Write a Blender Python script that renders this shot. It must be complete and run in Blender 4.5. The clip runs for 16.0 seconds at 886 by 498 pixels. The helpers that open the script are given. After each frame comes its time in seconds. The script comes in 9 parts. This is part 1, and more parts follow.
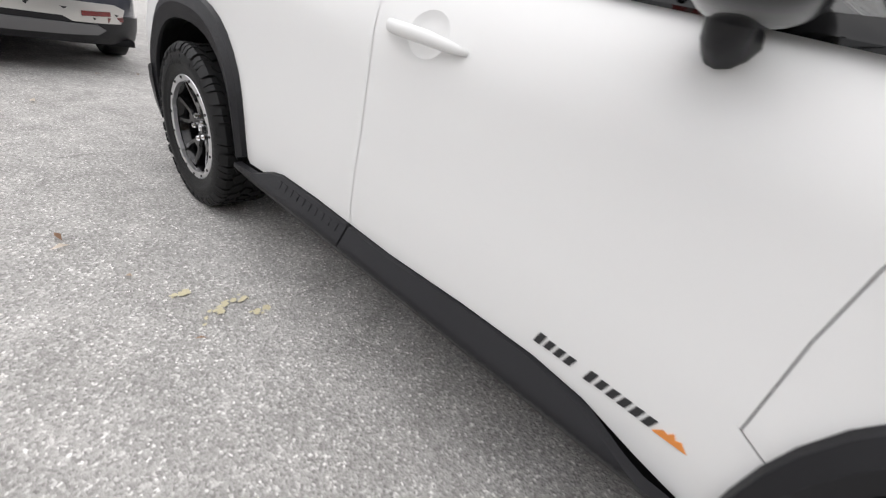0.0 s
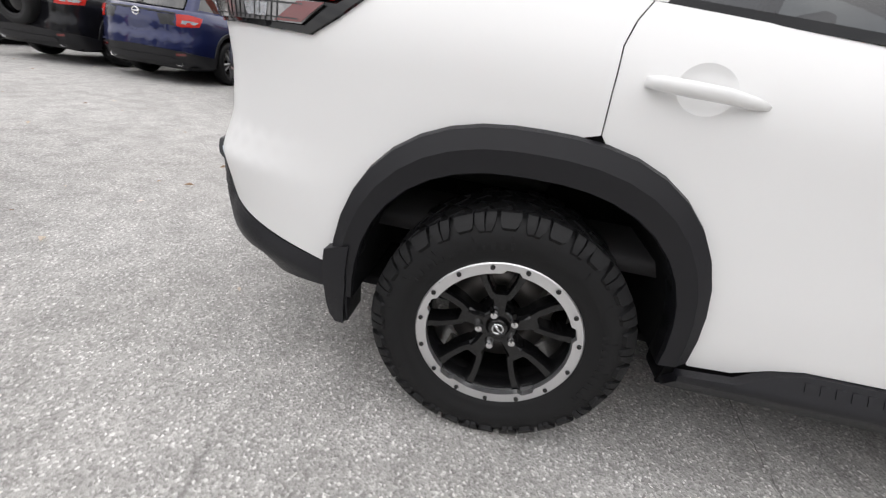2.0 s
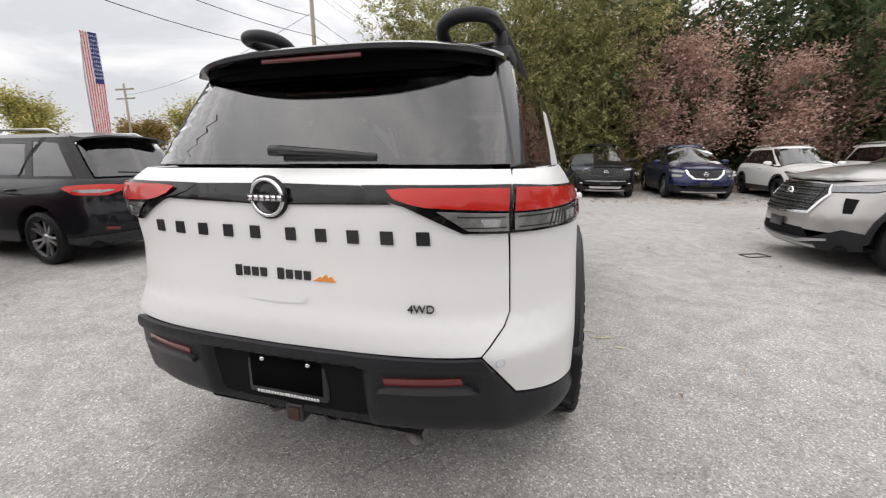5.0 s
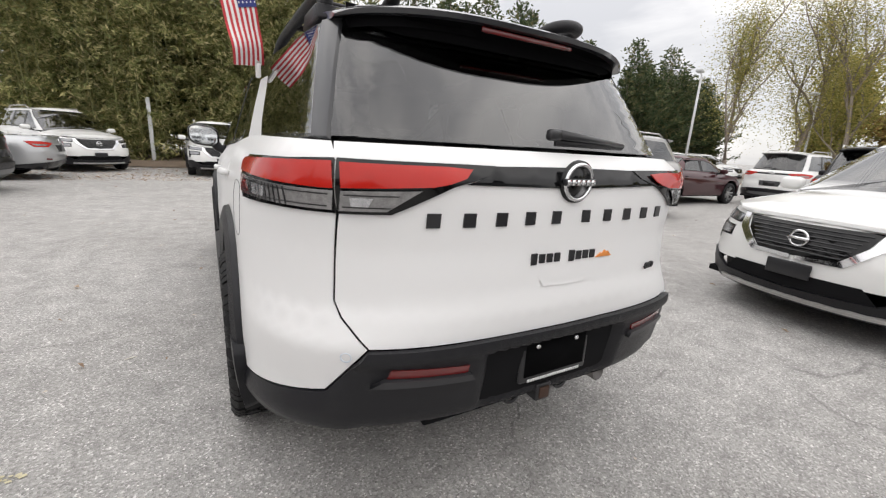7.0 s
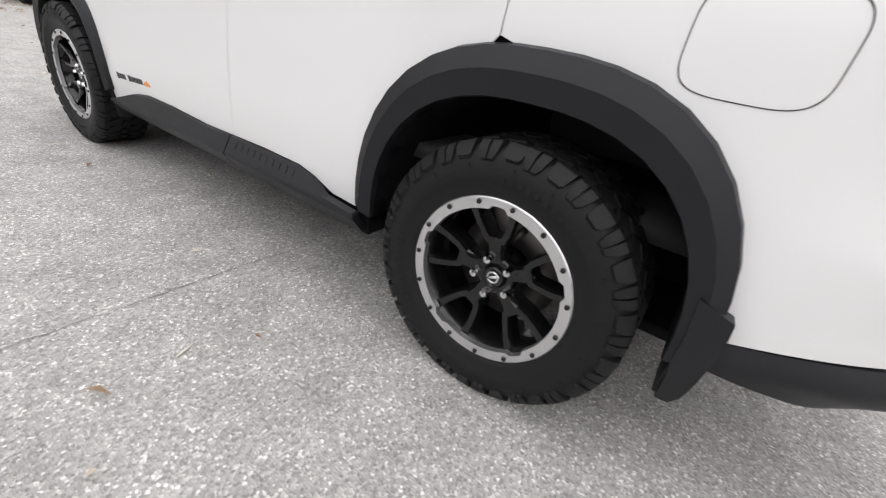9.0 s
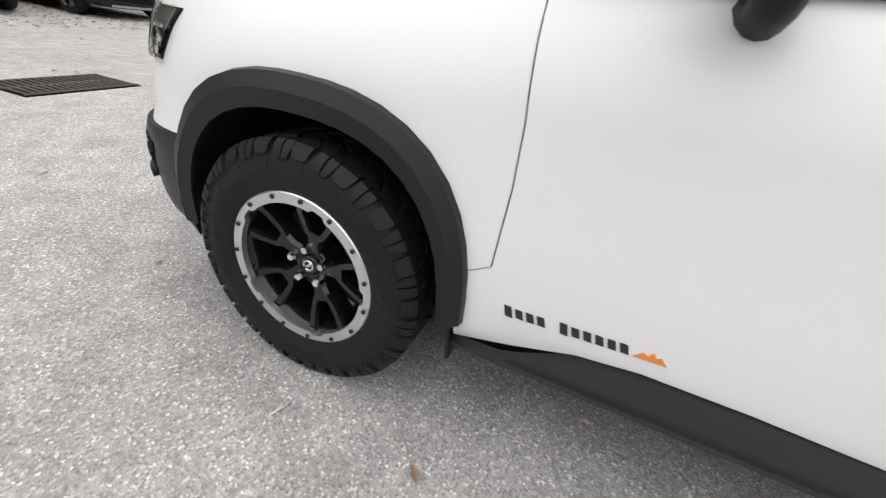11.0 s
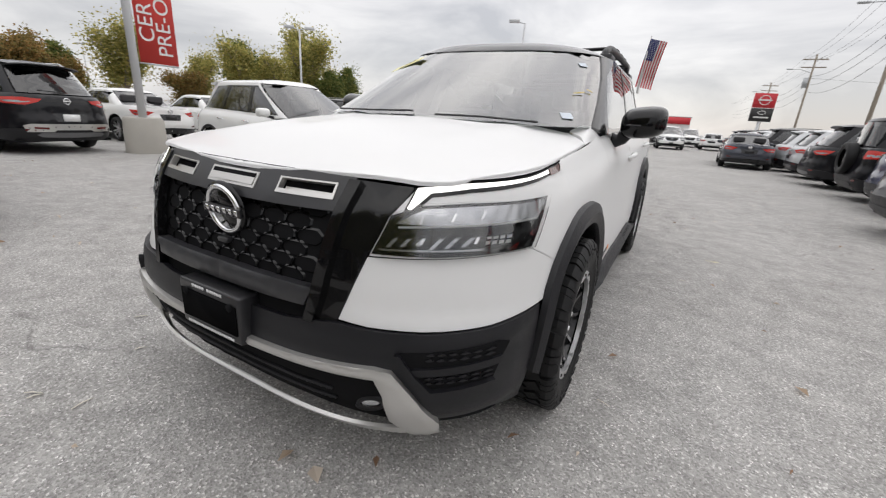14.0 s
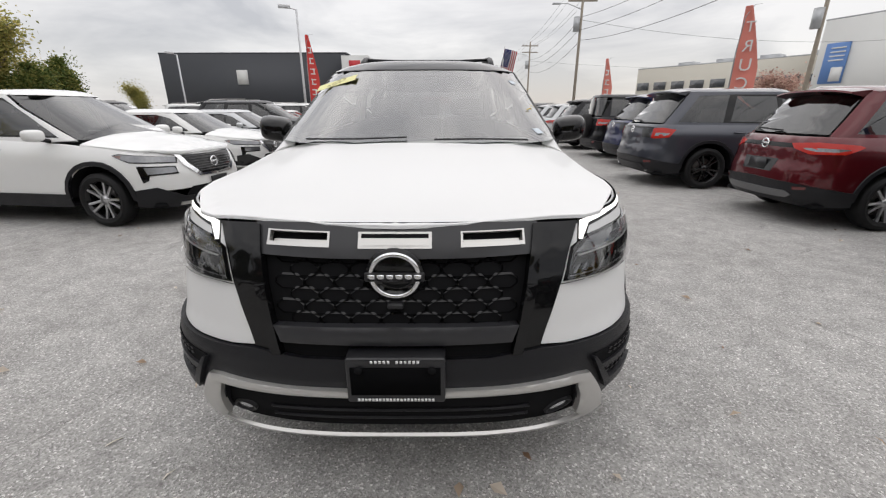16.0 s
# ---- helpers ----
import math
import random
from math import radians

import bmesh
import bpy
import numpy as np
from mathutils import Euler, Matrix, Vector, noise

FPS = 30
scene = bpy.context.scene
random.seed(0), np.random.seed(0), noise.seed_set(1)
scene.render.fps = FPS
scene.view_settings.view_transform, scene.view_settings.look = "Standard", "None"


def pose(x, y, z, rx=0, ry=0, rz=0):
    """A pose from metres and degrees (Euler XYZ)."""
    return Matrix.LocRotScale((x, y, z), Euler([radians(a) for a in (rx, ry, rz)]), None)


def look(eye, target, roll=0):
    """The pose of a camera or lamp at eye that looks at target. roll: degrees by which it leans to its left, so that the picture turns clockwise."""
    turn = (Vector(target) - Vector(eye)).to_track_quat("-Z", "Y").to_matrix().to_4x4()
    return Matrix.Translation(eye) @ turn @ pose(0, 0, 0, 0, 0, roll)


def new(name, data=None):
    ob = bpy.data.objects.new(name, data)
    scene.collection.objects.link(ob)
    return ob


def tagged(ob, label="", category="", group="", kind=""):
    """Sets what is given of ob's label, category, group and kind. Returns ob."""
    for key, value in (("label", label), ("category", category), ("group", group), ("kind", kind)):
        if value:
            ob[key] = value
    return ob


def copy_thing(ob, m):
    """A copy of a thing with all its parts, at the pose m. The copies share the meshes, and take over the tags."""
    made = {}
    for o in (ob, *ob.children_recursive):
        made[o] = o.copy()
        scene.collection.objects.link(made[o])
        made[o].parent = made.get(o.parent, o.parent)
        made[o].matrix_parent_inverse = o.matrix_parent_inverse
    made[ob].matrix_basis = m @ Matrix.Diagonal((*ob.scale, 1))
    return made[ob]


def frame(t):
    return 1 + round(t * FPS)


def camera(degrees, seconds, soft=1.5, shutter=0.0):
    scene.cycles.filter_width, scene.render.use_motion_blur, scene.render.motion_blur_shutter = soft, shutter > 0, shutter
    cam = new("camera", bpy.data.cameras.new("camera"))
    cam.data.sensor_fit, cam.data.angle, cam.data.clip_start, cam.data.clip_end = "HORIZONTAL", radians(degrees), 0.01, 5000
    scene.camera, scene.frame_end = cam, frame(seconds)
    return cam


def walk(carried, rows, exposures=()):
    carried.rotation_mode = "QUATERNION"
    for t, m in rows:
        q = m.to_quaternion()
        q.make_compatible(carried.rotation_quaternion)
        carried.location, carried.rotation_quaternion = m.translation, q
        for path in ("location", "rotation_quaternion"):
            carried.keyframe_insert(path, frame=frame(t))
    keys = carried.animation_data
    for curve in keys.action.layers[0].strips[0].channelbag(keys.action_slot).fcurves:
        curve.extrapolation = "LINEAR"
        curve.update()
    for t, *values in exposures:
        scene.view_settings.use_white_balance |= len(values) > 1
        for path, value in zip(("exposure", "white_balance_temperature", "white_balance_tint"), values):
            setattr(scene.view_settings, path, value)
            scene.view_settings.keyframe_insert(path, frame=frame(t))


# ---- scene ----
cam = camera(94.8, 16.0, soft=1.2, shutter=0.12)
PATH = [
    (0, (1.728, 0.748, 1.098), (0.303, -0.279, 0.143), 14.0),
    (0.5, (1.764, 0.076, 1.101), (0.324, -0.925, 0.138), 12.2),
    (1, (1.858, -0.485, 1.09), (0.334, -1.332, 0.11), 10.6),
    (1.5, (1.87, -0.996, 1.036), (0.214, -1.587, 0.082), 9.7),
    (2, (1.977, -1.546, 1.108), (0.18, -1.729, 0.25), 8.8),
    (2.5, (1.954, -2.019, 1.211), (0.119, -1.743, 0.467), 6.5),
    (3, (1.978, -2.473, 1.305), (0.213, -1.751, 0.702), 4.7),
    (3.5, (1.901, -2.877, 1.334), (0.324, -1.758, 0.823), 3.0),
    (4, (1.671, -3.279, 1.328), (0.381, -1.825, 0.856), 1.8),
    (4.5, (1.288, -3.531, 1.31), (0.35, -1.825, 0.85), 1.1),
    (4.7, (1.128, -3.598, 1.321), (0.342, -1.811, 0.885), 0.5),
    (6.8, (-0.845, -3.544, 1.301), (0.015, -1.797, 0.841), 3.0),
    (7, (-1.009, -3.463, 1.29), (-0.037, -1.785, 0.802), 3.3),
    (7.5, (-1.433, -3.186, 1.258), (-0.229, -1.695, 0.684), 4.6),
    (8, (-1.742, -2.761, 1.153), (-0.373, -1.486, 0.444), 6.3),
    (8.5, (-1.867, -2.331, 0.988), (-0.398, -1.267, 0.145), 8.5),
    (9, (-1.876, -1.826, 0.978), (-0.357, -0.928, 0.037), 10.3),
    (9.5, (-1.918, -1.235, 1.034), (-0.392, -0.367, 0.076), 10.6),
    (10, (-1.859, -0.541, 1.077), (-0.338, 0.32, 0.105), 9.6),
    (12.3, (-1.742, 2.054, 1.11), (0.029, 1.632, 0.282), 10.5),
    (12.5, (-1.744, 2.214, 1.165), (-0.008, 1.59, 0.393), 9.9),
    (13, (-1.639, 2.574, 1.221), (-0.108, 1.496, 0.517), 7.7),
    (13.5, (-1.49, 2.935, 1.229), (-0.257, 1.5, 0.582), 5.8),
    (14, (-1.227, 3.183, 1.222), (-0.32, 1.51, 0.61), 3.9),
    (14.5, (-0.921, 3.416, 1.251), (-0.322, 1.606, 0.645), 2.4),
    (15, (-0.631, 3.544, 1.267), (-0.284, 1.671, 0.655), 1.1),
    (15.5, (-0.397, 3.561, 1.317), (-0.25, 1.668, 0.689), 0.3),
    (16, (-0.154, 3.578, 1.384), (-0.148, 1.684, 0.742), -0.1),
]
walk(cam, [(t, look(e, g, r)) for t, e, g, r in PATH],
     [(0.0, 0.72, 6600, 11.5), (0.5, 0.58, 6600, 11.5), (2.0, 0.72, 6600, 11.5), (3.0, 0.74, 6600, 11.5), (3.5, 0.58, 6600, 11.5), (4.7, 0.50, 6680, 11.5), (7.0, 0.48, 6720, 11.5), (8.0, 0.54, 6680, 11.5), (9.0, 0.76, 6600, 11.5), (10.2, 0.70, 6600, 11.5), (12.3, 0.60, 6600, 11.5), (13.0, 0.44, 6550, 11.5), (14.5, 0.14, 6620, 11.5), (16.0, 0.14, 6620, 11.5)])

# ---- sky and light: bright overcast day ----
world = bpy.data.worlds.new("overcast_sky")
scene.world = world
world.use_nodes = True
wt = world.node_tree
wt.nodes.clear()


def wn(kind, **vals):
    n = wt.nodes.new(kind)
    for k, v in vals.items():
        n.inputs[k].default_value = v
    return n


w_out = wn("ShaderNodeOutputWorld")
w_bg = wn("ShaderNodeBackground")
w_tc = wn("ShaderNodeTexCoord")
w_sep = wn("ShaderNodeSeparateXYZ")
w_map = wn("ShaderNodeMapping")
w_map.inputs["Scale"].default_value = (1.0, 1.0, 3.2)
w_noise = wn("ShaderNodeTexNoise", Scale=2.3, Detail=6.0, Roughness=0.55, Distortion=0.4)
w_ramp = wn("ShaderNodeValToRGB")
w_ramp.color_ramp.elements[0].position, w_ramp.color_ramp.elements[0].color = 0.39, (0.62, 0.632, 0.66, 1)
w_ramp.color_ramp.elements[1].position, w_ramp.color_ramp.elements[1].color = 0.62, (1.0, 1.0, 1.0, 1)
w_up = wn("ShaderNodeMapRange")
w_up.interpolation_type = "SMOOTHSTEP"
w_up.inputs["From Min"].default_value, w_up.inputs["From Max"].default_value = 0.10, 0.85
w_up.inputs["To Min"].default_value, w_up.inputs["To Max"].default_value = 0.72, 1.40
w_sky = wn("ShaderNodeTexSky")
w_sky.sky_type, w_sky.sun_disc = "NISHITA", False
w_sky.sun_elevation, w_sky.sun_rotation = radians(38), radians(200)
w_mul = wn("ShaderNodeMixRGB")
w_mul.blend_type = "MULTIPLY"
w_mul.inputs[0].default_value = 1.0
w_add = wn("ShaderNodeMixRGB")
w_add.blend_type = "ADD"
w_add.inputs[0].default_value = 0.012
wt.links.new(w_tc.outputs["Generated"], w_map.inputs["Vector"])
wt.links.new(w_tc.outputs["Generated"], w_sep.inputs[0])
wt.links.new(w_map.outputs[0], w_noise.inputs["Vector"])
wt.links.new(w_noise.outputs["Fac"], w_ramp.inputs[0])
wt.links.new(w_sep.outputs["Z"], w_up.inputs["Value"])
wt.links.new(w_ramp.outputs[0], w_mul.inputs[1])
wt.links.new(w_up.outputs[0], w_mul.inputs[2])
wt.links.new(w_mul.outputs[0], w_add.inputs[1])
wt.links.new(w_sky.outputs[0], w_add.inputs[2])
wt.links.new(w_add.outputs[0], w_bg.inputs["Color"])
wt.links.new(w_bg.outputs[0], w_out.inputs["Surface"])
w_bg.inputs["Strength"].default_value = 1.0

sun = new("sun", bpy.data.lights.new("sun", "SUN"))
sun.data.energy, sun.data.angle, sun.data.color = 0.5, radians(150), (1.0, 0.97, 0.93)
sun.matrix_world = look((0, 0, 50), (14, 30, 0))


# ---- materials ----
def material(name):
    m = bpy.data.materials.new(name)
    m.use_nodes = True
    return m, m.node_tree, m.node_tree.nodes["Principled BSDF"]


def simple(name, colour, rough=0.5, metal=0.0, coat=0.0, vary=0.08, scale=6.0, bump=0.0, bscale=300.0, spec=0.5, emit=None, power=0.0):
    """A surface with two scales of variation in tone and roughness, and fine relief."""
    m, t, b = material(name)
    tc = t.nodes.new("ShaderNodeTexCoord")
    n1 = t.nodes.new("ShaderNodeTexNoise")
    n1.inputs["Scale"].default_value, n1.inputs["Detail"].default_value = scale, 5.0
    t.links.new(tc.outputs["Object"], n1.inputs["Vector"])
    n2 = t.nodes.new("ShaderNodeTexNoise")
    n2.inputs["Scale"].default_value, n2.inputs["Detail"].default_value = bscale, 3.0
    t.links.new(tc.outputs["Object"], n2.inputs["Vector"])
    mix = t.nodes.new("ShaderNodeMixRGB")
    mix.inputs[1].default_value = (*[c * (1 - vary) for c in colour], 1)
    mix.inputs[2].default_value = (*[min(1, c * (1 + vary)) for c in colour], 1)
    add = t.nodes.new("ShaderNodeMath")
    add.operation = "MULTIPLY_ADD"
    add.inputs[1].default_value, add.inputs[2].default_value = 0.4, 0.0
    t.links.new(n2.outputs["Fac"], add.inputs[0])
    add2 = t.nodes.new("ShaderNodeMath")
    add2.operation = "MULTIPLY_ADD"
    add2.inputs[1].default_value = 0.6
    t.links.new(n1.outputs["Fac"], add2.inputs[0])
    t.links.new(add.outputs[0], add2.inputs[2])
    t.links.new(add2.outputs[0], mix.inputs[0])
    t.links.new(mix.outputs[0], b.inputs["Base Color"])
    rr = t.nodes.new("ShaderNodeMapRange")
    rr.inputs["To Min"].default_value, rr.inputs["To Max"].default_value = max(0.0, rough - 0.05), min(1.0, rough + 0.05)
    t.links.new(n1.outputs["Fac"], rr.inputs["Value"])
    t.links.new(rr.outputs[0], b.inputs["Roughness"])
    b.inputs["Metallic"].default_value = metal
    b.inputs["Coat Weight"].default_value, b.inputs["Coat Roughness"].default_value = coat, 0.03
    b.inputs["Specular IOR Level"].default_value = spec
    if bump:
        bp = t.nodes.new("ShaderNodeBump")
        bp.inputs["Strength"].default_value, bp.inputs["Distance"].default_value = bump, 0.002
        t.links.new(n2.outputs["Fac"], bp.inputs["Height"])
        t.links.new(bp.outputs[0], b.inputs["Normal"])
    if emit:
        b.inputs["Emission Color"].default_value, b.inputs["Emission Strength"].default_value = (*emit, 1), power
    return m


def glass(name, tint, gloss=1.0, rough=0.0, ior=1.55):
    """A thin pane: tinted and clear, mirror-like by Fresnel."""
    m, t, b = material(name)
    t.nodes.remove(b)
    tr = t.nodes.new("ShaderNodeBsdfTransparent")
    tr.inputs[0].default_value = (*tint, 1)
    gl = t.nodes.new("ShaderNodeBsdfGlossy")
    gl.inputs["Roughness"].default_value = rough
    gl.inputs["Color"].default_value = (gloss, gloss, gloss, 1)
    fr = t.nodes.new("ShaderNodeFresnel")
    fr.inputs["IOR"].default_value = ior
    mx = t.nodes.new("ShaderNodeMixShader")
    # two faces of the pane reflect: 2R / (1 + R)
    dn = t.nodes.new("ShaderNodeMath")
    dn.operation = "ADD"
    dn.inputs[1].default_value = 1.0
    dv = t.nodes.new("ShaderNodeMath")
    dv.operation = "DIVIDE"
    tw = t.nodes.new("ShaderNodeMath")
    tw.operation = "MULTIPLY"
    tw.inputs[1].default_value = 2.0
    t.links.new(fr.outputs[0], dn.inputs[0])
    t.links.new(fr.outputs[0], tw.inputs[0])
    t.links.new(tw.outputs[0], dv.inputs[0])
    t.links.new(dn.outputs[0], dv.inputs[1])
    t.links.new(dv.outputs[0], mx.inputs[0])
    t.links.new(tr.outputs[0], mx.inputs[1])
    t.links.new(gl.outputs[0], mx.inputs[2])
    t.links.new(mx.outputs[0], t.nodes["Material Output"].inputs["Surface"])
    return m


M_WHITE = simple("pearl_white_paint", (0.77, 0.77, 0.765), 0.48, coat=0.25, spec=0.15, vary=0.015, scale=2.0, bscale=900)
M_BLACKGLOSS = simple("gloss_black_paint", (0.005, 0.005, 0.0055), 0.22, coat=0.7, vary=0.1, spec=0.05)
M_ROOFBLACK = simple("black_roof_paint", (0.042, 0.043, 0.047), 0.40, coat=1.0, vary=0.1, spec=0.1)
M_CLAD = simple("black_grained_plastic", (0.0095, 0.0095, 0.0120), 0.42, vary=0.16, spec=0.38, bump=0.35, bscale=700)
M_DARKTRIM = simple("dark_grey_satin_trim", (0.018, 0.0185, 0.020), 0.28, vary=0.1, spec=0.2, coat=0.5)
M_SATIN = simple("satin_grey_trim", (0.030, 0.030, 0.033), 0.36, vary=0.10, spec=0.5)
M_UNDER = simple("underbody_black", (0.010, 0.010, 0.011), 0.9, vary=0.2, spec=0.1)
# matt black of the plate panels; also holds the shade under the spoiler
M_HOLLOW = simple("matt_black_plastic", (0.005, 0.005, 0.0055), 0.8, vary=0.2, spec=0.02)
M_RUBBER = simple("tyre_rubber", (0.0085, 0.0085, 0.0092), 0.55, spec=0.28, vary=0.25, scale=14, bump=0.5, bscale=260)
M_SILVER = simple("satin_silver_paint", (0.62, 0.61, 0.59), 0.32, metal=0.75, vary=0.04)
M_CHROME = simple("bright_chrome", (0.78, 0.78, 0.79), 0.10, metal=1.0, vary=0.03)
M_MACH = simple("machined_aluminium", (0.66, 0.66, 0.67), 0.30, metal=0.9, vary=0.06, scale=40)
M_WHEELBLACK = simple("wheel_black_paint", (0.006, 0.006, 0.0065), 0.22, coat=0.8, vary=0.15, spec=0.1)
M_BRAKE = simple("cast_iron_brake", (0.16, 0.15, 0.145), 0.45, metal=0.8, vary=0.25)
M_RED = simple("red_lamp_lens", (0.46, 0.018, 0.011), 0.18, coat=0.5, spec=0.2, vary=0.12, scale=20)
M_REDDARK = simple("dark_red_reflector", (0.13, 0.008, 0.008), 0.25, coat=1.0, vary=0.2, scale=60)
M_LAMPCLEAR = simple("clear_ribbed_lens", (0.25, 0.245, 0.245), 0.18, metal=0.4, coat=1.0, vary=0.9, scale=46)
M_LAMPGREY = simple("headlamp_reflector", (0.54, 0.55, 0.57), 0.25, metal=0.8, coat=1.0, vary=0.5, scale=30)
M_DRL = simple("daylight_led_strip", (0.9, 0.9, 0.9), 0.3, vary=0.02, emit=(1.0, 0.99, 0.95), power=1.3)
M_ORANGE = simple("orange_badge_enamel", (0.75, 0.27, 0.06), 0.4, vary=0.15)
M_AMBER = simple("amber_marker_lens", (0.17, 0.095, 0.080), 0.2, coat=0.6)
M_BADGE = simple("black_badge", (0.02, 0.02, 0.022), 0.3, vary=0.1)
M_LETTER = simple("white_lettering", (0.78, 0.78, 0.78), 0.5, vary=0.03)
M_YELLOW = simple("yellow_window_decal", (0.80, 0.77, 0.36), 0.5, vary=0.05)
M_FIGURES = simple("dark_yellow_figures", (0.34, 0.31, 0.12), 0.5, vary=0.05)
M_DRYLEAF = simple("dry_yellow_leaf", (0.62, 0.47, 0.08), 0.7, vary=0.2, scale=60)
M_STICKER = simple("pale_paper_sticker", (0.62, 0.68, 0.74), 0.6, vary=0.08, scale=60)
M_SEAT = simple("charcoal_seat_fabric", (0.035, 0.034, 0.036), 0.8, vary=0.2, bump=0.4, bscale=500)
M_PRIVACY = glass("privacy_glass", (0.10, 0.105, 0.11))
M_CLEARGLASS = glass("clear_car_glass", (0.62, 0.66, 0.64))
M_SCREEN = glass("coated_windscreen_glass", (0.58, 0.62, 0.60), ior=1.9)
M_LENS = glass("lamp_cover", (0.93, 0.93, 0.93))
M_MIRROR = simple("mirror_glass", (0.75, 0.78, 0.80), 0.03, metal=1.0, vary=0.01)
M_RUST = simple("rusty_steel", (0.075, 0.042, 0.030), 0.7, metal=0.4, vary=0.3)


def asphalt():
    m, t, b = material("worn_asphalt")
    L, N = t.links.new, t.nodes.new
    tc = N("ShaderNodeTexCoord")

    def tex(kind, scale, **kw):
        n = N(kind)
        n.inputs["Scale"].default_value = scale
        for k, v in kw.items():
            n.inputs[k].default_value = v
        L(tc.outputs["Object"], n.inputs["Vector"])
        return n

    def ramp(src, stops):
        r = N("ShaderNodeValToRGB")
        e = r.color_ramp.elements
        while len(e) < len(stops):
            e.new(0.5)
        for el, (p, c) in zip(e, stops):
            el.position, el.color = p, (*c, 1)
        L(src, r.inputs[0])
        return r.outputs[0]

    def mix(kind, a, b_, f=1.0):
        x = N("ShaderNodeMixRGB")
        x.blend_type = kind
        if isinstance(f, float):
            x.inputs[0].default_value = f
        else:
            L(f, x.inputs[0])
        L(a, x.inputs[1])
        if isinstance(b_, tuple):
            x.inputs[2].default_value = (*b_, 1)
        else:
            L(b_, x.inputs[2])
        return x.outputs[0]

    stones = tex("ShaderNodeTexVoronoi", 135.0)
    sep = N("ShaderNodeSeparateColor")
    L(stones.outputs["Color"], sep.inputs[0])
    base = ramp(sep.outputs[0], [(0.0, (0.245, 0.238, 0.229)), (0.30, (0.350, 0.341, 0.330)), (0.80, (0.435, 0.425, 0.412)), (0.94, (0.57, 0.56, 0.545)), (1.0, (0.78, 0.77, 0.75))])
    grit = tex("ShaderNodeTexNoise", 420.0, Detail=3.0)
    base = mix("MULTIPLY", base, ramp(grit.outputs["Fac"], [(0.3, (0.72, 0.72, 0.72)), (0.7, (1.22, 1.22, 1.22))]))
    big = tex("ShaderNodeTexNoise", 0.55, Detail=6.0, Roughness=0.6)
    base = mix("MULTIPLY", base, ramp(big.outputs["Fac"], [(0.3, (0.90, 0.895, 0.885)), (0.64, (1.07, 1.07, 1.065))]))
    mid = tex("ShaderNodeTexNoise", 5.0, Detail=5.0)
    base = mix("MULTIPLY", base, ramp(mid.outputs["Fac"], [(0.32, (0.86, 0.86, 0.86)), (0.66, (1.10, 1.10, 1.10))]))
    spot = tex("ShaderNodeTexNoise", 1.7, Detail=3.0)
    base = mix("MIX", base, (0.07, 0.068, 0.065), ramp(spot.outputs["Fac"], [(0.70, (0, 0, 0)), (0.80, (0.45, 0.45, 0.45))]))
    # hairline cracks that wander
    warp = tex("ShaderNodeTexNoise", 1.3, Detail=5.0)
    wm = N("ShaderNodeVectorMath")
    wm.operation = "MULTIPLY_ADD"
    L(warp.outputs["Color"], wm.inputs[0])
    wm.inputs[1].default_value = (1.1, 1.1, 0.0)
    L(tc.outputs["Object"], wm.inputs[2])
    cr = N("ShaderNodeTexVoronoi")
    cr.feature = "DISTANCE_TO_EDGE"
    cr.inputs["Scale"].default_value = 0.23
    L(wm.outputs[0], cr.inputs["Vector"])
    crack = ramp(cr.outputs["Distance"], [(0.0, (1, 1, 1)), (0.0022, (0, 0, 0))])
    patchy = ramp(tex("ShaderNodeTexNoise", 0.9).outputs["Fac"], [(0.46, (0, 0, 0)), (0.58, (0.42, 0.42, 0.42))])
    base = mix("MIX", base, (0.06, 0.058, 0.055), mix("MULTIPLY", crack, patchy))
    L(base, b.inputs["Base Color"])
    b.inputs["Roughness"].default_value = 0.86
    b.inputs["Specular IOR Level"].default_value = 0.3
    bp = N("ShaderNodeBump")
    bp.inputs["Strength"].default_value, bp.inputs["Distance"].default_value = 0.6, 0.004
    L(stones.outputs["Distance"], bp.inputs["Height"])
    bp2 = N("ShaderNodeBump")
    bp2.inputs["Strength"].default_value, bp2.inputs["Distance"].default_value = 0.5, 0.002
    L(grit.outputs["Fac"], bp2.inputs["Height"])
    L(bp.outputs[0], bp2.inputs["Normal"])
    L(bp2.outputs[0], b.inputs["Normal"])
    return m


M_ASPHALT = asphalt()


# ---- building helpers ----
from mathutils.geometry import delaunay_2d_cdt


def part(name, bm, mat_, parent=None, label="", smooth=True):
    """Links a bmesh as one mesh object, under a thing or under a part."""
    me = bpy.data.meshes.new(name)
    bm.normal_update()
    lay = bm.verts.layers.float_vector.get("surface_normal")
    norms = [tuple(v[lay]) for v in bm.verts] if lay else None
    bm.to_mesh(me)
    bm.free()
    me.materials.append(mat_)
    if smooth:
        me.polygons.foreach_set("use_smooth", [True] * len(me.polygons))
    if norms:
        me.normals_split_custom_set_from_vertices(norms)
    ob = new(name, me)
    ob.parent = parent
    if label:
        ob["label"] = label
    return ob


def thing(name, label, category, at=None, group="", kind=""):
    e = new(name)
    e.empty_display_size = 0.2
    if at is not None:
        e.matrix_basis = at
    return tagged(e, label, category, group, kind)


def lerp_table(table, v):
    if v <= table[0][0]:
        return table[0][1]
    for (a, p), (b, q) in zip(table, table[1:]):
        if v <= b:
            f = (v - a) / (b - a)
            f = f * f * (3 - 2 * f) * 0.35 + f * 0.65
            return p + (q - p) * f
    return table[-1][1]


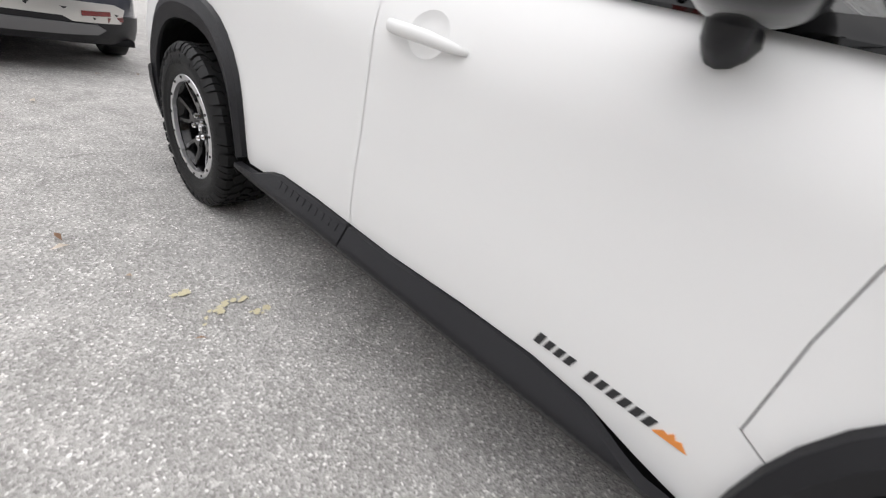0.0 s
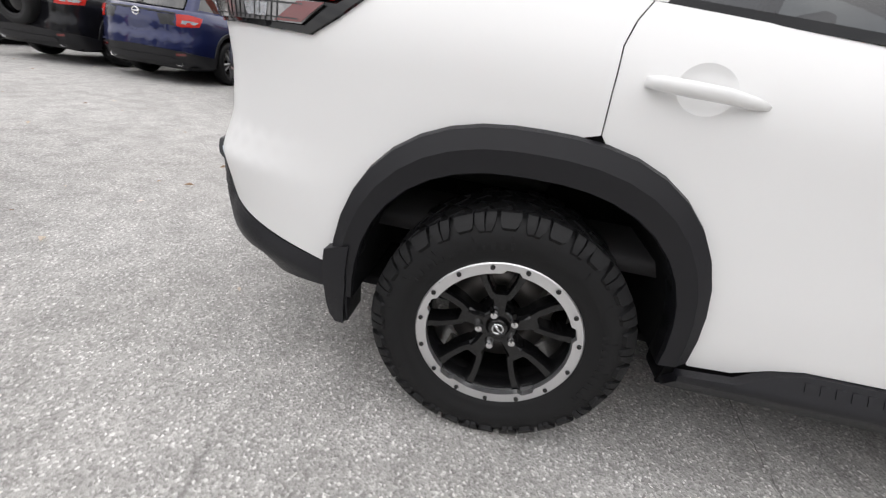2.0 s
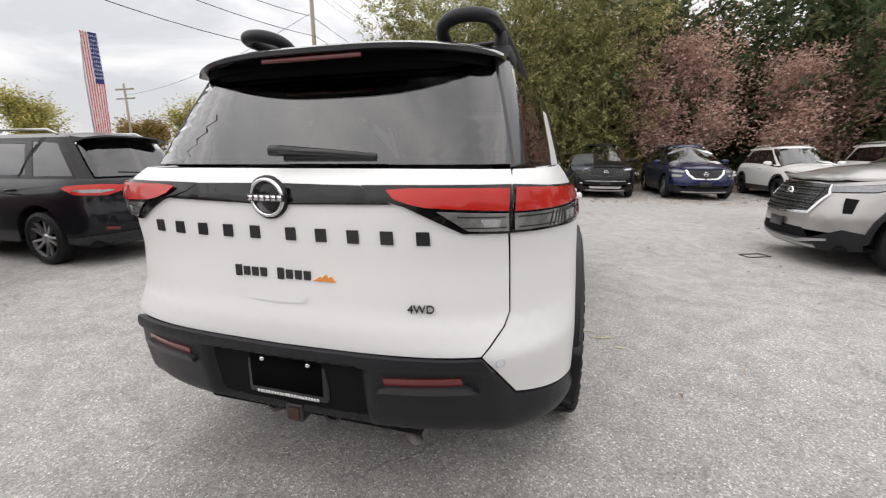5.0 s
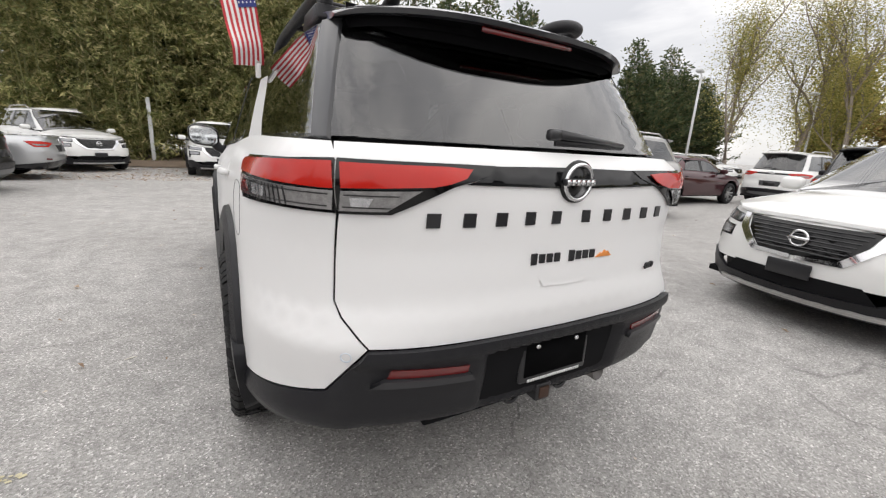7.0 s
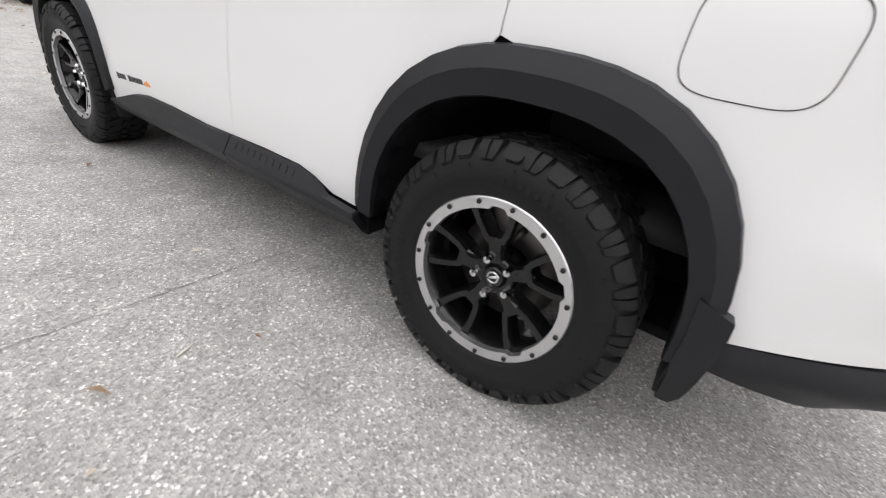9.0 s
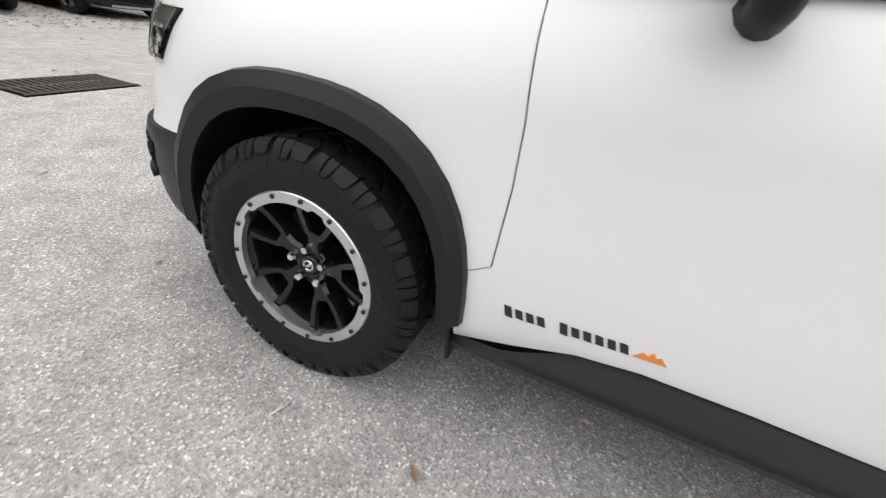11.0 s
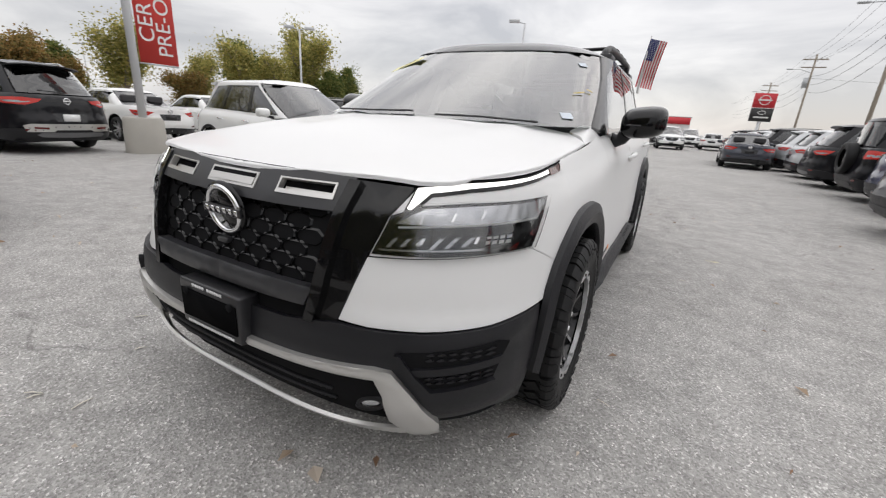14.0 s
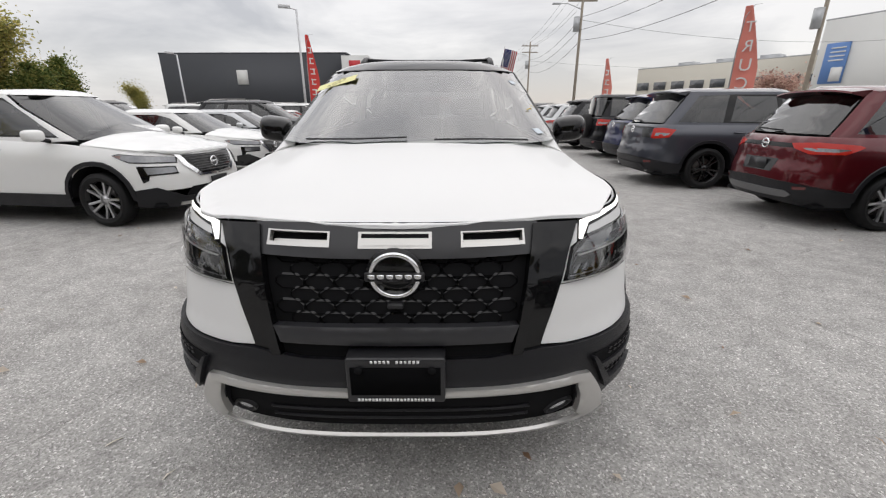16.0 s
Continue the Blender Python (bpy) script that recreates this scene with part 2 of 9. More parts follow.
def mark_sharp(bm, degrees=32):
    lim = math.cos(radians(degrees))
    for e in bm.edges:
        f = e.link_faces
        if len(f) != 2 or f[0].normal.dot(f[1].normal) < lim:
            e.smooth = False


def add_box(bm, cx, cy, cz, sx, sy, sz, bevel=0.0, seg=2, m=None):
    r = bmesh.ops.create_cube(bm, size=1)
    vs = r["verts"]
    for v in vs:
        v.co = Vector((cx + v.co.x * sx, cy + v.co.y * sy, cz + v.co.z * sz))
    if bevel:
        es = list({e for v in vs for e in v.link_edges})
        r2 = bmesh.ops.bevel(bm, geom=es, offset=bevel, segments=seg, affect="EDGES", profile=0.5)
        vs = list({v for f in r2["faces"] for v in f.verts} | {v for v in vs if v.is_valid})
    if m is not None:
        for v in vs:
            v.co = m @ v.co
    return vs


def box(*a, **k):
    bm = bmesh.new()
    add_box(bm, *a, **k)
    bm.normal_update()
    mark_sharp(bm, 50)
    return bm


def tube(points, radius, sides=10, closed=False, bm=None, caps=True, flat=1.0):
    """A round bar along a line of points; radius may be a list."""
    bm = bm or bmesh.new()
    pts = [Vector(p) for p in points]
    rings = []
    n = len(pts)
    up0 = Vector((0, 0, 1))
    for i, p in enumerate(pts):
        a = pts[(i - 1) % n] if closed or i else p
        b = pts[(i + 1) % n] if closed or i < n - 1 else p
        d = (b - a).normalized()
        side = d.cross(up0)
        if side.length < 0.05:
            side = d.cross(Vector((0, 1, 0)))
        side.normalize()
        u = side.cross(d)
        r = radius[i] if isinstance(radius, (list, tuple)) else radius
        rings.append([bm.verts.new(p + r * (math.cos(k * 2 * math.pi / sides) * side + flat * math.sin(k * 2 * math.pi / sides) * u)) for k in range(sides)])
    for i in range(n if closed else n - 1):
        r0, r1 = rings[i], rings[(i + 1) % n]
        for k in range(sides):
            bm.faces.new((r0[k], r0[(k + 1) % sides], r1[(k + 1) % sides], r1[k]))
    if caps and not closed:
        bm.faces.new(rings[0][::-1])
        bm.faces.new(rings[-1])
    return bm


def lathe(profile, steps, axis_x=True, bm=None, a0=0.0, a1=2 * math.pi):
    """Turns (offset, radius) pairs round the x axis."""
    bm = bm or bmesh.new()
    full = abs(a1 - a0 - 2 * math.pi) < 1e-6
    n = steps if full else steps + 1
    rings = []
    for i in range(n):
        a = a0 + (a1 - a0) * i / steps
        rings.append([bm.verts.new((o, r * math.cos(a), r * math.sin(a))) for o, r in profile])
    for i in range(steps):
        p, q = rings[i], rings[(i + 1) % n]
        for k in range(len(profile) - 1):
            bm.faces.new((p[k], p[k + 1], q[k + 1], q[k]))
    return bm


def rounded(points, n=4, closed=True):
    """Chaikin smoothing of an outline."""
    pts = [Vector(p) for p in points]
    for _ in range(n):
        out = []
        m = len(pts)
        for i in range(m if closed else m - 1):
            a, b = pts[i], pts[(i + 1) % m]
            out += [a * 0.75 + b * 0.25, a * 0.25 + b * 0.75]
        if not closed:
            out = [pts[0]] + out + [pts[-1]]
        pts = out
    return [tuple(p) for p in pts]


def inside(poly, x, y):
    c = False
    j = len(poly) - 1
    for i in range(len(poly)):
        xi, yi = poly[i]
        xj, yj = poly[j]
        if (yi > y) != (yj > y) and x < (xj - xi) * (y - yi) / (yj - yi) + xi:
            c = not c
        j = i
    return c


def resample(poly, res):
    out = []
    for i in range(len(poly)):
        a, b = poly[i], poly[(i + 1) % len(poly)]
        d = math.hypot(b[0] - a[0], b[1] - a[1])
        if d < 1e-6:
            continue
        k = max(1, int(d / res))
        for q in range(k):
            f = q / k
            out.append((a[0] + (b[0] - a[0]) * f, a[1] + (b[1] - a[1]) * f))
    return out


def patch(polys, surf, off=0.0, thick=0.006, res=0.03, mirror=False, bm=None, both=False, crown=0.0, exact=False):
    """A sheet with thickness, laid on a surface. polys: an outline in the surface's two numbers, then holes.
    surf(u, v) gives place and outward normal; exact: shade by that normal."""
    bm = bm or bmesh.new()
    lay = bm.verts.layers.float_vector.new("surface_normal") if exact else None
    loops = [resample(p, res) for p in polys]
    pts, edges = [], []
    for lp in loops:
        k = len(pts)
        pts += lp
        edges += [(k + i, k + (i + 1) % len(lp)) for i in range(len(lp))]
    nb = len(pts)
    xs, ys = [p[0] for p in loops[0]], [p[1] for p in loops[0]]
    gx = min(xs) + res * 0.5
    row = 0
    bpts = np.array(pts)
    while gx < max(xs):
        gy = min(ys) + res * (0.5 if row % 2 else 0.0)
        while gy < max(ys):
            if sum(inside(lp, gx, gy) for lp in loops) % 2 and sum(inside(lp, gx, gy) for lp in loops) == 1:
                if np.min((bpts[:, 0] - gx) ** 2 + (bpts[:, 1] - gy) ** 2) > (0.55 * res) ** 2:
                    pts.append((gx, gy))
            gy += res
        gx += res * 0.9
        row += 1
    r = delaunay_2d_cdt([Vector(p) for p in pts], edges, [], 0, 1e-6)
    vco, faces = r[0], r[2]
    tris = []
    for f in faces:
        cx, cy = sum(vco[i][0] for i in f) / 3, sum(vco[i][1] for i in f) / 3
        if sum(inside(lp, cx, cy) for lp in loops) == 1:
            a, b, c = (vco[i] for i in f)
            long = max((b - a).length, (c - b).length, (a - c).length)
            if abs((b - a).cross(c - a)) / long > 0.06 * min(res, long):
                tris.append(f)
    used = sorted({i for f in tris for i in f})
    count = {}
    for f in tris:
        for a, b in ((f[0], f[1]), (f[1], f[2]), (f[2], f[0])):
            count[(a, b)] = 1
    rim = [(a, b) for a, b in count if (b, a) not in count]
    rimv = {a for e in rim for a in e}
    for sgn in ((1, -1) if both else ((-1,) if mirror else (1,))):
        top, low, mid = {}, {}, {}
        for i in used:
            p, n = surf(vco[i][0], vco[i][1])
            up = crown * (0 if i in rimv else 1)
            t_, l_ = p + n * (off + up), p + n * (off - thick)
            top[i] = bm.verts.new((t_.x * sgn, t_.y, t_.z))
            if lay:
                top[i][lay] = (n.x * sgn, n.y, n.z)
            if i in rimv:
                low[i] = bm.verts.new((l_.x * sgn, l_.y, l_.z))
                if lay:
                    low[i][lay] = (n.x * sgn, n.y, n.z)
        total = 0.0
        for f in tris[:: max(1, len(tris) // 12)]:
            a, b, c = (top[i].co for i in f)
            n0 = surf(sum(vco[i][0] for i in f) / 3, sum(vco[i][1] for i in f) / 3)[1]
            total += (b - a).cross(c - a).dot(Vector((n0.x * sgn, n0.y, n0.z)))
        flip = total < 0
        for f in tris:
            a, b, c = (top[i] for i in f)
            bm.faces.new((a, c, b) if flip else (a, b, c))
        if thick:
            for a, b in rim:
                q = (top[b], top[a], low[a], low[b])
                fc = bm.faces.new(q[::-1] if flip else q)
                e = bm.edges.get((top[a], top[b]))
                if e:
                    e.smooth = False
    return bm


# ---- the shape of a car's skin ----
class Skin:
    """Lower walls as rounded outlines, one for each height, and the slanted glasshouse above them.
    u runs from the middle of the tail along the side to the middle of the nose; on the side u is y."""

    def __init__(s, **k):
        s.rear, s.front = k["rear"], k["front"]
        s.belt, s.low = k["belt"], k["low"]
        s.rn, s.fn = k.get("rn", [(0.3, 3.1), (1.2, 3.1)]), k.get("fn", [(0.3, 3.0), (0.62, 3.1), (0.70, 2.6), (0.85, 2.6), (1.03, 2.5)])
        s.yr, s.yf = k.get("yr", -1.75), k.get("yf", 1.6)
        s.taper_r, s.taper_f = k.get("taper_r", 0.985), k.get("taper_f", 0.985)
        s.shoulder = k.get("shoulder", 0.096)
        s.nose_fade = k.get("nose_fade", 0.75)
        s.glass = k["glass"]
        s.arcs = 1.25

    def wall(s, u, z):
        yr, yf = s.yr, s.yf
        if u < yr:
            ph = (1 - (yr - u) / s.arcs) * math.pi / 2
            n = lerp_table(s.rn, z)
            r = (abs(math.cos(ph)) ** n + abs(math.sin(ph)) ** n) ** (-1 / n)
            yend = lerp_table(s.rear, z)
            y = yr + (yend - yr) * r * math.cos(ph)
            fx = r * math.sin(ph)
        elif u > yf:
            ph = (1 - (u - yf) / s.arcs) * math.pi / 2
            n = lerp_table(s.fn, z)
            r = (abs(math.cos(ph)) ** n + abs(math.sin(ph)) ** n) ** (-1 / n)
            yend = lerp_table(s.front, z)
            y = yf + (yend - yf) * r * math.cos(ph)
            fx = r * math.sin(ph)
        else:
            y, fx = u, 1.0
        d = lerp_table(s.belt, y) - z
        x = lerp_table(s.low, z)
        if d < 0.25:
            fade = 1 - s.nose_fade * max(0.0, min(1.0, (y - s.yf - 0.05) / 0.4))
            x *= 1 - s.shoulder * fade * ((0.25 - d) / 0.25) ** 2.2
        t = 1.0
        if y < -0.6:
            t = 1 - (1 - s.taper_r) * min(1.5, (-0.6 - y) / 1.2) ** 2
        if y > 0.6:
            t = 1 - (1 - s.taper_f) * min(1.5, (y - 0.6) / 1.0) ** 2
        return Vector((x * fx * t, y, z))

    def house(s, u, z):
        g = s.glass
        f = (z - g["z0"])
        yend_r = g["yr"] + g["slope_r"] * f
        yend_f = g["yf"] - g["slope_f"] * f
        yr, yf = yend_r + g["dr"], yend_f - g["df"]
        X = g["x"] - g["lean"] * f - g.get("bow", 0.10) * f * f
        if u < yr:
            ph = (1 - (yr - u) / g["dr"]) * math.pi / 2
            if ph < 0:
                ph = 0.0
            n = g["rn"]
            r = (abs(math.cos(ph)) ** n + abs(math.sin(ph)) ** n) ** (-1 / n)
            y, fx = yr + (yend_r - yr) * r * math.cos(ph), r * math.sin(ph)
        elif u > yf:
            ph = (1 - (u - yf) / g["df"]) * math.pi / 2
            if ph < 0:
                ph = 0.0
            n = g["fn"]
            r = (abs(math.cos(ph)) ** n + abs(math.sin(ph)) ** n) ** (-1 / n)
            y, fx = yf + (yend_f - yf) * r * math.cos(ph), r * math.sin(ph)
        else:
            y, fx = u, 1.0
        t = 1.0
        if y < -0.9:
            t = 1 - g["taper_r"] * ((-0.9 - y) / 1.3) ** 1.5
        if y > 0.0:
            t = 1 - g["taper_f"] * y ** 2
        return Vector((X * fx * t, y, z))

    def normal(s, fn, u, z):
        e = 0.004
        a, b = fn(u + e, z) - fn(u - e, z), fn(u, z + e) - fn(u, z - e)
        n = a.cross(b)
        if n.length < 1e-12:
            return Vector((0, 1 if u > 0 else -1, 0))
        return n.normalized()

    def W(s, u, z):
        return s.wall(u, z), s.normal(s.wall, u, z)

    def G(s, u, z):
        return s.house(u, z), s.normal(s.house, u, z)

    def find(s, fn, kind, val, z):
        """The u at which the wall has that y (kind "y"), or at tail ("r") or nose ("f") that x."""
        if kind == "u":
            return val
        if fn == s.wall:
            lo, hi = s.yr - s.arcs, s.yf + s.arcs
            mr, mf = s.yr, s.yf
        else:
            g = s.glass
            f = z - g["z0"]
            lo, hi = g["yr"] + g["slope_r"] * f, g["yf"] - g["slope_f"] * f
            mr, mf = lo + g["dr"], hi - g["df"]
        if kind == "y":
            test = lambda u: fn(u, z).y < val
        elif kind == "r":
            hi = mr
            test = lambda u: fn(u, z).x < val
        else:
            lo = mf
            test = lambda u: fn(u, z).x > val
        for _ in range(26):
            m = (lo + hi) / 2
            if test(m):
                lo = m
            else:
                hi = m
        return (lo + hi) / 2

    def wl(s, *pts):
        """Outline on the wall from (kind, value, z) triples."""
        return [(s.find(s.wall, k, v, z), z) for k, v, z in pts]

    def gl(s, *pts):
        return [(s.find(s.house, k, v, z), z) for k, v, z in pts]


def arch(yc, hw, z0, top, n=2.5, a0=0.0, a1=180.0, k=22):
    """A wheel arch's curve in (y, z), from the front foot over the top to the rear foot."""
    out = []
    for i in range(k + 1):
        a = radians(a0 + (a1 - a0) * i / k)
        c, q = math.cos(a), math.sin(a)
        r = (abs(c) ** n + abs(q) ** n) ** (-1 / n)
        out.append((yc + hw * r * c, z0 + (top - z0) * r * q))
    return out


def flare(skin, inner, outer, rings, bm=None, lip=0.07):
    """A moulded wheel-arch lip between two curves; rings: (share from outer to inner, height over the skin)."""
    bm = bm or bmesh.new()
    for sgn in (1, -1):
        cols = []
        for (yi, zi), (yo, zo) in zip(inner, outer):
            col = []
            for f, o in rings:
                y, z = yo + (yi - yo) * f, zo + (zi - zo) * f
                p = skin.wall(skin.find(skin.wall, "y", y, z), z)
                n = Vector((1, 0, 0)) if abs(y) < 1.9 else skin.normal(skin.wall, skin.find(skin.wall, "y", y, z), z)
                q = p + n * o
                col.append(bm.verts.new((q.x * sgn, q.y, q.z)))
            q = col[-1].co
            col.append(bm.verts.new((q.x - sgn * lip, q.y, q.z)))
            cols.append(col)
        for a, b in zip(cols, cols[1:]):
            for k in range(len(a) - 1):
                f = (a[k], a[k + 1], b[k + 1], b[k])
                bm.faces.new(f if sgn < 0 else f[::-1])
        for c in (cols[0], cols[-1]):
            try:
                bm.faces.new(c)
            except ValueError:
                pass
    bmesh.ops.recalc_face_normals(bm, faces=bm.faces)
    bm.normal_update()
    mark_sharp(bm, 28)
    return bm


# ---- wheels ----
def make_tyre(R, rim, width):
    """Carcass round the x axis, outside at +x."""
    h, d = width / 2, R - rim
    prof = [(-h * 0.80, rim), (-h * 0.98, rim + d * 0.35), (-h, rim + d * 0.55), (-h * 0.95, rim + d * 0.76), (-h * 0.84, R - 0.018), (-h * 0.66, R - 0.010),
            (0, R - 0.010), (h * 0.66, R - 0.010), (h * 0.82, R - 0.017), (h * 0.92, R - 0.032), (h * 0.975, R - 0.054), (h, rim + d * 0.50), (h * 0.985, rim + d * 0.34),
            (h * 0.955, rim + d * 0.31), (h * 0.935, rim + d * 0.16), (h * 0.86, rim + 0.004), (h * 0.78, rim - 0.004)]
    bm = lathe(prof, 88)
    bmesh.ops.recalc_face_normals(bm, faces=bm.faces)
    return bm


def make_tread(R, rim, width, knobs):
    """Tread blocks, shoulder lugs and the raised bars of the side wall."""
    h, d = width / 2, R - rim
    rnd = random.Random(5)
    bm = bmesh.new()
    arc = 2 * math.pi * R / knobs
    for k in range(knobs):
        a = 2 * math.pi * (k + rnd.uniform(-0.10, 0.10)) / knobs
        for row, (x, w, l, tw) in enumerate(((0.36, 0.40, 0.68, 0.45), (-0.05, 0.34, 0.62, -0.5), (-0.45, 0.40, 0.68, 0.45), (-0.80, 0.30, 0.72, 0))):
            aa = a + (row % 2) * math.pi / knobs
            m = Matrix.Rotation(aa, 4, "X") @ Matrix.Translation((x * h, R - 0.007, 0)) @ Matrix.Rotation(tw, 4, "Y")
            add_box(bm, 0, 0, 0, w * h, 0.014, l * arc, m=m)
        # shoulder block: wraps over the edge, every second one longer, with a slit
        wide = arc * (0.86 if k % 2 else 0.80)
        drop = 0.042 if k % 2 else 0.034
        line = [(0.60, 0.0), (0.78, 0.0), (0.90, -0.012), (0.965, -0.030), (0.995, -drop)]
        for lo_, hi_ in (((-0.5, -0.05), (0.05, 0.5)) if k % 2 else ((-0.5, 0.5),)):
            cols = []
            for i, (x, dz) in enumerate(line):
                squeeze = 1.0 if i < 3 else (0.86 if i == 3 else 0.62)
                turn = 0.003 * i
                col = []
                for e in (lo_, hi_):
                    aa = a + math.pi / knobs + (e * squeeze * wide) / R + turn
                    col.append(bm.verts.new((x * h + 0.002, (R + dz) * math.cos(aa), (R + dz) * math.sin(aa))))
                    col.append(bm.verts.new(((x - 0.06) * h, (R + dz - 0.013) * math.cos(aa), (R + dz - 0.013) * math.sin(aa))))
                cols.append(col)
            for p, q in zip(cols, cols[1:]):
                bm.faces.new((p[0], p[2], q[2], q[0]))
                bm.faces.new((p[1], p[0], q[0], q[1]))
                bm.faces.new((p[2], p[3], q[3], q[2]))
            bm.faces.new((cols[-1][0], cols[-1][2], cols[-1][3], cols[-1][1]))
        # thin ribs that run on from the lugs
        if k % 2 == 0:
            m = Matrix.Rotation(a + 0.05, 4, "X") @ Matrix.Translation((h * 0.985, R - 0.070, 0)) @ Matrix.Rotation(0.25, 4, "X")
            add_box(bm, 0, 0, 0, 0.004, 0.030, 0.003, m=m)
    for base, count in ((0.35, 11), (2.5, 13)):
        for i in range(count):
            m = Matrix.Rotation(base + i * 0.082, 4, "X") @ Matrix.Translation((h * 0.990, rim + d * 0.42, 0))
            add_box(bm, 0, 0, 0, 0.003, 0.022, 0.012 if i % 3 else 0.007, m=m)
    bmesh.ops.recalc_face_normals(bm, faces=bm.faces)
    bm.normal_update()
    mark_sharp(bm, 35)
    return bm


def hero_wheel(parent, m):
    w = new("wheel")
    w.parent, w.matrix_basis = parent, m
    R, rim = 0.387, 0.241
    part("tyre", make_tyre(R, rim, 0.262), M_RUBBER, w, "black all-terrain tyre")
    tagged(part("tyre_tread", make_tread(R, rim, 0.262, 36), M_RUBBER, w, "knobbly tread blocks and raised side-wall bars"), kind="stuff")
    # barrel
    bm = lathe([(-0.11, 0.225), (0.02, 0.205), (0.085, 0.216), (0.112, 0.240)], 64)
    part("rim", bm, M_WHEELBLACK, w, "gloss black alloy rim")
    # clamp ring with notches
    bm = bmesh.new()
    n = 120
    rings = []
    for i in range(n):
        a = 2 * math.pi * i / n
        q = ((a + 0.20) % (2 * math.pi / 5)) / (2 * math.pi / 5)
        ri = 0.2235 if q < 0.20 else 0.2125
        rings.append([bm.verts.new((x, r * math.cos(a), r * math.sin(a))) for x, r in ((0.098, ri), (0.1165, ri + 0.001), (0.1165, 0.243), (0.110, 0.250))])
    for i in range(n):
        p, q = rings[i], rings[(i + 1) % n]
        for k in range(3):
            bm.faces.new((p[k], p[k + 1], q[k + 1], q[k]))
    bmesh.ops.recalc_face_normals(bm, faces=bm.faces)
    bm.normal_update()
    mark_sharp(bm, 40)
    part("clamp_ring", bm, M_MACH, w, "machined silver outer ring")
    src = None
    for i in range(15):
        a = 2 * math.pi * (i + 0.4) / 15
        if src is None:
            bb = lathe([(0.117, 0.0001), (0.121, 0.0035), (0.121, 0.0068), (0.114, 0.0075)], 8)
            src = part("ring_bolt", bb, M_WHEELBLACK, w)
            ob = src
        else:
            ob = new("ring_bolt", src.data)
            ob.parent = w
        ob.location = (0, 0.2325 * math.cos(a), 0.2325 * math.sin(a))
    # five twin spokes
    src = None
    for i in range(5):
        a = 2 * math.pi * i / 5 + 0.04
        if src is None:
            bm = bmesh.new()
            # broad stem that forks into two legs
            runs = [[(0.056, 0.044, 0.0, 0.027), (0.064, 0.080, 0.0, 0.024), (0.068, 0.122, 0.0, 0.034)]]
            for sg in (1, -1):
                runs.append([(0.066, 0.104, sg * 0.016, 0.017), (0.070, 0.132, sg * 0.034, 0.014), (0.080, 0.172, sg * 0.050, 0.014), (0.092, 0.219, sg * 0.062, 0.017)])
            for path in runs:
                cols = []
                for x, r, t_, wd in path:
                    cols.append([bm.verts.new((x + dx, r, t_ + dt)) for dx, dt in ((-0.055, -wd), (-0.008, -wd), (0.005, -wd * 0.66), (0.005, wd * 0.66), (-0.008, wd), (-0.055, wd))])
                for p, q in zip(cols, cols[1:]):
                    for k in range(5):
                        bm.faces.new((p[k], p[k + 1], q[k + 1], q[k]))
                bm.faces.new(cols[0])
                bm.faces.new(cols[-1])
            bmesh.ops.recalc_face_normals(bm, faces=bm.faces)
            src = part("forked_spoke", bm, M_WHEELBLACK, w, smooth=False)
            ob = src
        else:
            ob = new("forked_spoke", src.data)
            ob.parent = w
        ob.rotation_euler = (a, 0, 0)
    part("hub", lathe([(-0.03, 0.062), (0.050, 0.062), (0.060, 0.054), (0.060, 0.034), (0.052, 0.032)], 40), M_WHEELBLACK, w)
    bm = lathe([(0.040, 0.033), (0.066, 0.031), (0.070, 0.025), (0.0705, 0.0001)], 32)
    cap = part("centre_cap", bm, M_WHEELBLACK, w)
    bm = lathe([(0.0706, 0.0135), (0.0735, 0.0145), (0.0735, 0.018), (0.0706, 0.019)], 32)
    add_box(bm, 0.072, 0, 0, 0.003, 0.042, 0.008)
    part("cap_emblem", bm, M_CHROME, w)
    src = None
    for i in range(5):
        a = 2 * math.pi * i / 5 + 0.3
        if src is None:
            bm = lathe([(0.048, 0.0150), (0.076, 0.0142), (0.086, 0.0105), (0.089, 0.0001)], 8)
            bmesh.ops.recalc_face_normals(bm, faces=bm.faces)
            src = part("lug_nut", bm, M_CHROME, w, smooth=False)
            ob = src
        else:
            ob = new("lug_nut", src.data)
            ob.parent = w
        ob.location = (0, 0.0575 * math.cos(a), 0.0575 * math.sin(a))
    part("brake_disc", lathe([(-0.045, 0.07), (-0.022, 0.07), (-0.022, 0.165), (-0.045, 0.165)], 48), M_BRAKE, w)
    bm = bmesh.new()
    add_box(bm, -0.02, 0.10, 0.11, 0.07, 0.06, 0.13, bevel=0.012, m=Matrix.Rotation(0.5, 4, "X"))
    part("brake_caliper", bm, M_BRAKE, w)
    return w


def letter_blocks(bm, places, surf, h, wd, off=0.0, thick=0.006, lean=0.0):
    """Plain raised blocks in a row on a surface."""
    for u, v in places:
        patch([[(u - wd / 2 - lean, v - h / 2), (u + wd / 2 - lean, v - h / 2), (u + wd / 2 + lean, v + h / 2), (u - wd / 2 + lean, v + h / 2)]], surf, off, thick, 0.05, bm=bm)


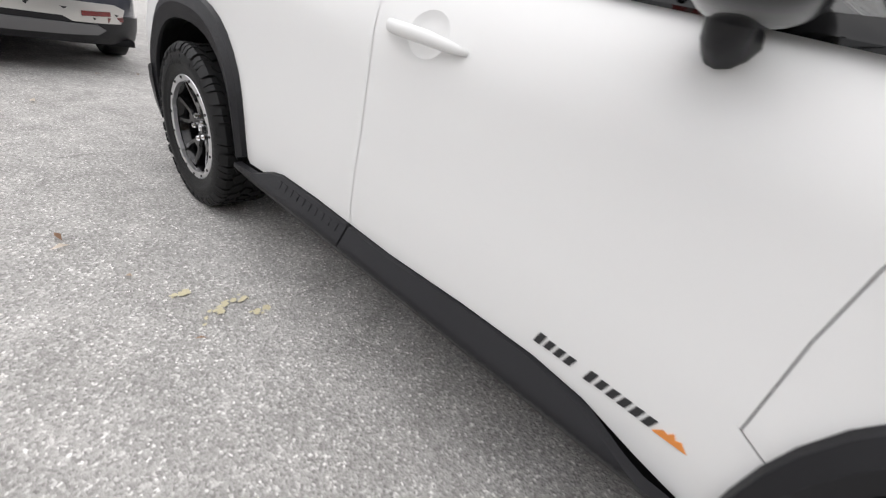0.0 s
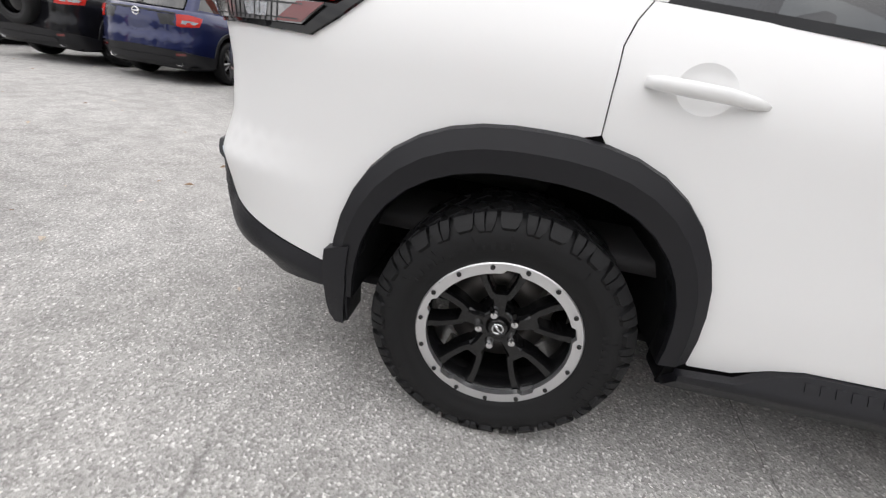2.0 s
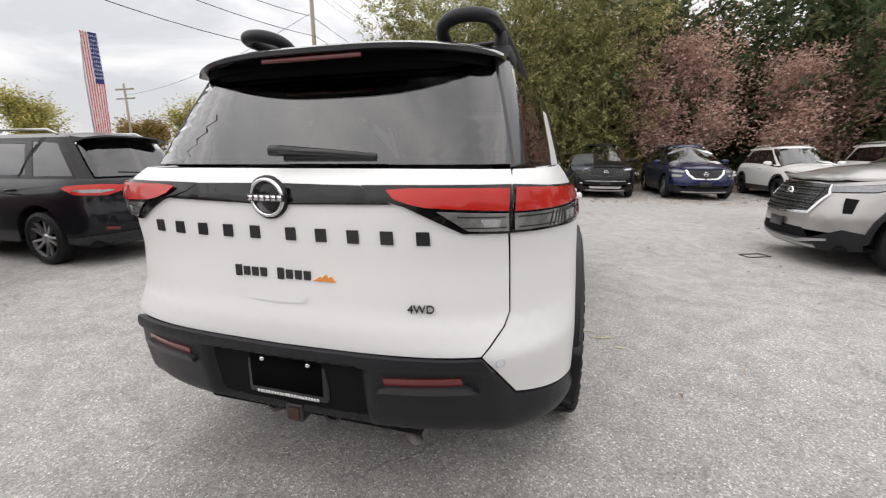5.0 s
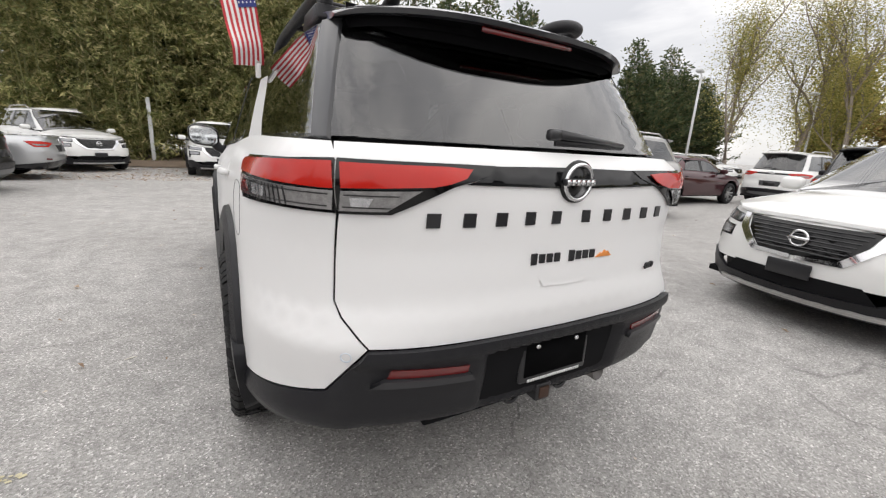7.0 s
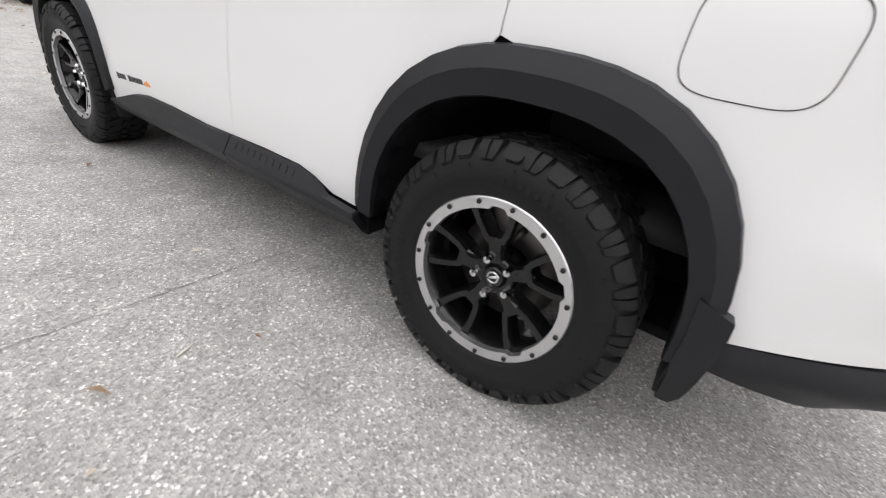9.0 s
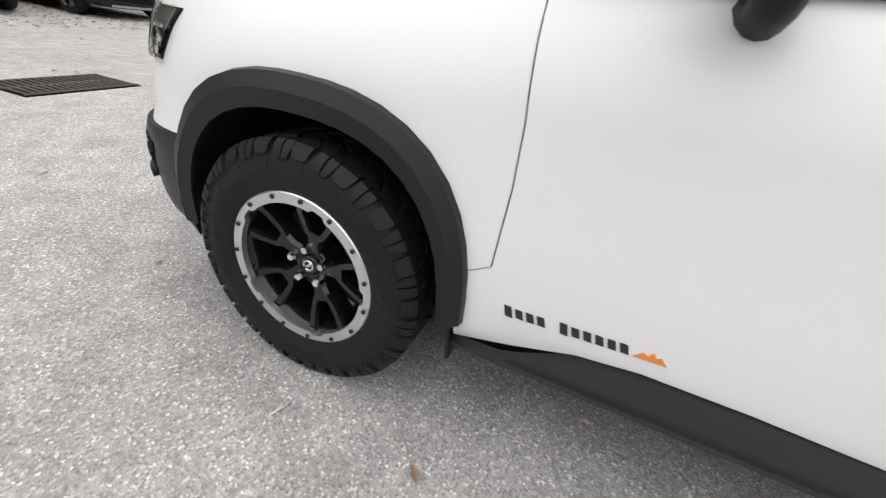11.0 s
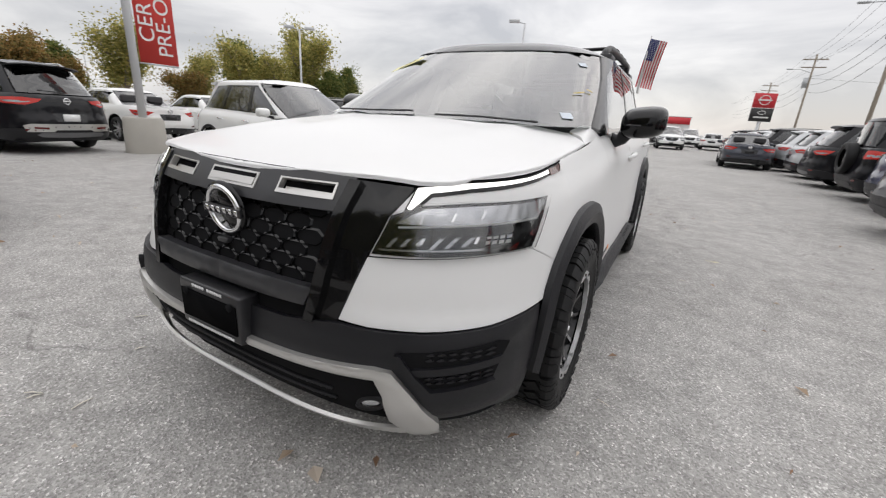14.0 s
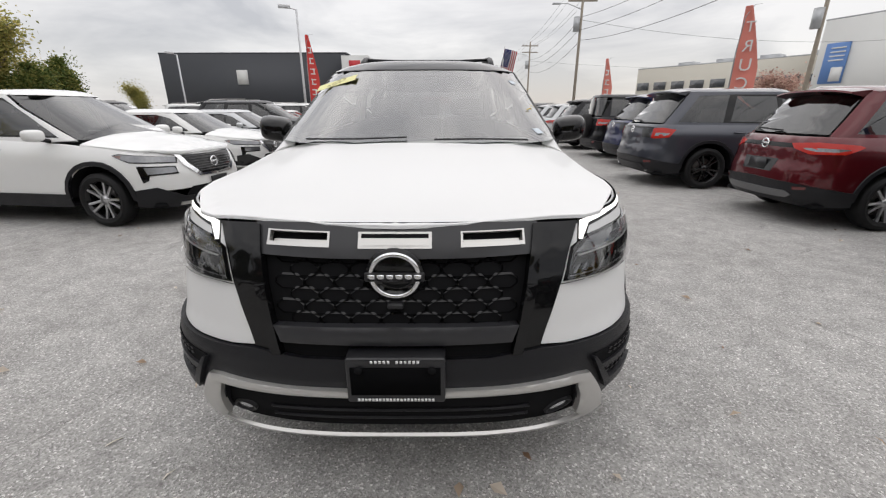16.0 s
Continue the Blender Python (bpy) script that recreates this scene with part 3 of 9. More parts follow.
# ---- the white three-row SUV in the middle of the lot ----
HS = Skin(
    rear=[(0.25, -2.36), (0.40, -2.47), (0.50, -2.535), (0.62, -2.555), (0.72, -2.56), (0.80, -2.56), (0.88, -2.545), (1.0, -2.535), (1.12, -2.535), (1.20, -2.53), (1.25, -2.50), (1.30, -2.435), (1.35, -2.40)],
    front=[(0.25, 2.34), (0.32, 2.405), (0.42, 2.44), (0.55, 2.45), (0.64, 2.43), (0.75, 2.42), (0.85, 2.405), (0.95, 2.375), (1.03, 2.33), (1.10, 2.25)],
    belt=[(-1.6, 1.297), (-1.25, 1.283), (-0.25, 1.237), (0.65, 1.207), (0.92, 1.195), (1.06, 1.165), (1.57, 1.112), (2.0, 1.082), (2.2, 1.05), (2.4, 1.04)],
    rn=[(0.50, 3.3), (0.60, 3.3), (0.734, 3.7), (0.80, 3.3), (0.84, 3.15), (1.0, 3.2), (1.11, 3.4), (1.24, 4.4), (1.30, 4.5)],
    fn=[(0.30, 3.2), (0.62, 3.25), (0.70, 3.0), (0.85, 2.85), (1.03, 2.7)], taper_r=0.994, taper_f=0.995,
    low=[(0.20, 0.90), (0.30, 0.93), (0.40, 0.948), (0.50, 0.956), (0.62, 0.957), (0.80, 0.950), (0.95, 0.943), (1.10, 0.937), (1.3, 0.93)],
    glass=dict(z0=1.28, x=0.845, lean=0.28, bow=0.10, yr=-2.42, slope_r=0.70, yf=1.19, slope_f=1.8, dr=0.29, df=0.62, rn=4.2, fn=3.0, taper_r=0.115, taper_f=-0.025),
)


def hero_car():
    car = thing("suv", "white three-row SUV with black roof, dark cladding and knobbly tyres", "car")
    S = HS
    W, G = S.W, S.G
    HOOD = None
    SMOOTH = (M_WHITE, M_PRIVACY, M_CLEARGLASS, M_SCREEN, M_ROOFBLACK, M_BLACKGLOSS)
    wl, gl = S.wl, S.gl

    def sides(name, polys, surf, mat_, off=0.0, thick=0.006, res=0.03, label="", crown=0.0, parent=car):
        ex = surf in (W, G) and not crown and mat_ in SMOOTH
        return [part(name, patch(polys, surf, off, thick, res, mirror=mir, crown=crown, exact=ex), mat_, parent if not isinstance(parent, list) else parent[k], label) for k, mir in enumerate((False, True))]

    def whole(name, polys, surf, mat_, off=0.0, thick=0.006, res=0.03, label="", crown=0.0, parent=car):
        """A part that crosses the middle: right half and its mirror, welded."""
        bm = patch(polys, surf, off, thick, res, both=True, crown=crown, exact=surf in (W, G, HOOD) and not crown and mat_ in SMOOTH)
        bmesh.ops.remove_doubles(bm, verts=bm.verts, dist=0.0015)
        dead = [f for f in bm.faces if all(abs(v.co.x) < 0.0012 for v in f.verts)]
        bmesh.ops.delete(bm, geom=dead, context="FACES_ONLY")
        for e in bm.edges:
            if all(abs(v.co.x) < 0.0012 for v in e.verts):
                e.smooth = True
        return part(name, bm, mat_, parent, label)

    ra_out, ra_in = arch(-1.45, 0.528, 0.43, 0.978), arch(-1.45, 0.455, 0.40, 0.858)
    fa_out, fa_in = arch(1.45, 0.505, 0.41, 0.926), arch(1.45, 0.432, 0.38, 0.832)
    ra_cut, fa_cut = arch(-1.45, 0.50, 0.41, 0.935), arch(1.45, 0.478, 0.40, 0.885)
    yz = lambda pts: [("y", y, z) for y, z in pts]
    R0, F0 = S.yr - S.arcs, S.yf + S.arcs
    belt = lambda y: lerp_table(S.belt, y)

    # dark inner shell behind the panels: gaps look into it
    low = [("u", R0, 0.46), ("y", -2.1, 0.44), ("y", -1.95, 0.41)] + yz(ra_cut[::-1]) + [("y", -0.95, 0.30), ("y", 0.97, 0.30)] + yz(fa_cut[::-1]) + [("y", 1.93, 0.30), ("y", 2.1, 0.27), ("u", F0, 0.26)]
    top = [("u", F0, 1.03), ("y", 2.2, 1.03), ("y", 1.9, 1.065), ("y", 1.5, 1.09), ("y", 1.06, 1.14), ("y", 0.9, 1.17), ("y", -0.25, 1.22), ("y", -1.25, 1.27), ("y", -2.0, 1.28), ("u", R0, 1.28)]
    whole("inner_shell", [wl(*low, *top)], W, M_UNDER, -0.012, 0.012, 0.06)

    # painted panels
    seam_q = [("y", -1.272, 1.280), ("y", -1.302, 1.236), ("y", -1.322, 1.18), ("y", -1.323, 1.08), ("y", -1.320, 0.985)]
    aq = [(y, z) for y, z in arch(-1.45, 0.523, 0.43, 0.972) if True]
    q_arch = [p for p in aq if p[0] < -1.33]
    quarter = [("r", 0.722, 1.288), ("y", -2.2, 1.290), ("y", -1.9, 1.292), ("y", -1.6, 1.291), ("y", -1.4, 1.285)] + [(k, v - 0.002, z) for k, v, z in seam_q] + yz(q_arch) + \
        [("y", -1.985, 0.492), ("r", 0.763, 0.590), ("r", 0.668, 0.735), ("r", 0.725, 0.815), ("r", 0.738, 0.86), ("r", 0.732, 1.0), ("r", 0.728, 1.12), ("r", 0.725, 1.22)]
    sides("rear_quarter_panel", [wl(*quarter)], W, M_WHITE, 0, 0.006, 0.032)
    d_arch = [p for p in aq if p[0] > -1.32][::-1]
    rdoor = [(k, v + 0.002, z) for k, v, z in seam_q] + yz(d_arch) + [("y", -0.905, 0.405), ("y", -0.79, 0.412), ("y", -0.70, 0.448), ("y", -0.62, 0.466), ("y", -0.40, 0.468), ("y", -0.205, 0.462), ("y", -0.207, 0.60), ("y", -0.205, 0.78), ("y", -0.213, 0.98), ("y", -0.223, 1.08), ("y", -0.238, 1.231), ("y", -0.7, 1.252)]
    cups = {}
    for yc, z in ((-0.024, 1.056), (-1.125, 1.110)):
        cups[yc] = [(yc + 0.066 * math.cos(a * math.pi / 16), z + 0.006 + 0.055 * math.sin(a * math.pi / 16)) for a in range(32)]
    sides("rear_door", [wl(*rdoor), cups[-1.125]], W, M_WHITE, 0, 0.006, 0.032)
    f_door = [("y", -0.234, 1.231), ("y", -0.219, 1.08), ("y", -0.209, 0.98), ("y", -0.201, 0.78), ("y", -0.203, 0.60), ("y", -0.201, 0.462), ("y", 0.0, 0.456), ("y", 0.30, 0.466), ("y", 0.52, 0.464), ("y", 0.66, 0.445), ("y", 0.80, 0.400), ("y", 0.965, 0.352),
              ("y", 0.975, 0.42), ("y", 0.970, 0.560), ("y", 0.902, 0.60), ("y", 0.900, 0.70), ("y", 0.898, 0.80), ("y", 0.905, 0.93), ("y", 0.924, 1.08), ("y", 0.935, 1.186), ("y", 0.6, 1.200), ("y", 0.2, 1.212)]
    sides("front_door", [wl(*f_door), cups[-0.024]], W, M_WHITE, 0, 0.006, 0.032)
    af = arch(1.45, 0.50, 0.41, 0.920)
    fend_arch = [p for p in af if p[1] > 0.585 and p[0] < 1.80]
    fender = [("y", 0.939, 1.187), ("y", 1.06, 1.157), ("y", 1.3, 1.130), ("y", 1.57, 1.105), ("y", 1.8, 1.092), ("y", 2.0, 1.073), ("f", 0.72, 1.055), ("f", 0.615, 1.035), ("f", 0.57, 0.95), ("f", 0.54, 0.845),
              ("f", 0.70, 0.848), ("y", 2.0, 0.862), ("y", 1.90, 0.815), ("y", 1.80, 0.768)] + yz(fend_arch) + [("y", 0.968, 0.566), ("y", 0.906, 0.602), ("y", 0.904, 0.70), ("y", 0.902, 0.80), ("y", 0.909, 0.93), ("y", 0.928, 1.08)]
    sides("front_fender", [wl(*fender)], W, M_WHITE, 0, 0.006, 0.03)
    fb_arch = [p for p in af if p[0] > 1.80 and p[1] > 0.67][::-1]
    fbump = [("f", 0.536, 0.840), ("f", 0.70, 0.845), ("y", 2.0, 0.8595), ("y", 1.90, 0.8125), ("y", 1.801, 0.7655)] + yz(fb_arch) + [("y", 1.91, 0.668), ("f", 0.85, 0.650), ("f", 0.70, 0.645), ("f", 0.56, 0.645), ("f", 0.475, 0.652)]
    sides("front_bumper_panel", [wl(*fbump)], W, M_WHITE, 0, 0.006, 0.03)
    hatch = [("u", R0, 1.290), ("r", 0.36, 1.290), ("r", 0.716, 1.288), ("r", 0.720, 1.12), ("r", 0.726, 1.0), ("r", 0.732, 0.86), ("r", 0.719, 0.818), ("r", 0.662, 0.738), ("r", 0.30, 0.734), ("u", R0, 0.730)]
    hat = whole("tailgate", [wl(*hatch)], W, M_WHITE, 0, 0.006, 0.03)

    # bonnet
    def curve(table, v):
        """A smooth line through a table's points."""
        k = 0
        while k < len(table) - 2 and v > table[k + 1][0]:
            k += 1
        (a, p), (b, q) = table[k], table[k + 1]
        f = max(0.0, min(1.0, (v - a) / (b - a)))
        g0 = (q - table[k - 1][1]) / (b - table[k - 1][0]) if k else (q - p) / (b - a)
        g1 = (table[k + 2][1] - p) / (table[k + 2][0] - a) if k + 2 < len(table) else (q - p) / (b - a)
        return (2 * f ** 3 - 3 * f * f + 1) * p + (f ** 3 - 2 * f * f + f) * (b - a) * g0 + (3 * f * f - 2 * f ** 3) * q + (f ** 3 - f * f) * (b - a) * g1

    def hood_z(x, y):
        zc = curve([(1.0, 1.245), (1.3, 1.219), (1.6, 1.189), (1.9, 1.151), (2.1, 1.115), (2.24, 1.080), (2.34, 1.046)], y)
        ze = curve([(1.0, 1.172), (1.2, 1.151), (1.4, 1.129), (1.6, 1.111), (1.8, 1.096), (1.95, 1.084), (2.08, 1.069), (2.2, 1.053), (2.34, 1.040)], y)
        xe = curve([(1.0, 0.846), (1.3, 0.846), (1.6, 0.842), (1.8, 0.835), (1.95, 0.803), (2.08, 0.728), (2.17, 0.668), (2.26, 0.628), (2.34, 0.61)], y)
        f = min(1.0, abs(x) / xe)
        ridge = 0.010 * math.exp(-((abs(x) - 0.52) / 0.10) ** 2) * max(0.0, min(1.0, (2.25 - y) / 0.5))
        return zc - (zc - ze) * f ** 2.6 + ridge * (1 - f ** 6)

    def hood(x, y):
        e = 0.01
        p = Vector((x, y, hood_z(x, y)))
        return p, Vector((hood_z(x - e, y) - hood_z(x + e, y), hood_z(x, y - e) - hood_z(x, y + e), 2 * e)).normalized()

    HOOD = hood
    edge = []
    for y in (1.20, 1.3, 1.4, 1.6, 1.8, 1.95, 2.08):
        edge.append((S.wall(S.find(S.wall, "y", y, belt(y) - 0.008), belt(y) - 0.008).x - 0.006, y))
    bonnet = [(0, 1.225), (0.35, 1.200), (0.62, 1.105), (0.735, 1.058), (0.752, 1.088), (0.775, 1.10), (0.805, 1.13), (0.83, 1.17)] + edge + [(0.70, 2.185), (0.625, 2.235), (0.42, 2.296), (0.22, 2.334), (0, 2.352)]
    whole("bonnet", [bonnet], hood, M_WHITE, 0.0, 0.012, 0.04)
    def root(x, y):
        """White corner that rises from the fender to the windscreen's foot."""
        zo = belt(y) - 0.008
        zi = curve([(0.82, 1.205), (0.90, 1.222), (0.96, 1.232), (1.02, 1.215), (1.085, 1.192), (1.20, 1.150)], y)
        f = max(0.0, min(1.0, (0.851 - x) / 0.035))
        return Vector((x, y, zo + (zi - zo) * (f * (2 - f)))), Vector((0.75, 0.1, 0.65)).lerp(Vector((0.1, 0.15, 0.98)), f).normalized()
    sides("fender_top", [[(0.79, 0.84), (0.851, 0.84), (0.851, 1.00), (0.850, 1.10), (0.848, 1.20), (0.835, 1.168), (0.811, 1.128), (0.781, 1.097), (0.757, 1.087), (0.74, 1.06), (0.78, 0.96)]], root, M_WHITE, 0.0, 0.03, 0.012)
    whole("cowl_panel", [[(0, 1.30), (0.35, 1.278), (0.62, 1.196), (0.75, 1.086), (0.80, 1.0), (0.79, 0.93), (0.5, 1.05), (0, 1.15)]], lambda x, y: (Vector((x, y, hood_z(x, max(y, 1.0)) - 0.012)), Vector((0, 0, 1))), M_CLAD, 0.0, 0.02, 0.06)

    # glasshouse: black frame with openings, panes behind it
    zt = 1.668
    win_q = gl(("y", -2.190, 1.306), ("y", -1.60, 1.302), ("y", -1.53, 1.315), ("y", -1.49, 1.35), ("y", -1.385, 1.50), ("y", -1.285, 1.605), ("y", -1.36, 1.644), ("y", -1.60, 1.650), ("y", -1.99, 1.640), ("y", -2.08, 1.50))
    win_rd = gl(("y", -1.215, 1.296), ("y", -1.155, 1.45), ("y", -1.085, 1.615), ("y", -1.055, 1.632), ("y", -0.34, 1.642), ("y", -0.325, 1.45), ("y", -0.285, 1.255))
    win_fd = gl(("y", -0.215, 1.250), ("y", -0.255, 1.45), ("y", -0.275, 1.645), ("y", -0.02, 1.632), ("y", 0.21, 1.590), ("y", 0.377, 1.527), ("y", 0.55, 1.414), ("y", 0.70, 1.300), ("y", 0.755, 1.228), ("y", 0.56, 1.222), ("y", 0.1, 1.238))
    c_white = gl(("y", -1.545, 1.288), ("y", -1.478, 1.35), ("y", -1.375, 1.50), ("y", -1.318, 1.558), ("y", -1.128, 1.560), ("y", -1.185, 1.42), ("y", -1.240, 1.282))
    ws_edge = [("f", 0.834, 1.225), ("f", 0.796, 1.36), ("f", 0.748, 1.50), ("f", 0.704, 1.60), ("f", 0.676, 1.657)]
    zf = 1.657
    frame_o = gl(("y", -2.217, 1.298), ("y", -2.169, 1.38), ("y", -2.096, 1.50), ("y", -2.016, 1.64), ("y", -2.005, zf)) + gl(("y", -1.6, zf), ("y", -1.0, zf), ("y", -0.3, zf), ("y", 0.02, zf)) + gl(*ws_edge[::-1]) + gl(("y", 0.88, 1.192), ("y", 0.65, 1.200), ("y", -0.25, 1.230), ("y", -1.25, 1.276), ("y", -1.6, 1.290), ("y", -2.1, 1.291))
    sides("pillar_frame", [frame_o, win_q, win_rd, win_fd, c_white], G, M_BLACKGLOSS, 0, 0.03, 0.03, "gloss black window surround")
    sides("rear_pillar_panel", [c_white], G, M_WHITE, 0.001, 0.02, 0.03, "white painted pillar")
    sides("hatch_pillar", [gl(("r", 0.716, 1.297), ("r", 0.690, 1.40), ("r", 0.649, 1.55), ("r", 0.616, 1.657), ("y", -2.003, 1.657), ("y", -2.012, 1.640), ("y", -2.092, 1.50), ("y", -2.165, 1.38), ("y", -2.214, 1.298))], G, M_ROOFBLACK, 0.007, 0.02, 0.014, "dark painted rear pillar")
    sides("quarter_window", [win_q], G, M_PRIVACY, 0.001, 0.004, 0.022, "dark privacy glass")
    sides("rear_door_window", [win_rd], G, M_PRIVACY, -0.003, 0.004, 0.03, "dark privacy glass")
    sides("front_door_window", [win_fd], G, M_CLEARGLASS, -0.003, 0.004, 0.03, "clear glass")
    whole("windscreen", [gl(("f", 0.0, 1.215), ("f", 0.40, 1.215), ("f", 0.828, 1.228), ("f", 0.790, 1.36), ("f", 0.742, 1.50), ("f", 0.698, 1.60), ("f", 0.668, 1.658), ("f", 0.5, zt - 0.014), ("f", 0.3, zt - 0.012), ("f", 0.0, zt - 0.012))], G, M_SCREEN, -0.004, 0.004, 0.04, "clear windscreen")
    hg = whole("rear_window", [gl(("r", 0.0, 1.303), ("r", 0.709, 1.303), ("r", 0.684, 1.40), ("r", 0.643, 1.55), ("r", 0.610, 1.655), ("r", 0.0, 1.66))], G, M_PRIVACY, 0.001, 0.004, 0.03, "dark rear window glass")

    # roof
    def ring_pt(u):
        return S.house(u, zt - 0.012)
    g = S.glass
    f = zt - 0.012 - g["z0"]
    u0, u1 = g["yr"] + g["slope_r"] * f, g["yf"] - g["slope_f"] * f
    bm = bmesh.new()
    N, K = 70, 12
    grid = []
    for i in range(N + 1):
        p = ring_pt(u0 + (u1 - u0) * i / N)
        c = Vector((0, max(-1.75, min(0.10, p.y)), 0))
        row = []
        for k in range(K + 1):
            fr = 1 - k / K
            row.append((c.x + (p.x - c.x) * fr, c.y + (p.y - c.y) * fr, zt - 0.012 + 0.092 * (1 - fr ** 4.5) - 0.02 * max(0.0, (c.y + 0.2) / 0.5) * (1 - fr ** 4) - 0.025 * max(0.0, (-1.5 - c.y) / 0.5) * (1 - fr ** 4)))
        grid.append(row)
    for sg in (1, -1):
        vs = [[bm.verts.new((x * sg, y, z)) for x, y, z in row] for row in grid]
        for a, b in zip(vs, vs[1:]):
            for k in range(K):
                q = (a[k], a[k + 1], b[k + 1], b[k])
                bm.faces.new(q if sg < 0 else q[::-1])
    bmesh.ops.remove_doubles(bm, verts=bm.verts, dist=0.001)
    bmesh.ops.recalc_face_normals(bm, faces=bm.faces)
    low_r = bmesh.ops.duplicate(bm, geom=bm.faces[:] + bm.edges[:] + bm.verts[:])
    for v in [q for q in low_r["geom"] if isinstance(q, bmesh.types.BMVert)]:
        v.co.z -= 0.025
    bmesh.ops.reverse_faces(bm, faces=[q for q in low_r["geom"] if isinstance(q, bmesh.types.BMFace)])
    part("roof", bm, M_ROOFBLACK, car, "gloss black painted roof")

    # tail spoiler: a thin blade, with a deep underside that runs down to the glass; near-black colour holds its shade
    blade = [(-1.88, 1.712), (-2.02, 1.722), (-2.16, 1.717), (-2.258, 1.702), (-2.284, 1.690), (-2.277, 1.676), (-2.25, 1.675), (-2.12, 1.682), (-1.90, 1.69)]
    bm, bu = bmesh.new(), bmesh.new()
    cols, colu = [], []
    for i in range(49):
        x = -0.648 + 1.296 * i / 48
        q = abs(x) / 0.648
        dy, dz = 0.175 * q ** 3.2, 0.020 * q ** 3
        front = -0.13 * q ** 2
        tip = 0.012 * max(0.0, (q - 0.88) / 0.12) ** 2
        cols.append([bm.verts.new((x, y + (dy * max(0.0, min(1.0, (-1.95 - y) / 0.25)) if y < -1.95 else front), z - dz - (tip if k < 5 else 0.2 * tip))) for k, (y, z) in enumerate(blade)])
        zl = 1.618 + 0.040 * max(0.0, (q - 0.72) / 0.28) ** 1.6
        yg = S.house(S.find(S.house, "r", max(0.001, abs(x) * 0.955), zl), zl).y
        yl, zt_ = -2.272 + dy, 1.677 - dz
        colu.append([bu.verts.new((x * 0.935, y, z)) for y, z in ((yl + 0.012, zt_), (yl + 0.05, zt_ - 0.010), (min(yg - 0.030, yl + 0.10), zt_ - 0.030), (yg - 0.022, zl + 0.045), (yg - 0.014, zl + 0.006), (yg - 0.006, zl), (yg + 0.02, zl + 0.01), (yg + 0.10, 1.655 - dz))])
    for b_, cs in ((bm, cols), (bu, colu)):
        for a, b in zip(cs, cs[1:]):
            for k in range(len(a)):
                b_.faces.new((a[k], a[(k + 1) % len(a)], b[(k + 1) % len(a)], b[k]))
        b_.faces.new(cs[0])
        b_.faces.new(cs[-1])
        bmesh.ops.recalc_face_normals(b_, faces=b_.faces)
        b_.normal_update()
        mark_sharp(b_, 45)
    spo = part("tail_spoiler", bm, M_ROOFBLACK, car, "gloss black roof spoiler")
    part("spoiler_underside", bu, M_HOLLOW, spo, "dark hollow underside")
    part("brake_light", box(-0.01, -2.250, 1.664, 0.40, 0.012, 0.018, bevel=0.004), M_REDDARK, spo, "dark red high brake light")

    # arch lips, sills, bumpers
    rings = [(0.0, 0.001), (0.05, 0.022), (0.46, 0.036), (0.52, 0.034), (0.97, 0.022), (1.0, 0.012)]
    for sy, o, i_ in ((0, ra_out, ra_in), (1, fa_out, fa_in)):
        bm = flare(S, i_, o, rings)
        for sgn in (1, -1):
            b2 = bm.copy()
            bmesh.ops.delete(b2, geom=[v for v in b2.verts if v.co.x * sgn < 0], context="VERTS")
            part("arch_lip", b2, M_CLAD, car, "black plastic wheel-arch moulding")
        bm.free()
        # seam across the rear lip, at the door's edge
        cut = arch(-1.45 if sy == 0 else 1.45, i_[0][0] - (-1.45 if sy == 0 else 1.45), i_[0][1], max(z for _, z in i_))
        for sgn in (1, -1):
            bm = bmesh.new()
            v0 = []
            for x in (0.955, 0.80, 0.52):
                v0.append([bm.verts.new((sgn * x, y, z)) for y, z in cut])
            for a, b in zip(v0, v0[1:]):
                for k in range(len(a) - 1):
                    bm.faces.new((a[k], a[k + 1], b[k + 1], b[k]))
            bm.faces.new(v0[-1])
            part("wheel_well", bm, M_UNDER, car)
    for sgn in (1, -1):
        p = [S.wall(-1.325, z) for z in (0.965, 0.90, 0.855)]
        part("moulding_joint", tube([(sgn * (p[0].x + 0.012), -1.322, 0.960), (sgn * (p[1].x + 0.0325), -1.322, 0.915), (sgn * (p[2].x + 0.018), -1.322, 0.862)], 0.0026, 6), M_UNDER, car)
    sill_r = [("y", -0.945, 0.315), ("y", -0.945, 0.400), ("y", -0.79, 0.408), ("y", -0.70, 0.444), ("y", -0.62, 0.462), ("y", -0.40, 0.464), ("y", -0.200, 0.458), ("y", -0.205, 0.312)]
    sill_f = [("y", -0.199, 0.312), ("y", -0.192, 0.458), ("y", 0.0, 0.452), ("y", 0.30, 0.462), ("y", 0.52, 0.460), ("y", 0.66, 0.441), ("y", 0.80, 0.396), ("y", 0.96, 0.355), ("y", 0.96, 0.305)]

    def sill_surf(u, z):
        p, n = W(u, z)
        o = 0.010 + 0.048 * max(0.0, min(1.0, (0.466 - z) / 0.078)) - 0.050 * max(0.0, (0.388 - z) / 0.075)
        return p + Vector((o, 0, 0)), n
    sides("sill_moulding", [wl(*sill_r)], sill_surf, M_CLAD, 0, 0.03, 0.016, "black plastic door-sill moulding")
    sides("sill_moulding", [wl(*sill_f)], sill_surf, M_CLAD, 0, 0.03, 0.016, "black plastic door-sill moulding")
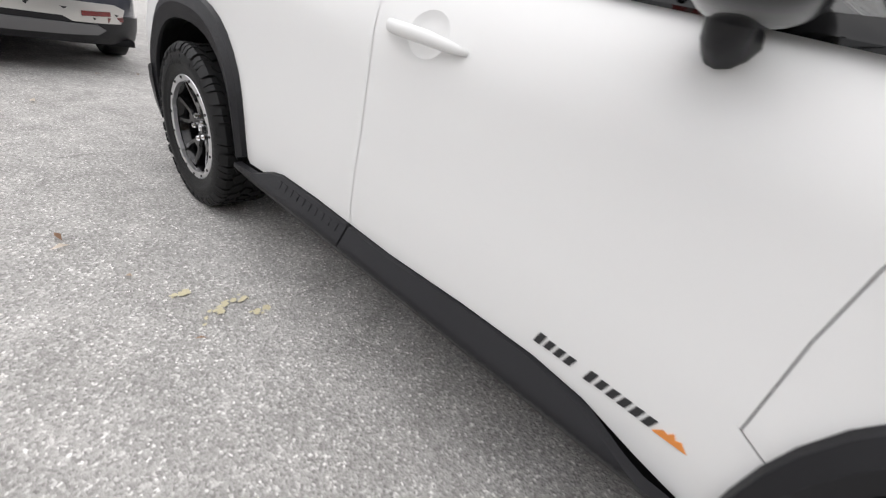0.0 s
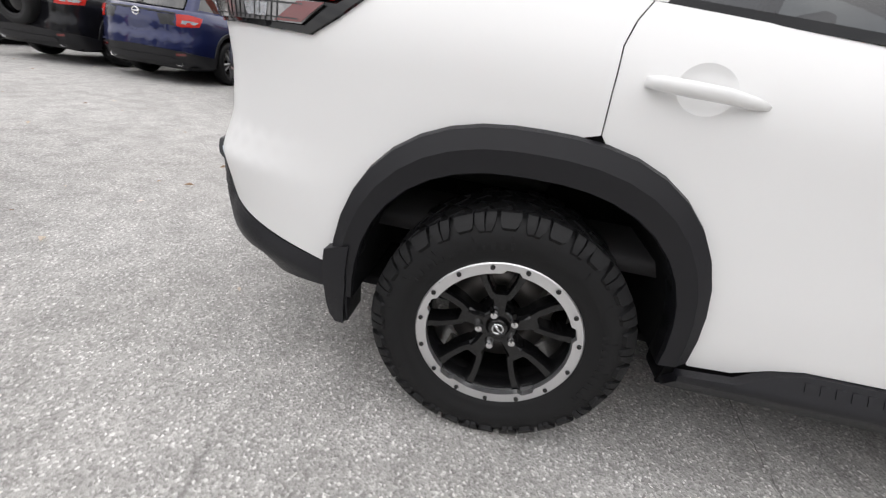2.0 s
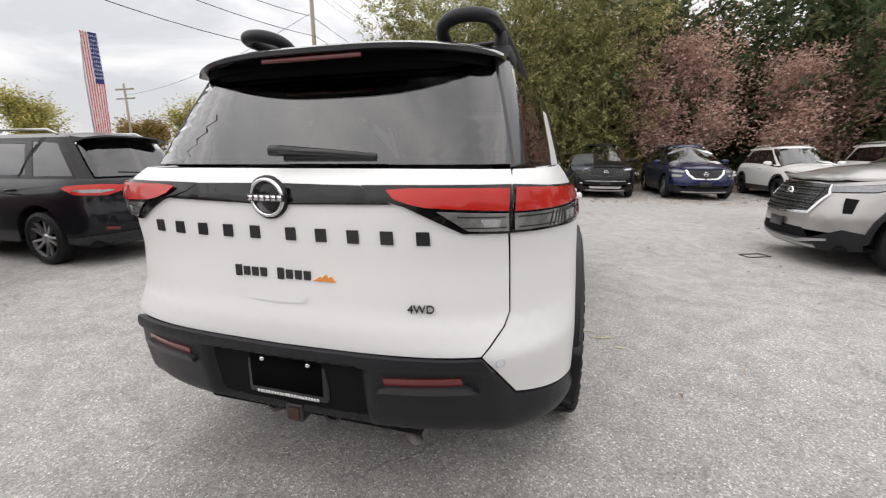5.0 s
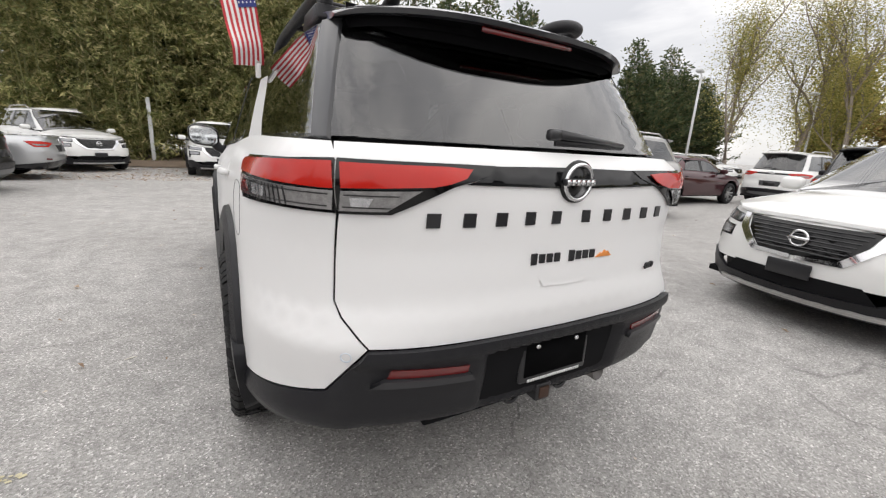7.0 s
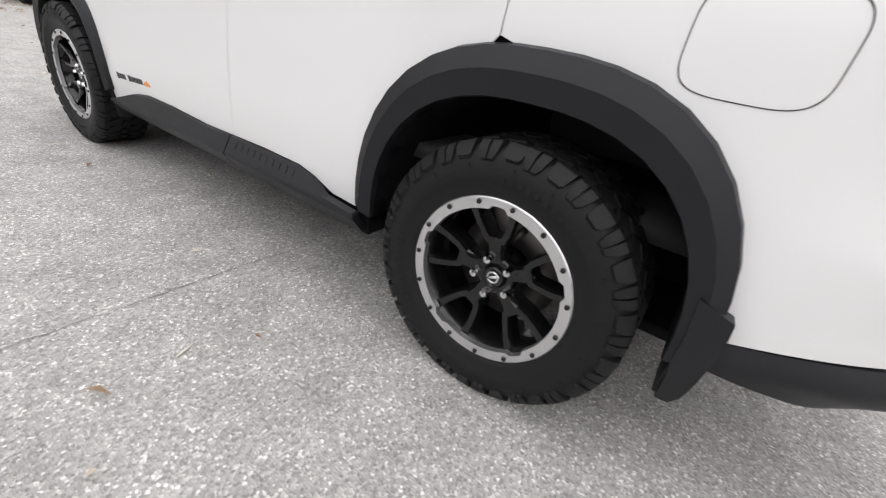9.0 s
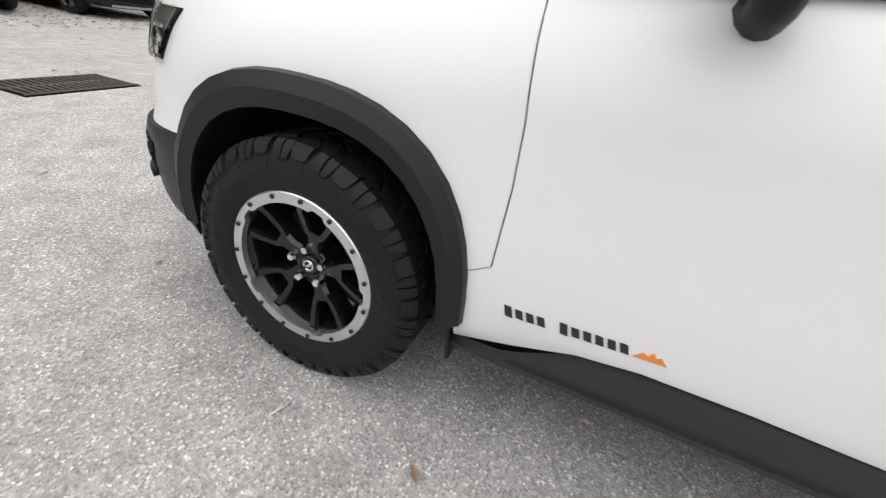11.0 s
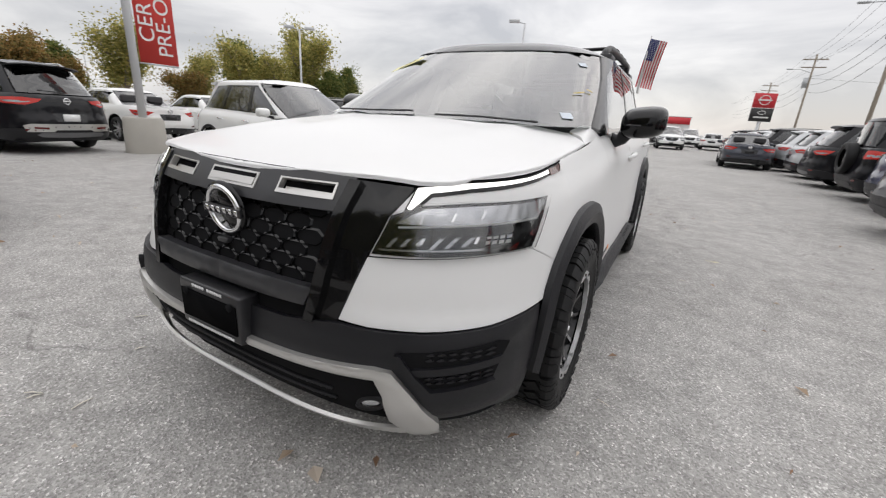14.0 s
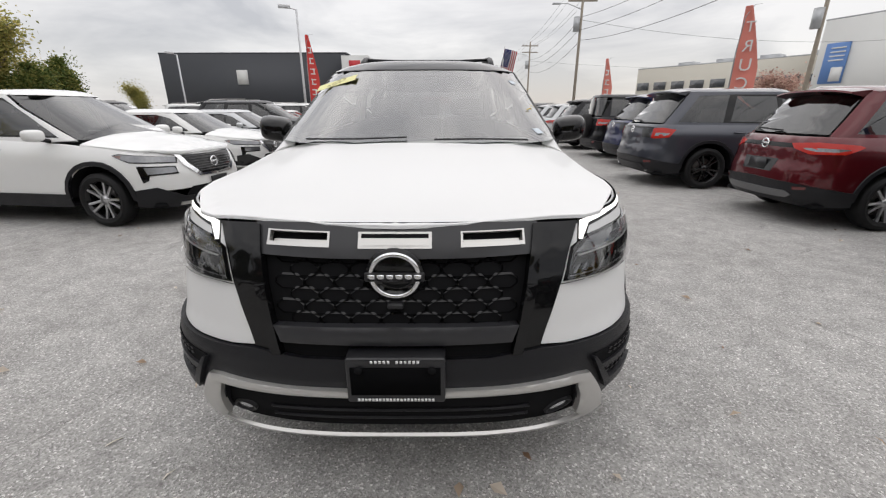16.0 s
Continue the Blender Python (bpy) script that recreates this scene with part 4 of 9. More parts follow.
    for sgn in (1, -1):
        part("rocker", box(sgn * 0.85, 0.0, 0.325, 0.12, 1.90, 0.06, bevel=0.02), M_UNDER, car)
        # mud flaps behind the wheels
        for yc, zl, zh in ((-1.938, 0.295, 0.60), (0.985, 0.255, 0.52)):
            bm = bmesh.new()
            add_box(bm, sgn * 0.895, 0, (zl + zh) / 2, 0.155, 0.012, zh - zl, bevel=0.005)
            for v in bm.verts:
                k = (zh - v.co.z) / (zh - zl)
                v.co.y += yc + (0.012 if yc < 0 else -0.012) * k
                v.co.x -= sgn * 0.03 * max(0.0, k - 0.8) / 0.2 * (1 if abs(v.co.x) > 0.9 else 0)
            part("mud_flap", bm, M_CLAD, car, "black rubber mud flap")
    sides("mud_flap_edge", [wl(("y", -1.912, 0.585), ("y", -1.985, 0.560), ("y", -1.990, 0.46), ("y", -1.972, 0.33), ("y", -1.955, 0.300), ("y", -1.928, 0.300), ("y", -1.920, 0.44))], W, M_CLAD, 0.038, 0.05, 0.03, "black rubber mud flap side")
    # underside plates
    part("floor_pan", box(0, -0.05, 0.30, 1.36, 3.9, 0.04, bevel=0.01), M_UNDER, car)
    rbump = [("u", R0, 0.728), ("r", 0.30, 0.732), ("r", 0.664, 0.734), ("r", 0.760, 0.585), ("y", -1.985, 0.487), ("y", -1.975, 0.420), ("y", -2.12, 0.405), ("y", -2.22, 0.385), ("r", 0.60, 0.365), ("r", 0.35, 0.380), ("r", 0.22, 0.405), ("u", R0, 0.425)]

    rb_top = sorted([(S.find(S.wall, "r", 0.664, 0.734), 0.734), (S.find(S.wall, "r", 0.760, 0.585), 0.585), (S.find(S.wall, "y", -1.985, 0.487), 0.487)])

    def rb_surf(u, z):
        p, n = W(u, z)
        s_ = max(0.0, min(1.0, (-2.0 - p.y) / 0.3))
        o = 0.004 + s_ * (0.010 * max(0.0, min(1.0, (0.75 - z) / 0.03)) + 0.012 * max(0.0, min(1.0, (z - 0.685) / 0.01)) - 0.05 * max(0.0, (0.47 - z) / 0.09))
        # sloping shoulder under the painted edge of the corner
        zs = lerp_table(rb_top, u)
        if u > rb_top[0][0]:
            o += (0.020 * max(0.0, min(1.0, (zs - z) / 0.05)) - 0.008) * min(1.0, (u - rb_top[0][0]) / 0.05)
        if abs(p.x) < 0.31 and 0.46 < z < 0.69 and p.y < -2.3:
            k = min(1.0, (0.31 - abs(p.x)) / 0.06, (0.69 - z) / 0.04, (z - 0.46) / 0.03)
            o -= 0.085 * k
        return p + n * o, n
    rb = whole("rear_bumper", [wl(*rbump)], rb_surf, M_CLAD, 0, 0.02, 0.02, "black grained plastic rear bumper")
    sides("bumper_reflector", [wl(("r", 0.375, 0.640), ("r", 0.372, 0.664), ("r", 0.602, 0.679), ("r", 0.612, 0.652))], rb_surf, M_REDDARK, 0.004, 0.01, 0.04, "long red reflector", parent=rb)
    sides("reflector_lip", [wl(("r", 0.352, 0.618), ("r", 0.366, 0.637), ("r", 0.618, 0.650), ("r", 0.652, 0.626))], rb_surf, M_SATIN, 0.016, 0.02, 0.04, parent=rb)
    for x, z in ((0.718, 0.712),):
        for sgn in (1, -1):
            p, n = W(S.find(S.wall, "r", x, z), z)
            q = p + n * 0.001
            bm = lathe([(0.0, 0.0155), (0.002, 0.0165), (0.002, 0.0135), (0.0, 0.0128)], 20)
            rot = Vector((1, 0, 0)).rotation_difference(Vector((n.x * sgn, n.y, n.z))).to_matrix().to_4x4()
            bmesh.ops.transform(bm, matrix=Matrix.Translation((q.x * sgn, q.y, q.z)) @ rot, verts=bm.verts)
            part("parking_sensor", bm, M_STICKER, rb)
    for sgn in (1, -1):
        p, n = rb_surf(S.find(S.wall, "r", 0.285, 0.668), 0.668)
        bm = lathe([(0.0, 0.013), (0.003, 0.012), (0.001, 0.0001)], 18)
        bmesh.ops.transform(bm, matrix=Matrix.Translation((p.x * sgn, p.y, p.z)) @ Matrix.Rotation(-math.pi / 2, 4, "Z"), verts=bm.verts)
        part("parking_sensor", bm, M_UNDER, rb)

    # rear plate in its frame
    pl = part("plate_frame", box(0.005, -2.536, 0.606, 0.315, 0.016, 0.168, bevel=0.008), M_BADGE, car, "black dealer plate frame")
    part("plate_face", box(0.005, -2.5455, 0.606, 0.278, 0.004, 0.118), M_HOLLOW, pl, "bare dark plate panel")
    bm = bmesh.new()
    for k in range(12):
        add_box(bm, 0.005 - 0.075 + k * 0.0136, -2.5455, 0.680, 0.008 if k != 6 else 0.0, 0.003, 0.010)
    for k in range(22):
        add_box(bm, 0.005 - 0.118 + k * 0.0113, -2.5455, 0.530, 0.008, 0.003, 0.010)
    tagged(part("frame_lettering", bm, M_LETTER, pl, "white printed line, unreadable"), kind="stuff")
    for dx in (-0.09, 0.09):
        bm = lathe([(0, 0.009), (0.004, 0.007), (0.004, 0.0001)], 10)
        bmesh.ops.transform(bm, matrix=Matrix.Translation((0.005 + dx, -2.5475, 0.655)) @ Matrix.Rotation(-math.pi / 2, 4, "Z"), verts=bm.verts)
        part("plate_screw", bm, M_CHROME, pl)
    # tow hitch and pipe
    bm = bmesh.new()
    add_box(bm, 0.0, -2.44, 0.440, 0.070, 0.15, 0.070, bevel=0.008)
    part("hitch_receiver", bm, M_BADGE, rb, "black square tow-hitch receiver")
    part("hitch_plug", box(0.0, -2.517, 0.440, 0.046, 0.006, 0.046, bevel=0.004), M_RUST, rb)
    bm = tube([(0.125 + 0.028 * math.cos(a * math.pi / 8), -2.47, 0.425 + 0.022 * math.sin(a * math.pi / 8)) for a in range(16)], 0.007, 8, closed=True)
    part("chain_ring", bm, M_BADGE, rb)
    part("chain_ring", tube([(-0.115 + 0.028 * math.cos(a * math.pi / 8), -2.47, 0.425 + 0.022 * math.sin(a * math.pi / 8)) for a in range(16)], 0.007, 8, closed=True), M_BADGE, rb)
    part("hitch_beam", box(0, -2.40, 0.41, 0.9, 0.07, 0.06, bevel=0.01), M_UNDER, car)
    bm = lathe([(-0.20, 0.034), (0.0, 0.034), (0.0, 0.029), (-0.20, 0.029)], 20)
    bmesh.ops.transform(bm, matrix=Matrix.Translation((0.42, -2.42, 0.36)) @ Matrix.Rotation(-math.pi / 2, 4, "Z"), verts=bm.verts)
    part("exhaust_pipe", bm, M_BRAKE, car)

    # tail lamps: two pieces a side, and the black band between
    lamp_o = [("r", 0.7275, 1.243), ("y", -2.30, 1.236), ("y", -2.15, 1.232), ("y", -1.97, 1.226), ("y", -1.918, 1.206), ("y", -1.985, 1.150), ("y", -2.055, 1.104), ("y", -2.26, 1.108), ("r", 0.7265, 1.106)]
    to = sides("tail_lamp", [wl(*lamp_o)], W, M_BLACKGLOSS, 0.010, 0.012, 0.03, "red and clear tail lamp in a black housing")
    sides("red_band", [wl(("r", 0.733, 1.232), ("y", -2.15, 1.222), ("y", -1.985, 1.215), ("y", -1.955, 1.203), ("y", -2.0, 1.178), ("r", 0.733, 1.176))], W, M_RED, 0.019, 0.004, 0.03, "bright red lens", parent=to)
    sides("clear_band", [wl(("r", 0.733, 1.170), ("y", -2.02, 1.170), ("y", -2.075, 1.122), ("r", 0.732, 1.120))], W, M_LAMPCLEAR, 0.0185, 0.004, 0.03, "clear ribbed lens", parent=to)
    sides("red_corner", [wl(("y", -2.09, 1.167), ("y", -2.02, 1.170), ("y", -2.075, 1.125), ("y", -2.15, 1.123))], W, M_REDDARK, 0.0205, 0.004, 0.03, parent=to)
    lamp_i = [("r", 0.7225, 1.243), ("r", 0.40, 1.241), ("r", 0.30, 1.239), ("r", 0.335, 1.212), ("r", 0.44, 1.186), ("r", 0.60, 1.109), ("r", 0.7215, 1.106)]
    ti = sides("tailgate_lamp", [wl(*lamp_i)], W, M_BLACKGLOSS, 0.010, 0.012, 0.03, "red and clear lamp on the tailgate")
    sides("red_band", [wl(("r", 0.717, 1.230), ("r", 0.46, 1.228), ("r", 0.385, 1.223), ("r", 0.41, 1.203), ("r", 0.50, 1.186), ("r", 0.717, 1.178))], W, M_RED, 0.019, 0.004, 0.03, "bright red lens", parent=ti)
    sides("clear_band", [wl(("r", 0.717, 1.171), ("r", 0.53, 1.176), ("r", 0.612, 1.121), ("r", 0.717, 1.119))], W, M_LAMPCLEAR, 0.0185, 0.004, 0.03, "clear ribbed lens", parent=ti)
    for k_, z in enumerate((1.129, 1.160)):
        sides("lens_rib", [wl(("r", 0.742, z), ("y", -2.06 - 0.008 * (3 - k_), z), ("y", -2.06 - 0.008 * (3 - k_), z + 0.0028), ("r", 0.742, z + 0.0028))], W, M_DARKTRIM, 0.0205, 0.002, 0.03, parent=to)
        sides("lens_rib", [wl(("r", 0.710, z), ("r", 0.605 - 0.016 * k_, z), ("r", 0.600 - 0.016 * k_, z + 0.0028), ("r", 0.710, z + 0.0028))], W, M_DARKTRIM, 0.0205, 0.002, 0.03, parent=ti)
    # upright ribs and a bright bowl inside the clear parts
    for m_, ho, hi in ((False, to[0], ti[0]), (True, to[1], ti[1])):
        bm = bmesh.new()
        for i in range(11):
            y = -2.315 + i * 0.017
            patch([wl(("y", y, 1.122), ("y", y + 0.0032, 1.122), ("y", y + 0.0032, 1.168), ("y", y, 1.168))], W, 0.0207, 0.002, 0.05, mirror=m_, bm=bm)
        tagged(part("lens_ribbing", bm, M_DARKTRIM, ho), kind="stuff")
        bm = bmesh.new()
        for i in range(8):
            x = 0.626 + i * 0.0115
            patch([wl(("r", x, 1.121), ("r", x + 0.0026, 1.121), ("r", x + 0.0026, 1.168), ("r", x, 1.168))], W, 0.0207, 0.002, 0.05, mirror=m_, bm=bm)
        tagged(part("lens_ribbing", bm, M_DARKTRIM, hi), kind="stuff")
        part("lamp_bowl", patch([wl(("r", 0.655, 1.133), ("r", 0.692, 1.133), ("r", 0.697, 1.156), ("r", 0.645, 1.156))], W, 0.0213, 0.003, 0.05, mirror=m_), M_LAMPGREY, hi)
        part("lamp_bowl", patch([wl(("y", -2.235, 1.130), ("y", -2.175, 1.130), ("y", -2.170, 1.158), ("y", -2.245, 1.158))], W, 0.0213, 0.003, 0.05, mirror=m_), M_LAMPGREY, ho)
    whole("light_band", [wl(("u", R0, 1.243), ("r", 0.298, 1.239), ("r", 0.333, 1.212), ("r", 0.40, 1.192), ("u", R0, 1.182))], W, M_BLACKGLOSS, 0.008, 0.01, 0.03, "gloss black band between the tail lamps")

    # round emblem: plain ring and bar
    def emblem(y, z, r, side, tilt):
        m = Matrix.Translation((0, y, z)) @ Matrix.Rotation(tilt, 4, "X") @ Matrix.Rotation(-math.pi / 2 if side < 0 else math.pi / 2, 4, "Z")
        bm = lathe([(0.0, r * 1.12), (0.012, r * 1.10), (0.012, 0.0001)], 40)
        bmesh.ops.transform(bm, matrix=m, verts=bm.verts)
        e = part("emblem", bm, M_BLACKGLOSS, car, "round silver and black emblem")
        bm = lathe([(0.010, r * 0.80), (0.019, r * 0.83), (0.022, r * 0.92), (0.018, r), (0.008, r * 1.02)], 48)
        bmesh.ops.transform(bm, matrix=m, verts=bm.verts)
        part("emblem_ring", bm, M_CHROME, e)
        bm = bmesh.new()
        add_box(bm, 0.018, 0, 0, 0.014, r * 2.25, r * 0.36, bevel=0.003)
        bmesh.ops.transform(bm, matrix=m, verts=bm.verts)
        part("emblem_bar", bm, M_BADGE, e)
        for k in range(6):
            bm = box(0.0255, (k - 2.5) * r * 0.35, 0, 0.002, r * 0.27, r * 0.27)
            bmesh.ops.transform(bm, matrix=m, verts=bm.verts)
            part("emblem_mark", bm, M_CHROME, e)
    emblem(S.wall(R0 + 1e-4, 1.205).y - 0.006, 1.205, 0.060, -1, radians(3))

    # badges as plain raised blocks
    for x in (0.046, 0.152, 0.258, 0.364, 0.470):
        for sgn in (1, -1):
            bm = bmesh.new()
            letter_blocks(bm, [(S.find(S.wall, "r", 0.02 + x, 1.093), 1.093)], W, 0.040, 0.030, 0.005, 0.006)
            if sgn < 0:
                for v in bm.verts:
                    v.co.x *= -1
                bmesh.ops.reverse_faces(bm, faces=bm.faces)
            part("badge_letter", bm, M_BADGE, car, "dark raised badge block")
    rear_y = lambda x, z: S.wall(S.find(S.wall, "r", abs(x), z), z).y
    for i in range(9):
        if i != 4:
            x = -0.143 + i * 0.0325
            part("trim_badge_letter", box(x, rear_y(x, 0.963) - 0.003, 0.963, 0.022, 0.006, 0.037 if i in (0, 5) else 0.029), M_BADGE, car, smooth=False)
    bm = bmesh.new()
    for (x0, h0) in ((0.158, 0.014), (0.178, 0.022), (0.196, 0.017)):
        y = rear_y(x0, 0.955)
        v = [bm.verts.new(c) for c in ((x0 - 0.02, y - 0.005, 0.948), (x0 + 0.02, y - 0.005, 0.948), (x0 + 0.004, y - 0.005, 0.948 + h0), (x0 - 0.02, y + 0.004, 0.948), (x0 + 0.02, y + 0.004, 0.948), (x0 + 0.004, y + 0.004, 0.948 + h0))]
        bm.faces.new(v[:3])
        bm.faces.new((v[0], v[3], v[4], v[1]))
        bm.faces.new((v[1], v[4], v[5], v[2]))
        bm.faces.new((v[2], v[5], v[3], v[0]))
    part("trim_badge_peaks", bm, M_ORANGE, car, "orange mountain mark beside the badge", smooth=False)

    def text(name, body, size, m, mat_, parent, depth=0.002, label=""):
        cu = bpy.data.curves.new(name, "FONT")
        cu.body, cu.size, cu.extrude, cu.align_x, cu.align_y = body, size, depth, "CENTER", "CENTER"
        tmp = bpy.data.objects.new(name + "_tmp", cu)
        scene.collection.objects.link(tmp)
        dg = bpy.context.evaluated_depsgraph_get()
        me = bpy.data.meshes.new_from_object(tmp.evaluated_get(dg))
        bpy.data.objects.remove(tmp)
        me.materials.clear()
        me.materials.append(mat_)
        ob = new(name, me)
        ob.parent, ob.matrix_basis = parent, m
        if label:
            ob["label"] = label
        return ob
    hero_car.text = text
    text("drive_badge", "4WD", 0.036, pose(0.484, rear_y(0.484, 0.879) - 0.006, 0.879, 90, 0, math.degrees(math.atan2(*(lambda n: (n.x, -n.y))(W(S.find(S.wall, "r", 0.484, 0.879), 0.879)[1])))) , M_BADGE, car, 0.003, "small dark drive badge")
    # tailgate grip recess
    whole("grip_recess", [wl(("u", R0, 0.895), ("r", 0.115, 0.893), ("r", 0.10, 0.872), ("u", R0, 0.868))], W, M_WHITE, 0.004, 0.004, 0.03, parent=hat, label="shallow white hand grip")

    # wiper
    bm = tube([(-0.02 + 0.40, -2.366, 1.325), (0.20, -2.372, 1.338), (0.02, -2.378, 1.347)], [0.010, 0.012, 0.016], 8)
    add_box(bm, 0.20, -2.362, 1.322, 0.36, 0.012, 0.022, bevel=0.004)
    add_box(bm, 0.0, -2.375, 1.345, 0.06, 0.03, 0.035, bevel=0.01)
    for v in bm.verts:
        v.co.x, v.co.y = v.co.x * 0.92 - 0.03, v.co.y - 0.072
    part("rear_wiper", bm, M_BADGE, car, "black rear wiper arm and blade")

    # door handles with their hollows
    for yc, z in ((-0.024, 1.056), (-1.125, 1.110)):
        for sgn in (1, -1):
            x = S.wall(yc, z).x
            pts = [(sgn * (x + o), yc + dy, z + dz) for dy, o, dz in ((-0.132, 0.004, 0.004), (-0.112, 0.020, 0.005), (-0.05, 0.032, 0.003), (0.03, 0.031, 0.0), (0.100, 0.018, -0.007), (0.136, 0.003, -0.011))]
            h_ = part("door_handle", tube(pts, [0.010, 0.0135, 0.0145, 0.014, 0.011, 0.005], 14, flat=1.2), M_WHITE, car, "white door handle")

            def cup_surf(u, v, yc=yc, z=z):
                p, n = W(u, v)
                d = min(1.0, math.hypot((u - yc) / 0.066, (v - z - 0.006) / 0.055))
                return p - n * (0.0105 * (1 - d ** 4)), n
            part("handle_cup", patch([cups[yc]], cup_surf, 0.0, 0.0, 0.012, mirror=sgn < 0), M_WHITE, h_)
    # fuel flap on the left side
    fo = rounded([(-1.735, 0.945), (-1.82, 0.942), (-1.905, 0.945), (-1.940, 0.975), (-1.942, 1.04), (-1.942, 1.10), (-1.910, 1.130), (-1.82, 1.132), (-1.735, 1.130), (-1.702, 1.10), (-1.70, 1.04), (-1.702, 0.975)], 3)
    fi = [(-1.8235 + (a + 1.8235) * 0.985, 1.036 + (b - 1.036) * 0.981) for a, b in fo]
    part("fuel_flap_gap", patch([fo, fi], W, 0.0012, 0.002, 0.03, mirror=True), M_CLAD, car)
    # faint seam from tail lamp to rear arch, and on the nose
    sides("bumper_seam", [wl(("y", -2.055, 1.104), ("y", -2.0535, 1.104), ("y", -1.9085, 0.835), ("y", -1.910, 0.835))], W, M_CLAD, 0.0008, 0.001, 0.03)

    # ---- nose ----
    whole("nose_backing", [wl(("u", F0, 1.030), ("f", 0.46, 1.028), ("f", 0.44, 0.62), ("u", F0, 0.60))], W, M_UNDER, -0.05, 0.01, 0.05)
    side_blk = [("f", 0.455, 1.036), ("f", 0.604, 1.030), ("f", 0.566, 0.95), ("f", 0.536, 0.85), ("f", 0.500, 0.74), ("f", 0.470, 0.648), ("f", 0.39, 0.632), ("f", 0.425, 0.78), ("f", 0.45, 0.93)]
    sides("grille_surround", [wl(*side_blk)], W, M_BLACKGLOSS, 0.004, 0.05, 0.03, "gloss black grille surround")
    ubar = wl(("u", F0, 1.040), ("f", 0.22, 1.040), ("f", 0.452, 1.036), ("f", 0.440, 0.950), ("f", 0.22, 0.946), ("u", F0, 0.944))
    slot = lambda x0, x1: wl(("f", x0, 0.972), ("f", x1, 0.974), ("f", x1 - 0.002, 1.020), ("f", x0, 1.017))
    slot_c = wl(("u", F0 + 0.01, 0.970), ("f", 0.115, 0.970), ("f", 0.115, 1.017), ("u", F0 + 0.01, 1.017))
    slot_s = slot(0.205, 0.408)
    whole("grille_bar", [ubar, slot_s], W, M_SATIN, 0.016, 0.05, 0.025, "dark grey upper grille bar with three slots")

    def slot_ring(poly, both, name):
        cx, cy = sum(p[0] for p in poly) / len(poly), sum(p[1] for p in poly) / len(poly)
        inner = [(cx + (a - cx) * 0.93, cy + (b - cy) * 0.66 + 0.003) for a, b in poly]
        if both:
            return [part(name, patch([poly, inner], W, 0.019, 0.02, 0.02, mirror=m_), M_SILVER, car, "silver-edged grille slot") for m_ in (False, True)]
        return whole(name, [poly], W, M_SILVER, 0.019, 0.02, 0.02, "silver-edged grille slot")
    slot_ring(slot_s, True, "slot_trim")
    slot_ring(slot_c, False, "slot_trim")
    # dark sheet over the silver stands for the shade inside the middle slot
    whole("slot_hollow", [wl(("u", F0, 0.996), ("f", 0.105, 0.996), ("f", 0.105, 1.010), ("u", F0, 1.010))], W, M_UNDER, 0.0205, 0.002, 0.03)
    for x0, x1 in ((0.0, 0.105), (0.215, 0.398)):
        (whole if x0 == 0 else sides)("slot_floor", [wl(("u", F0, 0.977) if x0 == 0 else ("f", x0, 0.977), ("f", x1, 0.977), ("f", x1, 0.997), ("u", F0, 0.997) if x0 == 0 else ("f", x0, 0.997))], W, M_SILVER, 0.0215 if x0 == 0 else -0.005, 0.002, 0.03)
    vbar = [("f", 0.470, 1.030), ("f", 0.436, 1.030), ("f", 0.420, 0.93), ("f", 0.385, 0.70), ("f", 0.372, 0.632), ("f", 0.404, 0.632), ("f", 0.420, 0.70), ("f", 0.453, 0.93)]
    sides("grille_v_bar", [wl(*vbar)], W, M_BLACKGLOSS, 0.024, 0.03, 0.025, crown=0.006)
    whole("grille_lower_bar", [wl(("u", F0, 0.736), ("f", 0.392, 0.734), ("f", 0.370, 0.676), ("u", F0, 0.672))], W, M_SATIN, 0.022, 0.06, 0.025, "dark grey lower grille bar", crown=0.01)
    # honeycomb
    bm = bmesh.new()
    cw, ch = 0.098, 0.050
    for row in range(6):
        for col in range(-5, 6):
            x = (col + (0.5 if row % 2 else 0)) * cw
            z = 0.748 + row * ch * 0.80
            lim = 0.385 + (z - 0.69) * 0.14
            if abs(x) > lim - 0.03 or z > 0.95:
                continue
            hexo = [(x + cw * 0.5 * q[0], z + ch * 0.5 * q[1]) for q in ((-1, 0.35), (-0.55, 1), (0.55, 1), (1, 0.35), (1, -0.35), (0.55, -1), (-0.55, -1), (-1, -0.35))]
            ov, iv, bv = [], [], []
            for a, b in hexo:
                y = S.wall(S.find(S.wall, "f", abs(a), b), b).y
                ia, ib = x + (a - x) * 0.90, z + (b - z) * 0.84
                ov.append(bm.verts.new((a, y - 0.012, b)))
                iv.append(bm.verts.new((ia, y - 0.006, ib - 0.0015)))
                bv.append(bm.verts.new((x + (a - x) * 0.80, y - 0.045, z + (b - z) * 0.7)))
            for k in range(8):
                k2 = (k + 1) % 8
                bm.faces.new((ov[k], iv[k], iv[k2], ov[k2]))
                bm.faces.new((iv[k], bv[k], bv[k2], iv[k2]))
    bmesh.ops.recalc_face_normals(bm, faces=bm.faces)
    part("grille_mesh", bm, M_BLACKGLOSS, car, "gloss black honeycomb grille", smooth=False)
    emblem(S.wall(F0 - 1e-4, 0.90).y + 0.004, 0.90, 0.082, 1, radians(-8))
    part("grille_camera", box(0, 2.410, 0.800, 0.05, 0.03, 0.018, bevel=0.005), M_BADGE, car)

